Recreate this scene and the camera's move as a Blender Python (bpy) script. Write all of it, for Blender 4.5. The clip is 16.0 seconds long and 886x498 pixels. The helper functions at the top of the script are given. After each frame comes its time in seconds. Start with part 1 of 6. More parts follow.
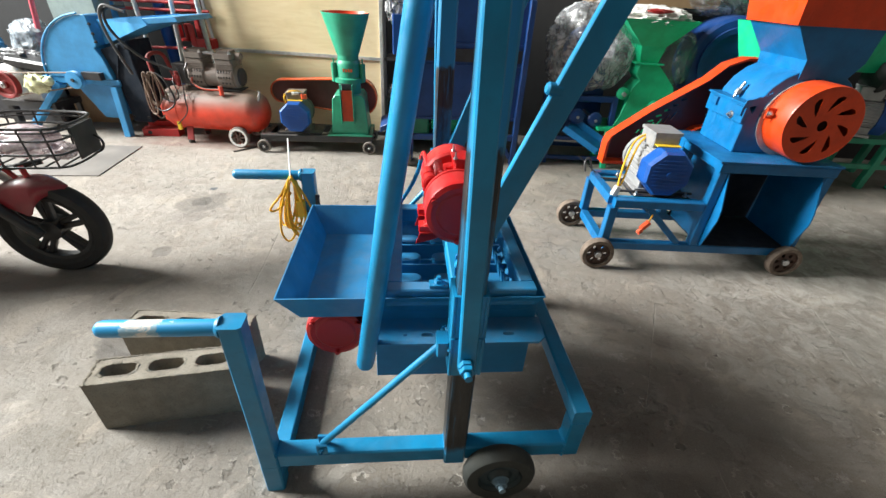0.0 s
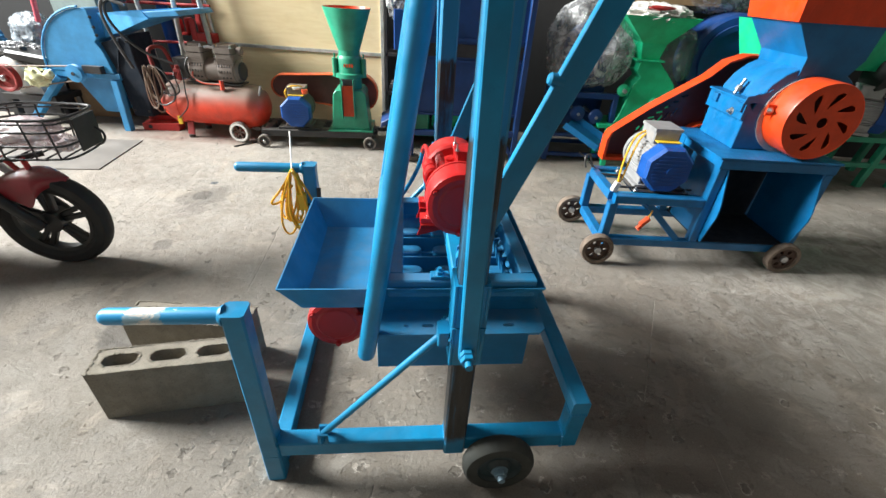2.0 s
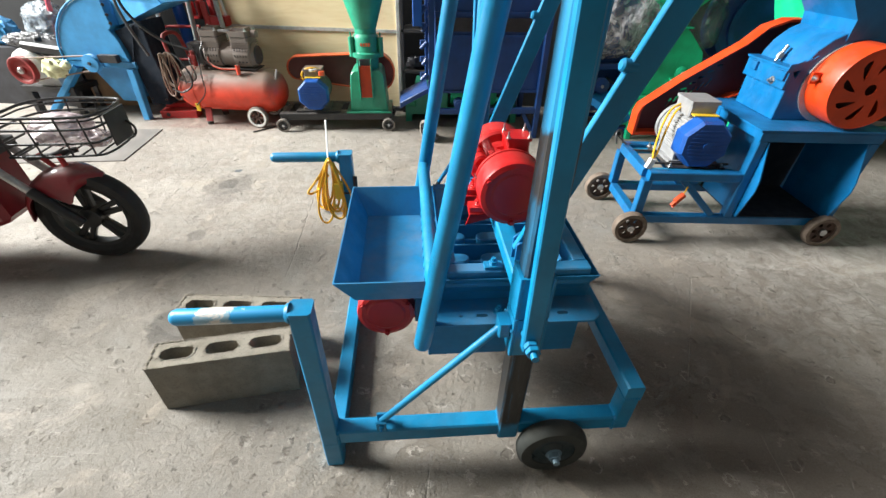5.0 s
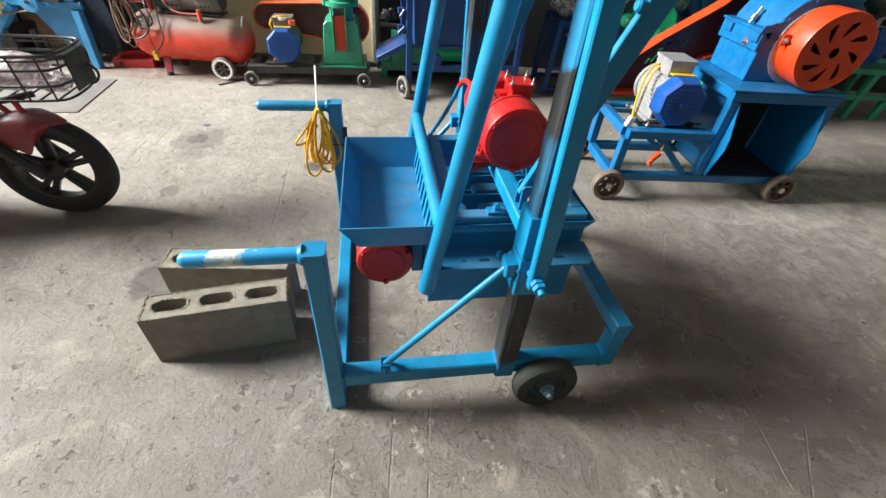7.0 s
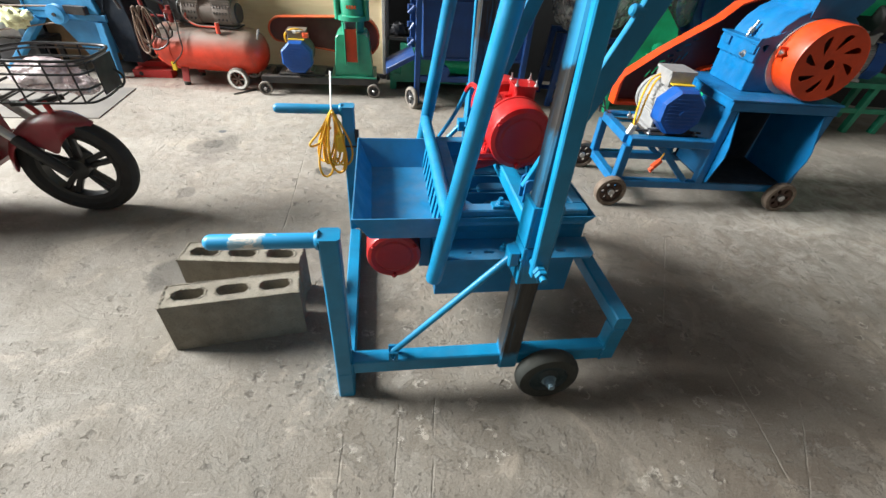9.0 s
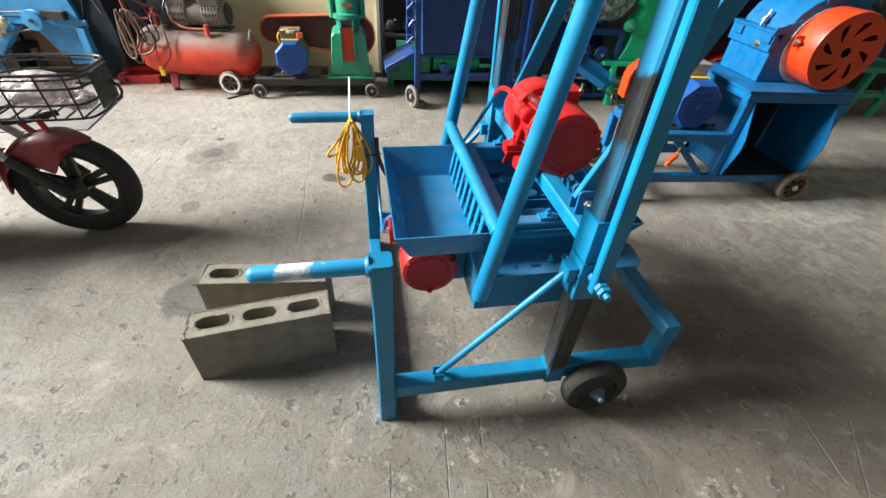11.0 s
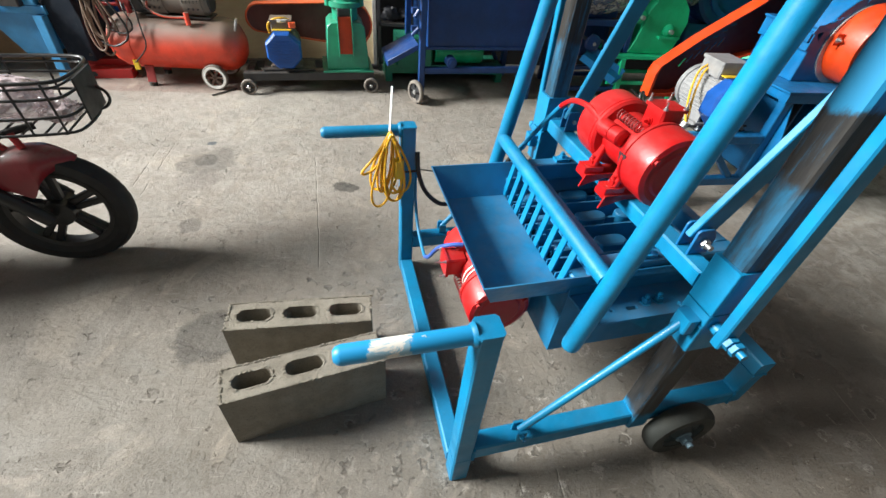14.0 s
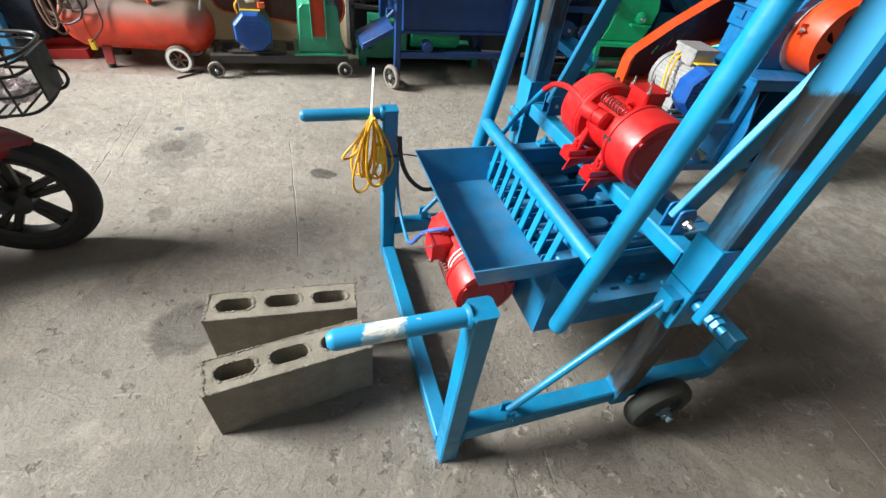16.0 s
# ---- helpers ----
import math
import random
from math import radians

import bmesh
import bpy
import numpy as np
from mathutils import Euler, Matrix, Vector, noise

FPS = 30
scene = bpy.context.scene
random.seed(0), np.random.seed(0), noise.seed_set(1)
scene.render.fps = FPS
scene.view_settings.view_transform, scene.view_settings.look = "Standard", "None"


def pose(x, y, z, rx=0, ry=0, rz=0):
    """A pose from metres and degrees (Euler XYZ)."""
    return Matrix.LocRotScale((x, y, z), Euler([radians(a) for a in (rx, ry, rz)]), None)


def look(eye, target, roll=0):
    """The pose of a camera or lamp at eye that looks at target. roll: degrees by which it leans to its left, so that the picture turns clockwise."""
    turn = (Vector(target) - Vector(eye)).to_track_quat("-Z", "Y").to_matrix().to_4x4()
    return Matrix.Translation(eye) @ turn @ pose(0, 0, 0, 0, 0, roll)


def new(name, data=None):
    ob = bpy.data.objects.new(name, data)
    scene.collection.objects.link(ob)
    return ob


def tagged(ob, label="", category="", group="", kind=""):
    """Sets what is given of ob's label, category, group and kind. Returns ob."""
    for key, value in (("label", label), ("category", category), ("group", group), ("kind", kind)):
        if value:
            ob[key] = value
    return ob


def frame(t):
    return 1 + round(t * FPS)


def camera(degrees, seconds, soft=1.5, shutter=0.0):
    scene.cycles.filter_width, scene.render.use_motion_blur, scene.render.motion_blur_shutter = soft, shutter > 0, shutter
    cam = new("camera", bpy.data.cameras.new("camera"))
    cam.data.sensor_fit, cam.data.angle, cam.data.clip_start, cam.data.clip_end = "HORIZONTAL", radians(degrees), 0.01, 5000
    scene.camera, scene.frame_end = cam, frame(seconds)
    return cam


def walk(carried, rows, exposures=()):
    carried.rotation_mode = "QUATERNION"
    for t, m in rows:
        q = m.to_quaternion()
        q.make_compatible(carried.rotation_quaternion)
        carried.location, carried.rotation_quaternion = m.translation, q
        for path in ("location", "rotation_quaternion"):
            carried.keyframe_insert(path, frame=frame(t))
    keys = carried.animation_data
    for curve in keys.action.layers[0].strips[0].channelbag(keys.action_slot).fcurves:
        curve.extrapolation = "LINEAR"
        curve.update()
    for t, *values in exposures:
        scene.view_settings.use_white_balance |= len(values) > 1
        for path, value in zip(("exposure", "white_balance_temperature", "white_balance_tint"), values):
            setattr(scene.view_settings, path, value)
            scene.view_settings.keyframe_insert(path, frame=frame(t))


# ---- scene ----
cam = camera(93.2, 16.0)
PATH = [
    (0, (0.133, 0.078, 1.165), (0.067, 1.766, 0.094), 3.4),
    (0.5, (0.145, 0.066, 1.154), (0.1, 1.748, 0.074), 3.3),
    (1, (0.139, 0.063, 1.154), (0.099, 1.744, 0.071), 3.5),
    (1.5, (0.13, 0.062, 1.153), (0.085, 1.743, 0.072), 3.8),
    (2, (0.13, 0.064, 1.155), (0.068, 1.747, 0.076), 3.8),
    (2.5, (0.128, 0.07, 1.156), (0.057, 1.751, 0.076), 3.7),
    (3, (0.133, 0.075, 1.157), (0.056, 1.756, 0.077), 3.6),
    (3.5, (0.133, 0.072, 1.153), (0.043, 1.744, 0.059), 3.2),
    (4, (0.1, 0.068, 1.16), (-0.009, 1.731, 0.054), 2.5),
    (4.2, (0.093, 0.068, 1.153), (-0.032, 1.72, 0.033), 1.9),
    (6.3, (-0.091, 0.103, 1.227), (-0.047, 1.661, -0.026), 3.4),
    (6.5, (-0.083, 0.081, 1.178), (-0.012, 1.627, -0.088), 4.3),
    (7, (-0.068, 0.026, 1.144), (0.005, 1.553, -0.145), 5.0),
    (7.5, (-0.077, -0.028, 1.142), (0.004, 1.513, -0.13), 5.8),
    (8, (-0.061, -0.023, 1.131), (0.025, 1.529, -0.128), 6.2),
    (8.5, (-0.063, -0.042, 1.133), (0.006, 1.522, -0.112), 5.7),
    (9, (-0.072, -0.051, 1.133), (-0.025, 1.518, -0.107), 5.0),
    (9.2, (-0.073, -0.054, 1.137), (-0.032, 1.514, -0.104), 4.8),
    (11.3, (-0.252, 0.064, 1.135), (-0.131, 1.605, -0.135), 4.3),
    (11.5, (-0.275, 0.088, 1.13), (-0.144, 1.622, -0.146), 4.7),
    (12, (-0.323, 0.119, 1.113), (-0.187, 1.643, -0.176), 6.2),
    (12.5, (-0.313, 0.201, 1.107), (-0.219, 1.721, -0.189), 7.3),
    (13, (-0.332, 0.238, 1.117), (-0.291, 1.765, -0.174), 6.9),
    (13.5, (-0.401, 0.242, 1.132), (-0.279, 1.761, -0.164), 6.2),
    (14, (-0.456, 0.239, 1.129), (-0.224, 1.737, -0.175), 5.6),
    (14.5, (-0.473, 0.253, 1.122), (-0.148, 1.724, -0.193), 5.8),
    (15, (-0.43, 0.227, 1.123), (-0.09, 1.687, -0.201), 6.1),
    (15.5, (-0.438, 0.202, 1.121), (-0.095, 1.656, -0.209), 6.9),
    (16, (-0.486, 0.239, 1.114), (-0.133, 1.688, -0.218), 8.0),
]
walk(cam, [(t, look(eye, target, roll)) for t, eye, target, roll in PATH], ((0, 0.02), (4.2, 0.02), (7, -0.02), (9.2, -0.05), (12.5, -0.15), (13.5, -0.27), (14.5, -0.29), (16, -0.20)))

# ---- light and air ----
world = bpy.data.worlds.new("sky")
scene.world = world
world.use_nodes = True
wn = world.node_tree.nodes
sky = wn.new("ShaderNodeTexSky")
sky.sky_type = 'NISHITA'
sky.sun_disc = False
sky.sun_elevation = radians(48)
sky.sun_rotation = radians(250)
world.node_tree.links.new(sky.outputs[0], wn["Background"].inputs[0])
wn["Background"].inputs[1].default_value = 0.08


def area(name, m, sx, sy, watts, tint):
    d = bpy.data.lights.new(name, 'AREA')
    d.shape, d.size, d.size_y, d.energy, d.color = 'RECTANGLE', sx, sy, watts, tint
    o = new(name, d)
    o.matrix_world = m
    return o


# daylight through the tall open bay in the side wall
area("daylight_opening", look((-8.98, 2.05, 5.5), (0.0, 2.05, 5.5)), 3.4, 3.8, 4750, (0.985, 1.0, 0.975))

# ---- materials ----


class Nodes:
    """Short hand for a node material."""

    def __init__(self, name):
        self.m = bpy.data.materials.new(name)
        self.m.use_nodes = True
        self.t = self.m.node_tree
        self.p = self.t.nodes["Principled BSDF"]
        self.co = self.t.nodes.new("ShaderNodeTexCoord").outputs["Object"]

    def link(self, a, b):
        self.t.links.new(a, b)

    def voronoi(self, scale):
        n = self.t.nodes.new("ShaderNodeTexVoronoi")
        n.inputs["Scale"].default_value = scale
        self.link(self.co, n.inputs["Vector"])
        s = self.t.nodes.new("ShaderNodeSeparateColor")
        self.link(n.outputs["Color"], s.inputs[0])
        return n.outputs["Distance"], s.outputs[0]

    def noise(self, scale, detail=4.0, rough=0.55, stretch=None, dist=0.0, turn=0.0):
        n = self.t.nodes.new("ShaderNodeTexNoise")
        n.inputs["Scale"].default_value, n.inputs["Detail"].default_value = scale, detail
        n.inputs["Roughness"].default_value, n.inputs["Distortion"].default_value = rough, dist
        co = self.co
        if stretch:
            mp = self.t.nodes.new("ShaderNodeMapping")
            mp.inputs["Scale"].default_value = stretch
            mp.inputs["Rotation"].default_value = (0, 0, turn)
            self.link(co, mp.inputs[0])
            co = mp.outputs[0]
        self.link(co, n.inputs["Vector"])
        return n.outputs["Fac"]

    def ramp(self, fac, lo, hi, a=0.0, b=1.0):
        n = self.t.nodes.new("ShaderNodeMapRange")
        n.interpolation_type = 'SMOOTHSTEP'
        for i, v in ((1, lo), (2, hi), (3, a), (4, b)):
            n.inputs[i].default_value = v
        self.link(fac, n.inputs[0])
        return n.outputs[0]

    def math(self, op, a, b=0.0):
        n = self.t.nodes.new("ShaderNodeMath")
        n.operation = op
        for i, v in ((0, a), (1, b)):
            if isinstance(v, (int, float)):
                n.inputs[i].default_value = v
            else:
                self.link(v, n.inputs[i])
        return n.outputs[0]

    def mix(self, fac, a, b):
        n = self.t.nodes.new("ShaderNodeMix")
        n.data_type = 'RGBA'
        if isinstance(fac, (int, float)):
            n.inputs[0].default_value = fac
        else:
            self.link(fac, n.inputs[0])
        for i, v in ((6, a), (7, b)):
            if isinstance(v, tuple):
                n.inputs[i].default_value = (*v[:3], 1)
            else:
                self.link(v, n.inputs[i])
        return n.outputs[2]

    def axis(self, i, normal=False):
        s = self.t.nodes.new("ShaderNodeSeparateXYZ")
        if normal:
            g = self.t.nodes.new("ShaderNodeNewGeometry")
            self.link(g.outputs["Normal"], s.inputs[0])
        else:
            self.link(self.co, s.inputs[0])
        return s.outputs[i]

    def bump(self, h, strength=0.2, distance=0.002):
        b = self.t.nodes.new("ShaderNodeBump")
        b.inputs["Strength"].default_value, b.inputs["Distance"].default_value = strength, distance
        self.link(h, b.inputs["Height"])
        self.link(b.outputs[0], self.p.inputs["Normal"])

    def done(self, color=None, rough=None, metal=None, coat=0.0, spec=0.5):
        for sock, v in (("Base Color", color), ("Roughness", rough), ("Metallic", metal)):
            if v is None:
                continue
            if isinstance(v, tuple):
                self.p.inputs[sock].default_value = (*v[:3], 1)
            elif isinstance(v, (int, float)):
                self.p.inputs[sock].default_value = v
            else:
                self.link(v, self.p.inputs[sock])
        self.p.inputs["Coat Weight"].default_value = coat
        self.p.inputs["Specular IOR Level"].default_value = spec
        return self.m


def times(c, k):
    return tuple(min(1.0, v * k) for v in c)


def paint(name, rgb, rough=0.42, dust=0.25, chips=0.25, coat=0.15, dirt=(0.20, 0.17, 0.14), thick=False):
    """Brushed or sprayed enamel: uneven tone, settled dust, small chips."""
    n = Nodes(name)
    c = n.mix(n.ramp(n.noise(9, 5), 0.3, 0.7), times(rgb, 0.82), times(rgb, 1.12))
    c = n.mix(n.math('MULTIPLY', n.ramp(n.noise(48, 7, 0.75), 0.50, 0.72), 0.30), c, times(rgb, 0.62))
    c = n.mix(n.math('MULTIPLY', n.ramp(n.noise(70, 4, 0.6, (1, 1, 0.12)), 0.62, 0.70), 0.25), c, tuple(min(1, v * 1.15 + 0.03) for v in rgb))
    up = n.ramp(n.axis(2, True), -0.15 if thick else 0.2, 0.75 if thick else 0.95)
    film = n.math('MULTIPLY', n.math('MULTIPLY', up, n.ramp(n.noise(14, 6, 0.7), 0.1 if thick else 0.3, 0.45 if thick else 0.75)), dust)
    c = n.mix(film, c, dirt)
    c = n.mix(n.math('MULTIPLY', n.ramp(n.noise(5, 8, 0.75), 0.52, 0.75), dust * 0.6), c, times(dirt, 0.6))
    chip = n.math('MULTIPLY', n.ramp(n.noise(38, 6, 0.7), 0.70, 0.72), chips)
    c = n.mix(chip, c, (0.06, 0.05, 0.045))
    n.bump(n.math('ADD', n.noise(120, 3), n.math('MULTIPLY', n.noise(28, 4), 1.5)), 0.16, 0.0015)
    return n.done(c, n.ramp(n.noise(22, 4), 0.2, 0.8, rough - 0.12, rough + 0.16), 0.0, coat)


def plain(name, rgb, rough=0.5, metal=0.0, vary=0.15, scale=12, bump=0.1, coat=0.0):
    n = Nodes(name)
    c = n.mix(n.ramp(n.noise(scale, 6, 0.65), 0.3, 0.7), times(rgb, 1 - vary), times(rgb, 1 + vary))
    n.bump(n.noise(scale * 12, 4), bump, 0.001)
    return n.done(c, n.ramp(n.noise(scale * 2, 4), 0.2, 0.8, rough - 0.08, rough + 0.1), metal, coat)


SKY = paint("machine_blue_enamel", (0.002, 0.205, 0.405), 0.40, 0.06, 0.25, 0.05)
TRAYBLUE = paint("tray_blue_enamel", (0.010, 0.195, 0.40), 0.45, 0.30, 0.35, 0.05)
COBALT = paint("shredder_blue_enamel", (0.002, 0.130, 0.325), 0.42, 0.05, 0.2, 0.05)
# dark navy of the gear case; also paints the mouth's unlit inside
DARKNAVYSHADE = paint("dark_navy_and_mouth_shade", (0.006, 0.014, 0.027), 0.92, 0.04, 0.2, 0.0)
NAVY = paint("navy_enamel", (0.003, 0.042, 0.175), 0.45, 0.12, 0.25, 0.05)
CUTTER = paint("cutter_blue_enamel", (0.04, 0.27, 0.55), 0.5, 0.3, 0.3, 0.05)
RED = paint("vibrator_red_enamel", (0.47, 0.005, 0.006), 0.38, 0.16, 0.2, 0.12)
TANKRED = paint("tank_red_enamel", (0.75, 0.055, 0.02), 0.45, 1.0, 0.3, 0.1, (0.23, 0.165, 0.13), True)
RUSTRED = paint("frame_red_enamel", (0.45, 0.02, 0.02), 0.5, 0.5, 0.4)
OLDRED = paint("faded_dark_red", (0.26, 0.022, 0.02), 0.55, 0.5, 0.4, 0.0)
MAROON = paint("fender_maroon_plastic", (0.24, 0.016, 0.024), 0.38, 0.75, 0.1, 0.25)
ORANGE = paint("orange_enamel", (0.60, 0.047, 0.003), 0.42, 0.10, 0.2, 0.05)
GUARD = paint("belt_guard_orange", (0.70, 0.09, 0.015), 0.45, 0.3, 0.3)
# dark red, deepened to paint the shade inside the belt guards
DARKRED = paint("guard_plate_shaded_red", (0.085, 0.011, 0.009), 0.55, 0.2, 0.3)
MILLGREEN = paint("mill_green_enamel", (0.02, 0.29, 0.17), 0.4, 0.2, 0.25)
GREEN = paint("crusher_green_enamel", (0.006, 0.46, 0.21), 0.42, 0.15, 0.2)
BLACKPAINT = paint("black_enamel", (0.02, 0.02, 0.022), 0.45, 0.45, 0.3)
FANBLUE = plain("fan_cover_blue", (0.005, 0.07, 0.30), 0.4)
SILVER = plain("cast_aluminium", (0.37, 0.37, 0.37), 0.40, 0.35, 0.12, 30)
PUMPGREY = paint("dusty_cast_grey", (0.17, 0.145, 0.125), 0.6, 0.8, 0.35, 0.0, (0.17, 0.12, 0.095), True)
ZINC = plain("zinc_plated_steel", (0.5, 0.5, 0.5), 0.35, 0.9, 0.2, 40)
GALV = plain("galvanised_pipe", (0.52, 0.52, 0.50), 0.45, 0.6, 0.2, 20)
RUSTDISC = plain("rust_brown_wheel", (0.075, 0.042, 0.030), 0.65, 0.1, 0.3, 30, 0.2)
DUSTTYRE = plain("brown_dusty_tyre", (0.165, 0.125, 0.095), 0.85, 0.0, 0.35, 30, 0.3)
RUBBER = plain("worn_rubber", (0.042, 0.040, 0.034), 0.8, 0.0, 0.4, 20, 0.3)
TYRE = plain("tyre_rubber", (0.016, 0.016, 0.016), 0.7, 0.0, 0.3, 30, 0.2)
CASTERRUB = plain("dusty_grey_rubber", (0.20, 0.175, 0.15), 0.8, 0.0, 0.35, 30, 0.3)
BLACKPLASTIC = plain("black_plastic", (0.018, 0.018, 0.018), 0.45, 0.0, 0.3, 20, 0.1)
WHEELRUB = paint("oversprayed_wheel_rubber", (0.034, 0.038, 0.034), 0.75, 0.4, 0.3, 0.0, (0.10, 0.085, 0.065))
REDSTEEL = paint("red_oversprayed_steel", (0.30, 0.05, 0.05), 0.4, 0.3, 0.4, 0.0)
VIOLETCABLE = plain("violet_blue_cable", (0.045, 0.11, 0.42), 0.45)
HUBTEAL = paint("oversprayed_hub", (0.008, 0.030, 0.038), 0.55, 0.35, 0.3, 0.0)
OVERSPRAY = paint("oversprayed_zinc", (0.16, 0.26, 0.33), 0.45, 0.2, 0.4, 0.0)
BLACKWIRE = plain("black_coated_wire", (0.02, 0.02, 0.02), 0.4)
WHITEPLASTIC = plain("white_plastic", (0.75, 0.74, 0.70), 0.4, 0.0, 0.08)
YELLOWCORD = plain("yellow_cord", (0.78, 0.42, 0.02), 0.45, 0.0, 0.15, 30)
YELLOWPLUG = plain("yellow_plug", (0.75, 0.50, 0.03), 0.4)
HOSE = plain("brown_rubber_hose", (0.16, 0.11, 0.08), 0.6, 0.0, 0.3)
GREYHOSE = plain("grey_rubber_hose", (0.075, 0.075, 0.075), 0.5, 0.0, 0.25)
ORANGEPLUG = plain("orange_plug", (0.75, 0.10, 0.03), 0.45)
CARTON = plain("brown_cardboard", (0.30, 0.19, 0.10), 0.8, 0.0, 0.15, 15)
DARKSTUFF = plain("dark_scrap", (0.03, 0.03, 0.035), 0.6, 0.1, 0.5, 6)
PLUGWHITE = plain("creased_white_cloth", (0.62, 0.60, 0.56), 0.8, 0.0, 0.2, 30, 0.4)
PINK = plain("pink_painted_pole", (0.60, 0.09, 0.12), 0.5)


def worn_steel():
    """Bare dark column steel with smeared remains of blue paint."""
    n = Nodes("bare_column_steel")
    z = n.axis(2)
    wob = n.math('ADD', z, n.math('MULTIPLY', n.math('SUBTRACT', n.noise(14, 6, 0.7, (1, 1, 0.5)), 0.5), 0.10))
    band = n.math('MULTIPLY', n.ramp(wob, 0.60, 0.63), n.ramp(wob, 0.81, 0.835, 1, 0))
    top = n.ramp(wob, 0.935, 0.955)
    cover = n.math('MAXIMUM', n.math('MULTIPLY', band, n.ramp(n.noise(20, 6, 0.7, (2, 2, 0.4)), 0.35, 0.65, 0.10, 0.6)), top)
    cover = n.math('MAXIMUM', cover, n.ramp(wob, 0.15, 0.19, 0.9, 0.0))
    streak = n.math('MULTIPLY', n.ramp(n.noise(30, 6, 0.7, (3, 3, 0.25)), 0.54, 0.72), 0.4)
    c = n.mix(n.ramp(n.noise(25, 6, 0.7, (2, 2, 0.3)), 0.3, 0.7), (0.013, 0.013, 0.013), (0.042, 0.039, 0.036))
    c = n.mix(n.math('MAXIMUM', cover, streak), c, (0.015, 0.21, 0.40))
    n.bump(n.noise(90, 5), 0.15, 0.001)
    return n.done(c, 0.46, 0.15)


def chipped_grip():
    n = Nodes("worn_grip_paint")
    x = n.axis(0)
    a = n.math('ADD', x, n.math('MULTIPLY', n.math('SUBTRACT', n.noise(26, 6, 0.7), 0.5), 0.06))
    white = n.math('MULTIPLY', n.ramp(a, -0.200, -0.196), n.ramp(a, -0.128, -0.124, 1, 0))
    white = n.math('MAXIMUM', white, n.ramp(n.noise(30, 3), 0.66, 0.68))
    smear = n.ramp(n.noise(26, 6, 0.75, (0.6, 1, 1), 1.0), 0.50, 0.56)
    bare = n.mix(n.math('MULTIPLY', smear, 0.75), (0.66, 0.62, 0.56), (0.10, 0.33, 0.48))
    c = n.mix(white, (0.012, 0.27, 0.55), bare)
    n.bump(white, 0.3, 0.0012)
    return n.done(c, 0.42)


def concrete_floor():
    n = Nodes("worn_concrete_floor")
    big = n.noise(0.9, 6, 0.6)
    mid = n.noise(4.5, 9, 0.72)
    patch = n.noise(13, 8, 0.75, None, 0.6)
    fine = n.noise(60, 9, 0.75)
    c = n.mix(n.ramp(big, 0.35, 0.65), (0.225, 0.190, 0.158), (0.320, 0.288, 0.250))
    c = n.mix(n.math('MULTIPLY', n.ramp(mid, 0.45, 0.66), 0.55), c, (0.150, 0.125, 0.102))
    c = n.mix(n.math('MULTIPLY', n.ramp(patch, 0.54, 0.66), 0.28), c, (0.41, 0.375, 0.33))
    c = n.mix(n.math('MULTIPLY', n.ramp(patch, 0.46, 0.36), 0.18), c, (0.135, 0.112, 0.092))
    c = n.mix(n.math('MULTIPLY', n.ramp(fine, 0.50, 0.72), 0.12), c, (0.46, 0.425, 0.38))
    c = n.mix(n.math('MULTIPLY', n.ramp(fine, 0.46, 0.30), 0.08), c, (0.11, 0.092, 0.076))
    # red dust under the compressor
    dust = n.math('MULTIPLY', n.ramp(n.math('ADD', n.axis(1), n.math('MULTIPLY', n.math('SUBTRACT', n.noise(5, 6, 0.7), 0.5), 0.10)), 3.07, 3.10), n.math('MULTIPLY', n.ramp(n.axis(0), -1.55, -1.45, 1, 0), n.ramp(n.axis(0), -2.6, -2.4)))
    c = n.mix(n.math('MULTIPLY', dust, 0.55), c, (0.17, 0.085, 0.065))
    # pale worn areas, scuffed in streaks
    worn = n.ramp(n.noise(1.1, 4, 0.6), 0.44, 0.60)
    scuff = n.math('MULTIPLY', n.ramp(n.noise(8, 10, 0.8, (1.0, 1.8, 1), 1.2), 0.54, 0.66), worn)
    c = n.mix(n.math('MULTIPLY', scuff, 0.4), c, (0.52, 0.48, 0.43))

    def near(x, y, r, soft, wobble):
        d = n.t.nodes.new("ShaderNodeVectorMath")
        d.operation = 'DISTANCE'
        n.link(n.co, d.inputs[0])
        d.inputs[1].default_value = (x, y, 0)
        w = n.math('ADD', d.outputs["Value"], n.math('MULTIPLY', n.math('SUBTRACT', n.noise(1.3 / r, 5, 0.65), 0.5), r * wobble))
        return n.ramp(w, r * soft, r, 1, 0)

    # broad pale scuffs; at the right they also stand in for light
    for x, y, r, k in ((1.75, 1.40, 0.95, 0.80), (2.6, 2.0, 1.1, 0.75), (-1.2, 2.5, 1.2, 0.35), (0.1, 2.3, 0.8, 0.3)):
        m = n.math('MULTIPLY', near(x, y, r, 0.3, 1.0), n.ramp(n.noise(9, 9, 0.78, None, 0.8), 0.40, 0.62))
        c = n.mix(n.math('MULTIPLY', m, k), c, (0.56, 0.52, 0.47))
    # brown dirt in the front part, deepened because less light reaches it
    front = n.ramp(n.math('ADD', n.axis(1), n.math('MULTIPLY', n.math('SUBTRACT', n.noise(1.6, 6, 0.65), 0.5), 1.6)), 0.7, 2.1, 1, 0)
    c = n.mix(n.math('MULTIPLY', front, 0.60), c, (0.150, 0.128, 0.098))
    # second coat darkens the front floor for its weaker light
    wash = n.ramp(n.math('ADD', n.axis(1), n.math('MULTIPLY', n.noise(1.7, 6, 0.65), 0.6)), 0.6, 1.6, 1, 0)
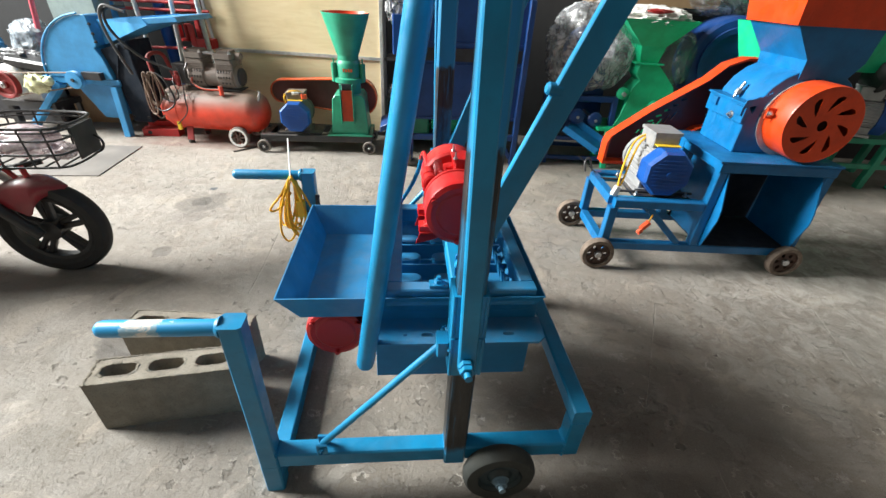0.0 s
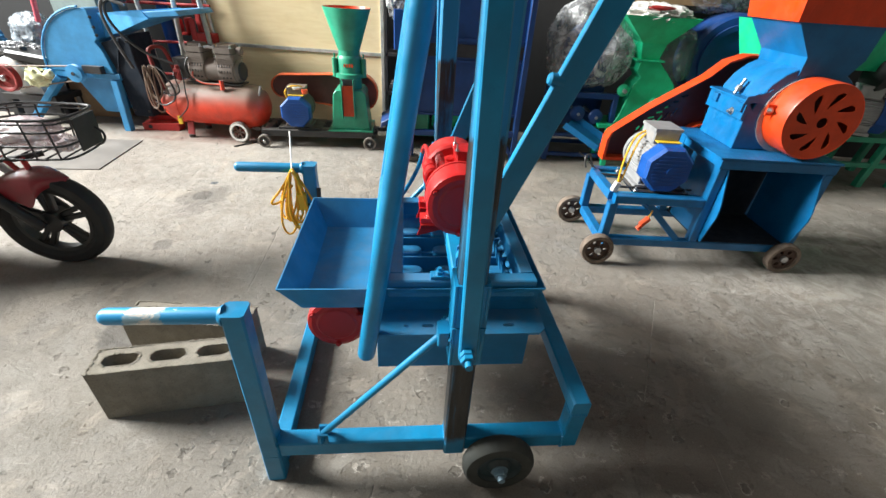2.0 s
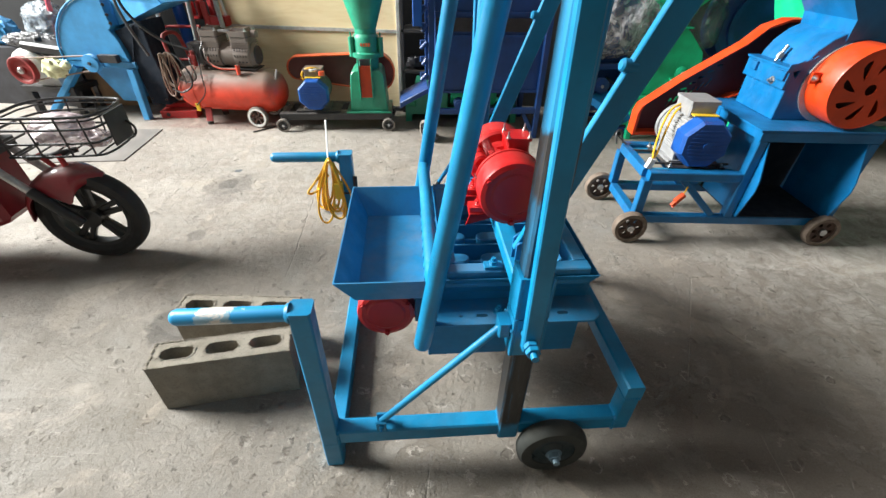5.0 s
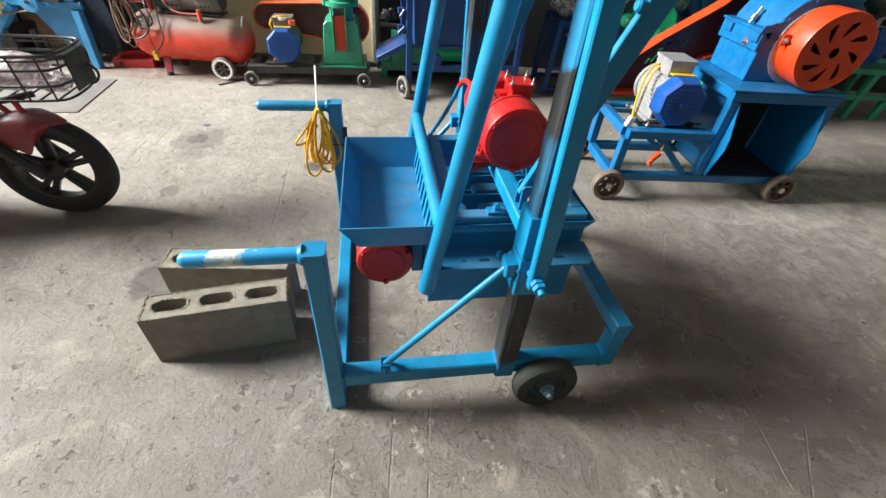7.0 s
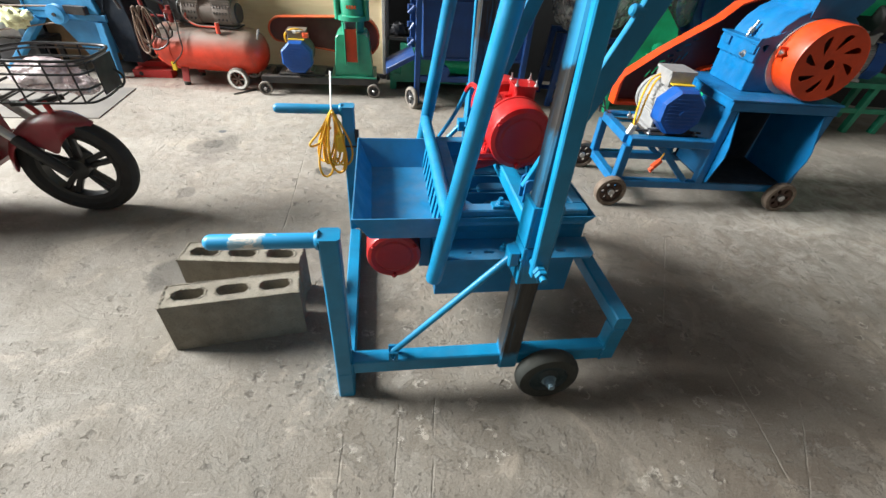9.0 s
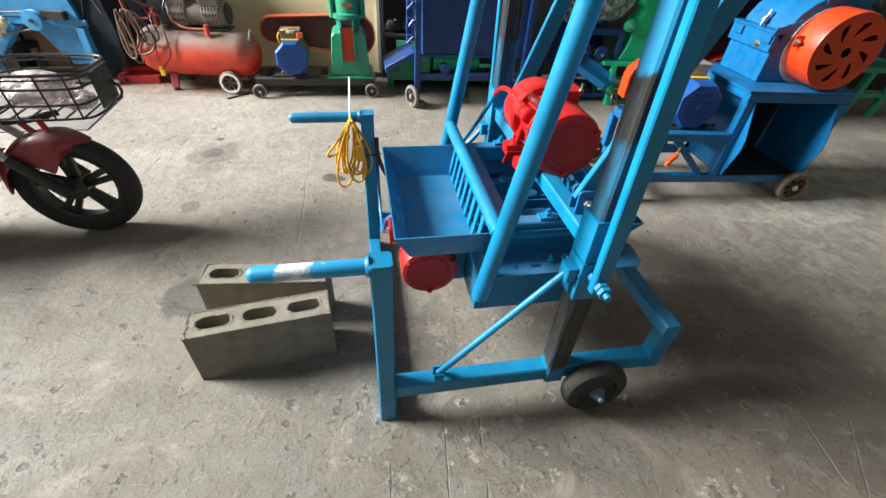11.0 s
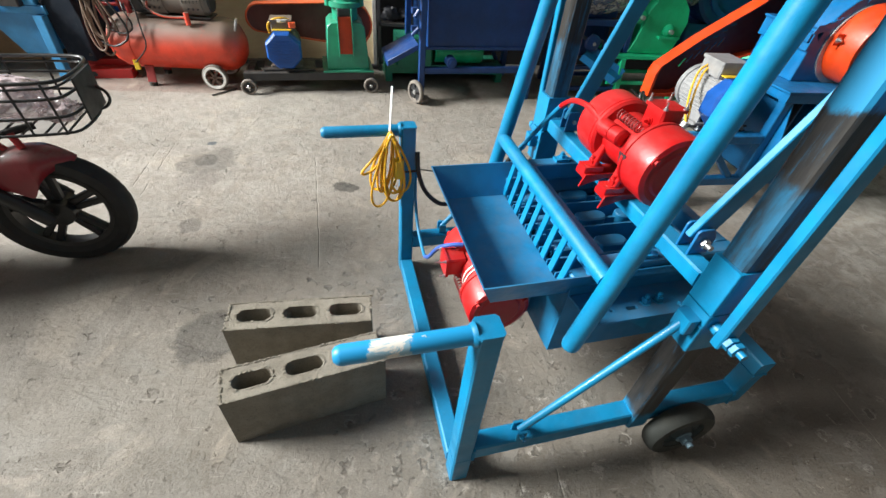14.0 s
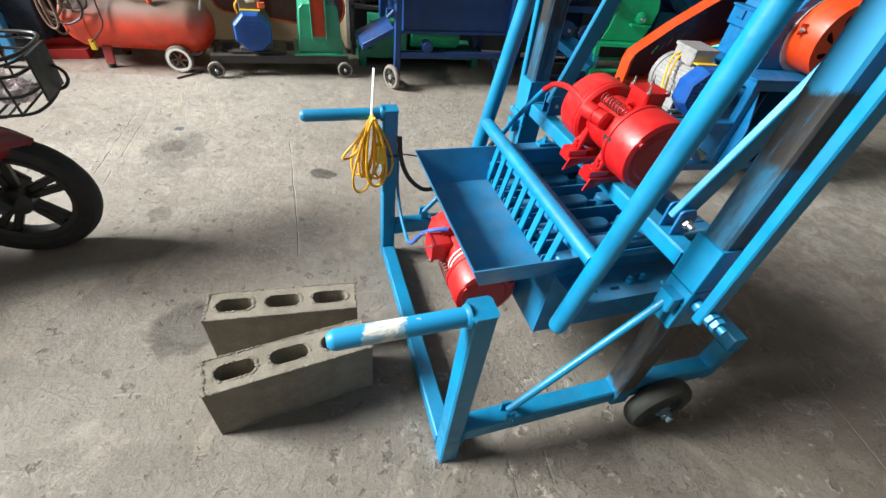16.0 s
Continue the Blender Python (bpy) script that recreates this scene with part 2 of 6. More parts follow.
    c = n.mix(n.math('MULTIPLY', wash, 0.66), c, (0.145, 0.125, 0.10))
    # the right front is browner, with the shade there painted into the colour
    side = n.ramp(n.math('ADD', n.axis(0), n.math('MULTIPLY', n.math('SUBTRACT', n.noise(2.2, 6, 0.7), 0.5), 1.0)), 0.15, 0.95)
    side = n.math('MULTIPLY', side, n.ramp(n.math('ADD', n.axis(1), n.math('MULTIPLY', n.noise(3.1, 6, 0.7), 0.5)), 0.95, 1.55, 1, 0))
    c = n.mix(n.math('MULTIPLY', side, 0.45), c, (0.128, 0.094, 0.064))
    # straight hairline joints
    lines = None
    for x0, y0, x1, y1 in ((-1.62, 2.62, -1.565, 1.87), (-1.68, 2.60, -1.63, 1.95), (-0.87, 2.30, -0.735, 1.41), (-0.141, 0.70, -0.118, 0.15), (-0.036, 0.68, -0.030, 0.20),
                           (-0.28, 0.54, -0.262, 0.30), (1.784, 1.757, 1.67, 1.20), (1.045, 1.609, 0.792, 0.99), (0.953, 0.865, 0.933, 0.46), (1.145, 0.75, 0.95, 0.40)):
        mp = n.t.nodes.new("ShaderNodeMapping")
        mp.vector_type = 'TEXTURE'
        mp.inputs["Location"].default_value = (x0, y0, 0)
        mp.inputs["Rotation"].default_value = (0, 0, math.atan2(y1 - y0, x1 - x0))
        n.link(n.co, mp.inputs[0])
        sp = n.t.nodes.new("ShaderNodeSeparateXYZ")
        n.link(mp.outputs[0], sp.inputs[0])
        L = math.hypot(x1 - x0, y1 - y0)
        off = n.math('ABSOLUTE', n.math('ADD', sp.outputs[1], n.math('MULTIPLY', n.math('SUBTRACT', n.noise(6, 6, 0.7), 0.5), 0.022)))
        on = n.math('MULTIPLY', n.ramp(off, 0.0012, 0.0032, 1, 0), n.math('MULTIPLY', n.ramp(sp.outputs[0], 0.0, 0.05), n.ramp(sp.outputs[0], L - 0.05, L, 1, 0)))
        on = n.math('MULTIPLY', on, n.ramp(n.noise(11, 4), 0.36, 0.5))
        lines = on if lines is None else n.math('MAXIMUM', lines, on)
    c = n.mix(n.math('MULTIPLY', lines, 0.18), c, (0.07, 0.058, 0.048))
    c = n.mix(n.math('MULTIPLY', n.math('MULTIPLY', lines, n.ramp(n.axis(0), 0.55, 0.70)), 0.5), c, (0.50, 0.455, 0.39))
    pits = n.ramp(n.noise(24, 7, 0.78), 0.60, 0.68)
    c = n.mix(n.math('MULTIPLY', pits, 0.22), c, (0.12, 0.10, 0.085))
    # loose flakes of pale screed, some larger, some small
    warp = n.noise(38, 6, 0.75)
    for scale, size, share in ((9.0, 0.22, 0.72), (21.0, 0.24, 0.62)):
        d, cell = n.voronoi(scale)
        w = n.math('ADD', d, n.math('MULTIPLY', n.math('SUBTRACT', warp, 0.5), 1.1))
        spot_ = n.math('MULTIPLY', n.ramp(w, size * 0.55, size * 0.62, 1, 0), n.ramp(cell, share, share + 0.02))
        c = n.mix(n.math('MULTIPLY', n.math('MULTIPLY', spot_, n.math('MULTIPLY', n.ramp(front, 0.0, 1.0, 0.10, 1.0), n.ramp(n.axis(0), -0.8, 0.1, 0.2, 1.0))), 0.5), c, (0.50, 0.45, 0.385))
    # small chipped holes
    d, cell = n.voronoi(20.0)
    w = n.math('ADD', d, n.math('MULTIPLY', n.math('SUBTRACT', n.noise(60, 4, 0.7), 0.5), 0.8))
    chips = n.math('MULTIPLY', n.ramp(w, 0.08, 0.15, 1, 0), n.ramp(cell, 0.68, 0.70))
    few = n.math('MULTIPLY', n.ramp(front, 0.0, 1.0, 0.15, 1.0), n.ramp(n.axis(0), -0.8, 0.1, 0.25, 1.0))
    c = n.mix(n.math('MULTIPLY', n.math('MULTIPLY', chips, few), 0.38), c, (0.085, 0.072, 0.062))
    # pale broken rims of spalled patches
    d, cell = n.voronoi(16.0)
    w = n.math('ADD', d, n.math('MULTIPLY', n.math('SUBTRACT', n.noise(34, 6, 0.75), 0.5), 1.1))
    rim_ = n.math('MULTIPLY', n.math('MULTIPLY', n.ramp(w, 0.20, 0.24), n.ramp(w, 0.28, 0.33, 1, 0)), n.math('MULTIPLY', n.ramp(cell, 0.55, 0.58), n.ramp(n.noise(22, 3), 0.47, 0.55)))
    c = n.mix(n.math('MULTIPLY', n.math('MULTIPLY', rim_, few), 0.75), c, (0.52, 0.48, 0.42))
    dip = n.math('MULTIPLY', n.ramp(w, 0.10, 0.24, 1, 0), n.ramp(cell, 0.70, 0.73))
    c = n.mix(n.math('MULTIPLY', dip, 0.14), c, (0.12, 0.10, 0.082))
    # trowel-smeared blotches, greenish grey against beige
    blot = n.noise(2.6, 5, 0.6, None, 1.4)
    c = n.mix(n.math('MULTIPLY', n.ramp(blot, 0.50, 0.58), 0.30), c, (0.235, 0.222, 0.195))
    c = n.mix(n.math('MULTIPLY', n.ramp(blot, 0.36, 0.44, 1, 0), 0.35), c, (0.44, 0.375, 0.30))
    # drag scratches, pale and dark
    for ang, st, lo, tone, k in ((-0.75, (7.0, 75, 1), 0.67, (0.50, 0.46, 0.41), 0.30), (0.5, (8.0, 80, 1), 0.68, (0.10, 0.085, 0.07), 0.3), (1.2, (9.0, 85, 1), 0.68, (0.50, 0.46, 0.41), 0.28)):
        s = n.math('MULTIPLY', n.ramp(n.noise(1.0, 3, 0.5, st, 0.3, ang), lo, lo + 0.03), n.ramp(n.noise(2.3, 3), 0.46, 0.56))
        c = n.mix(n.math('MULTIPLY', s, k), c, tone)
    # grease and drip stains; the three wide ones at right paint in shade
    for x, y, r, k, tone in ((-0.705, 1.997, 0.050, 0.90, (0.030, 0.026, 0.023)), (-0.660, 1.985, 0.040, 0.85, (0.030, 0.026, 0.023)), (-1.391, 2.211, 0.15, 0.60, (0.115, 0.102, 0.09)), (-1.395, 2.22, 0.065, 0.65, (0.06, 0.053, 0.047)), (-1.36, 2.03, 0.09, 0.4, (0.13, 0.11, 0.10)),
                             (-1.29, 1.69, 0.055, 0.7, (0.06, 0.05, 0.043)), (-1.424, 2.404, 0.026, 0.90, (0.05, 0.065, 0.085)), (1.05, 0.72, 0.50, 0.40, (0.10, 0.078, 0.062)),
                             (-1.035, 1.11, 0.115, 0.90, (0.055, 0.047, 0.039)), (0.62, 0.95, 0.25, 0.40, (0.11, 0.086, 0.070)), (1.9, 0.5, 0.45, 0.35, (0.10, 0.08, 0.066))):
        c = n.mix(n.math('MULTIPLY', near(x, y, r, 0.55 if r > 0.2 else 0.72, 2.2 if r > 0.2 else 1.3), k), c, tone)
    c = n.mix(0.13, c, (0.10, 0.09, 0.075))
    sand = n.noise(190, 3, 0.7)
    c = n.mix(n.ramp(sand, 0.30, 0.70), n.mix(0.09, c, (0.04, 0.034, 0.028)), n.mix(0.06, c, (0.75, 0.71, 0.65)))
    # crisp little dents and a raised skin of smooth screed that ends in a broken edge
    dents = None
    for scale, size, share in ((34.0, 0.17, 0.62), (55.0, 0.20, 0.66), (13.0, 0.10, 0.60)):
        d, cell = n.voronoi(scale)
        w = n.math('ADD', d, n.math('MULTIPLY', n.math('SUBTRACT', n.noise(scale * 2.2, 5, 0.75), 0.5), 0.75))
        one = n.math('MULTIPLY', n.ramp(w, size * 0.7, size, 1, 0), n.ramp(cell, share, share + 0.02))
        dents = one if dents is None else n.math('MAXIMUM', dents, one)
    dents = n.math('MULTIPLY', dents, n.math('MULTIPLY', n.ramp(n.noise(3.0, 5, 0.7), 0.40, 0.58, 0.25, 1.0), n.ramp(n.axis(0), -0.9, 0.1, 0.30, 1.0)))
    c = n.mix(n.math('MULTIPLY', dents, 0.22), c, (0.095, 0.080, 0.068))
    skin = n.math('MULTIPLY', n.ramp(n.noise(5.5, 9, 0.74, None, 0.5), 0.53, 0.56), n.ramp(n.axis(0), -0.9, 0.1, 0.30, 1.0))
    c = n.mix(n.math('MULTIPLY', skin, 0.15), c, (0.36, 0.345, 0.315))
    sheet = n.noise(1.6, 4, 0.5, (1.0, 2.0, 1), 0.5, 0.5)
    terrace = n.math('MULTIPLY', n.math('ADD', n.ramp(sheet, 0.470, 0.478), n.ramp(sheet, 0.56, 0.568)), n.ramp(n.noise(3.7, 3), 0.42, 0.58))
    c = n.mix(n.math('MULTIPLY', n.ramp(sheet, 0.470, 0.482), 0.10), c, (0.36, 0.325, 0.28))
    h = n.math('ADD', n.math('MULTIPLY', mid, 0.8), n.math('ADD', n.math('MULTIPLY', fine, 0.20), n.math('ADD', n.math('MULTIPLY', patch, 0.5), n.math('MULTIPLY', n.noise(31, 7, 0.72), 0.25))))
    h = n.math('SUBTRACT', h, n.math('ADD', n.math('MULTIPLY', n.math('MAXIMUM', pits, n.math('MAXIMUM', chips, dip)), 0.6), n.math('MULTIPLY', lines, 0.28)))
    h = n.math('ADD', h, n.math('SUBTRACT', n.math('MULTIPLY', skin, 0.16), n.math('MULTIPLY', dents, 0.75)))
    h = n.math('ADD', h, n.math('MULTIPLY', terrace, 0.08))
    n.bump(h, 0.80, 0.012)
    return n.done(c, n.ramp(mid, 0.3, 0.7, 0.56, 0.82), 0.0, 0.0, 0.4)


def block_concrete():
    n = Nodes("fresh_block_concrete")
    c = n.mix(n.ramp(n.noise(14, 6, 0.65), 0.3, 0.7), (0.215, 0.19, 0.152), (0.30, 0.27, 0.22))
    c = n.mix(n.math('MULTIPLY', n.ramp(n.noise(160, 5, 0.8), 0.52, 0.66), 0.55), c, (0.12, 0.105, 0.085))
    n.bump(n.math('ADD', n.noise(150, 6, 0.75), n.math('MULTIPLY', n.noise(35, 5), 0.7)), 0.9, 0.004)
    return n.done(c, 0.9, 0.0, 0.0, 0.25)


def plywood():
    n = Nodes("plywood_sheet")
    g = n.noise(3.2, 8, 0.6, (1.2, 1, 7), 1.2)
    c = n.mix(n.ramp(g, 0.3, 0.7), (0.74, 0.585, 0.34), (0.80, 0.655, 0.41))
    c = n.mix(n.math('MULTIPLY', n.ramp(n.noise(2.0, 6, 0.7), 0.5, 0.75), 0.22), c, (0.36, 0.25, 0.12))
    c = n.mix(n.ramp(n.noise(16, 5, 0.7), 0.70, 0.76), c, (0.26, 0.16, 0.08))
    n.bump(n.noise(60, 4, 0.6, (1, 1, 4)), 0.12, 0.001)
    return n.done(c, 0.62)


def film(name, tint=(0.62, 0.63, 0.64), dark=0.2, veil=0.55, rough=0.13):
    """Crinkled packing film: thin, glossy, see-through between cloudy folds."""
    n = Nodes(name)
    f = n.noise(7.0, 6, 0.65, None, 2.2)
    c = n.mix(n.ramp(f, 0.42, 0.60), times(tint, dark), tint)
    n.bump(n.math('ADD', n.noise(6, 4, 0.5, None, 2.5), n.math('MULTIPLY', n.noise(22, 3, 0.5, None, 2.0), 0.25)), 0.8, 0.03)
    n.link(n.ramp(n.noise(5.0, 5, 0.65, None, 1.4), 0.35, 0.65, veil * 0.5, min(1.0, veil * 1.45)), n.p.inputs["Alpha"])
    return n.done(c, rough, 0.0, 0.0, 0.9)


def brick_paint(name, rgb):
    n = Nodes(name)
    c = n.mix(n.ramp(n.noise(1.3, 6, 0.65), 0.3, 0.7), times(rgb, 0.7), times(rgb, 1.15))
    c = n.mix(n.math('MULTIPLY', n.ramp(n.noise(6, 7, 0.7, (1, 1, 0.35)), 0.5, 0.75), 0.4), c, times(rgb, 0.4))
    n.bump(n.noise(70, 5), 0.25, 0.003)
    return n.done(c, 0.85)


STEEL = worn_steel()
GRIP = chipped_grip()
FLOOR = concrete_floor()
BLOCK = block_concrete()
PLY = plywood()
FILM = film("silver_packing_film", (0.70, 0.71, 0.72), 0.35, 0.5)
CLEARBAG = film("pale_pink_plastic", (0.74, 0.60, 0.62), 0.75, 0.72)
WALL = brick_paint("grimy_plaster", (0.080, 0.075, 0.068))
# base tone far darker than the other walls
DARKWALL = brick_paint("near_black_wall", (0.025, 0.025, 0.026))
ROOF = brick_paint("roof_sheeting", (0.09, 0.09, 0.093))
PLATE = plain("steel_floor_plate", (0.175, 0.16, 0.145), 0.6, 0.1, 0.2, 5, 0.2)

# ---- building blocks ----


class G:
    """A bmesh that is filled piece by piece."""

    def __init__(self):
        self.b = bmesh.new()

    def faces(self, vs, fs):
        v = [self.b.verts.new(p) for p in vs]
        for f in fs:
            try:
                self.b.faces.new([v[i] for i in f])
            except ValueError:
                pass
        return self

    def loft(self, rings, caps=True, closed=False):
        vs = [[self.b.verts.new(p) for p in r] for r in rings]
        k = len(vs[0])
        pairs = list(zip(vs, vs[1:])) + ([(vs[-1], vs[0])] if closed else [])
        for a, c in pairs:
            for i in range(k):
                self.b.faces.new((a[i], a[(i + 1) % k], c[(i + 1) % k], c[i]))
        if caps and not closed:
            self.b.faces.new(list(reversed(vs[0])))
            self.b.faces.new(vs[-1])
        return self

    def rect(self, a, b, w, h, up=(0, 0, 1), c=0.004):
        """A square tube or bar from a to b: w across, h along up, with rounded edges c."""
        a, b = Vector(a), Vector(b)
        z = (b - a).normalized()
        u = Vector(up)
        u = u - z * u.dot(z)
        if u.length < 1e-5:
            u = Vector((0, 1, 0)) - z * z.y
        u.normalize()
        s = z.cross(u)
        w, h = w / 2, h / 2
        c = min(c, w * 0.45, h * 0.45)
        sec = [(w - c, -h), (w, -h + c), (w, h - c), (w - c, h), (-w + c, h), (-w, h - c), (-w, -h + c), (-w + c, -h)]
        return self.loft([[p + s * x + u * y for x, y in sec] for p in (a, b)])

    def box(self, x0, x1, y0, y1, z0, z1, c=0.003):
        return self.rect(((x0 + x1) / 2, (y0 + y1) / 2, z0), ((x0 + x1) / 2, (y0 + y1) / 2, z1), abs(x1 - x0), abs(y1 - y0), (0, 1, 0), c)

    def cyl(self, a, b, r, r2=None, n=24, rim=0.0, caps=True):
        a, b = Vector(a), Vector(b)
        r2 = r if r2 is None else r2
        d = (b - a).normalized()
        q = d.to_track_quat('Z', 'Y')
        L = (b - a).length
        prof = [(0, r), (L, r2)] if rim <= 0 else [(0, r - rim), (rim, r), (L - rim, r2), (L, r2 - rim)]
        rings = [[a + q @ Vector((math.cos(t) * k, math.sin(t) * k, z)) for t in (2 * math.pi * i / n for i in range(n))] for z, k in prof]
        return self.loft(rings, caps)

    def lathe(self, o, axis, prof, n=28, caps=True):
        """prof: (radius, distance along the axis)."""
        q = Vector(axis).normalized().to_track_quat('Z', 'Y')
        o = Vector(o)
        rings = [[o + q @ Vector((math.cos(t) * r, math.sin(t) * r, z)) for t in (2 * math.pi * i / n for i in range(n))] for r, z in prof]
        return self.loft(rings, caps)

    def hollow(self, o, axis, prof, n=28):
        """A closed turned profile (a ring)."""
        q = Vector(axis).normalized().to_track_quat('Z', 'Y')
        o = Vector(o)
        rings = [[o + q @ Vector((math.cos(t) * r, math.sin(t) * r, z)) for r, z in prof] for t in (2 * math.pi * i / n for i in range(n))]
        return self.loft(rings, False, True)

    def pipe(self, pts, r, n=10, smooth=0):
        pts = [Vector(p) for p in pts]
        for _ in range(smooth):
            q = [pts[0]]
            for a, b in zip(pts, pts[1:]):
                q += [a * 0.75 + b * 0.25, a * 0.25 + b * 0.75]
            pts = q + [pts[-1]]
        u = None
        rings = []
        for i, p in enumerate(pts):
            t = (pts[min(i + 1, len(pts) - 1)] - pts[max(i - 1, 0)]).normalized()
            if u is None:
                u = t.orthogonal().normalized()
            u = (u - t * u.dot(t)).normalized()
            s = t.cross(u)
            rings.append([p + u * math.cos(k) * r + s * math.sin(k) * r for k in (2 * math.pi * j / n for j in range(n))])
        return self.loft(rings)

    def prism(self, poly, m, d0, d1, holes=()):
        """A flat outline (local x, y of m) between the heights d0 and d1, with holes right through."""
        out = []
        for d in (d0, d1):
            loops = []
            for lp in (poly, *holes):
                loops.append([self.b.verts.new(m @ Vector((x, y, d))) for x, y in lp])
            out.append(loops)
        for la, lb in zip(*out):
            k = len(la)
            for i in range(k):
                self.b.faces.new((la[i], la[(i + 1) % k], lb[(i + 1) % k], lb[i]))
        for loops in out:
            if not holes:
                self.b.faces.new(loops[0])
            else:
                es = []
                for lp in loops:
                    for i in range(len(lp)):
                        es.append(self.b.edges.get((lp[i], lp[(i + 1) % len(lp)])))
                bmesh.ops.triangle_fill(self.b, edges=es, use_beauty=True, use_dissolve=False)
        return self

    def ball(self, c, r, n=14, squash=(1, 1, 1), rough=0.0, freq=6.0):
        c = Vector(c)
        rings = []
        for i in range(1, n):
            a = math.pi * i / n
            ring = []
            for j in range(2 * n):
                b = math.pi * j / n
                p = Vector((math.sin(a) * math.cos(b) * squash[0], math.sin(a) * math.sin(b) * squash[1], math.cos(a) * squash[2]))
                k = 1 + rough * noise.noise(p * freq + c * 3) + rough * 0.5 * noise.noise(p * freq * 2.7 + c)
                ring.append(c + p * r * k)
            rings.append(ring)
        return self.loft(rings)


def crumple(g, c, r, squash=(1, 1, 1), n=30, amp=0.16, freq=2.4, floor=None):
    """A crumpled sheet pulled over a rounded thing: a ball with sharp ridged folds."""
    c = Vector(c)
    rings = []
    for i in range(1, n):
        a = math.pi * i / n
        ring = []
        for j in range(2 * n):
            b = math.pi * j / n
            p = Vector((math.sin(a) * math.cos(b), math.sin(a) * math.sin(b), math.cos(a)))
            k = 1.0
            for o in range(4):
                q = p * freq * 2.0 ** o + c * (2.1 + o)
                k += amp * 0.58 ** o * (0.55 - 2.2 * abs(noise.noise(q)))
            q = c + Vector((p.x * squash[0], p.y * squash[1], p.z * squash[2])) * r * k
            if floor is not None:
                q.z = max(q.z, floor)
            ring.append(q)
        rings.append(ring)
    return g.loft(rings)


YZ = Matrix(((0, 0, 1, 0), (1, 0, 0, 0), (0, 1, 0, 0), (0, 0, 0, 1)))   # outline x, y becomes world y, z; depth along x
XZ = Matrix(((1, 0, 0, 0), (0, 0, 1, 0), (0, 1, 0, 0), (0, 0, 0, 1)))   # outline becomes x, z; depth along y
XY = Matrix.Identity(4)


def stadium(cx, cy, w, h, n=6, turn=0.0):
    """Outline of a slot, w long and h wide, with round ends."""
    r = h / 2
    pts = []
    for k in range(n + 1):
        a = -math.pi / 2 + math.pi * k / n
        pts.append((w / 2 - r + math.cos(a) * r, math.sin(a) * r))
    for k in range(n + 1):
        a = math.pi / 2 + math.pi * k / n
        pts.append((-w / 2 + r + math.cos(a) * r, math.sin(a) * r))
    ct, st = math.cos(turn), math.sin(turn)
    return [(cx + x * ct - y * st, cy + x * st + y * ct) for x, y in pts]


def circle(cx, cy, r, n=24, a0=0.0):
    return [(cx + math.cos(a0 + 2 * math.pi * i / n) * r, cy + math.sin(a0 + 2 * math.pi * i / n) * r) for i in range(n)]


def mesh_of(g, name, material, bevel=0.0, sharp=32):
    b = g.b
    bmesh.ops.recalc_face_normals(b, faces=b.faces)
    if bevel:
        es = [e for e in b.edges if len(e.link_faces) == 2 and e.calc_face_angle(0) > 0.5]
        bmesh.ops.bevel(b, geom=es, offset=bevel, segments=1, affect='EDGES', clamp_overlap=True)
    me = bpy.data.meshes.new(name)
    b.to_mesh(me)
    b.free()
    me.materials.append(material)
    me.polygons.foreach_set("use_smooth", [True] * len(me.polygons))
    me.set_sharp_from_angle(angle=radians(sharp))
    return me


def part(name, g, material, parent, label="", bevel=0.0, sharp=32):
    ob = new(name, mesh_of(g, name, material, bevel, sharp))
    ob.parent = parent
    if label:
        tagged(ob, label)
    return ob


def thing(name, m, label, category, group=""):
    ob = new(name)
    ob.empty_display_size = 0.1
    ob.matrix_world = m
    return tagged(ob, label, category, group)


def single(name, g, material, m, label, category, group="", kind="", bevel=0.0):
    ob = new(name, mesh_of(g, name, material, bevel))
    ob.matrix_world = m
    return tagged(ob, label, category, group, kind)


def spot(x, y, turn=0.0, z=0.0, size=1.0):
    return pose(x, y, z, 0, 0, turn) @ Matrix.Scale(size, 4)


def bolt(parent, c, axis, r=0.008, h=0.007, material=None, name="bolt", shank=0.008):
    """A hex bolt head with washer and thread end."""
    a = Vector(axis).normalized()
    c = Vector(c)
    g = G()
    g.cyl(c, c + a * 0.002, r * 1.5, n=16)
    g.cyl(c + a * 0.002, c + a * (0.002 + h), r, n=6)
    g.cyl(c + a * (0.002 + h), c + a * (0.002 + h + shank), r * 0.55, n=10)
    return part(name, g, material or ZINC, parent)

# ---- the hall ----


def slab(name, x0, x1, y0, y1, z0, z1, material, label, category):
    g = G()
    g.faces([(x0, y0, z0), (x1, y0, z0), (x1, y1, z0), (x0, y1, z0), (x0, y0, z1), (x1, y0, z1), (x1, y1, z1), (x0, y1, z1)],
            [(0, 3, 2, 1), (4, 5, 6, 7), (0, 1, 5, 4), (1, 2, 6, 5), (2, 3, 7, 6), (3, 0, 4, 7)])
    return single(name, g, material, Matrix.Identity(4), label, category, kind="structure")


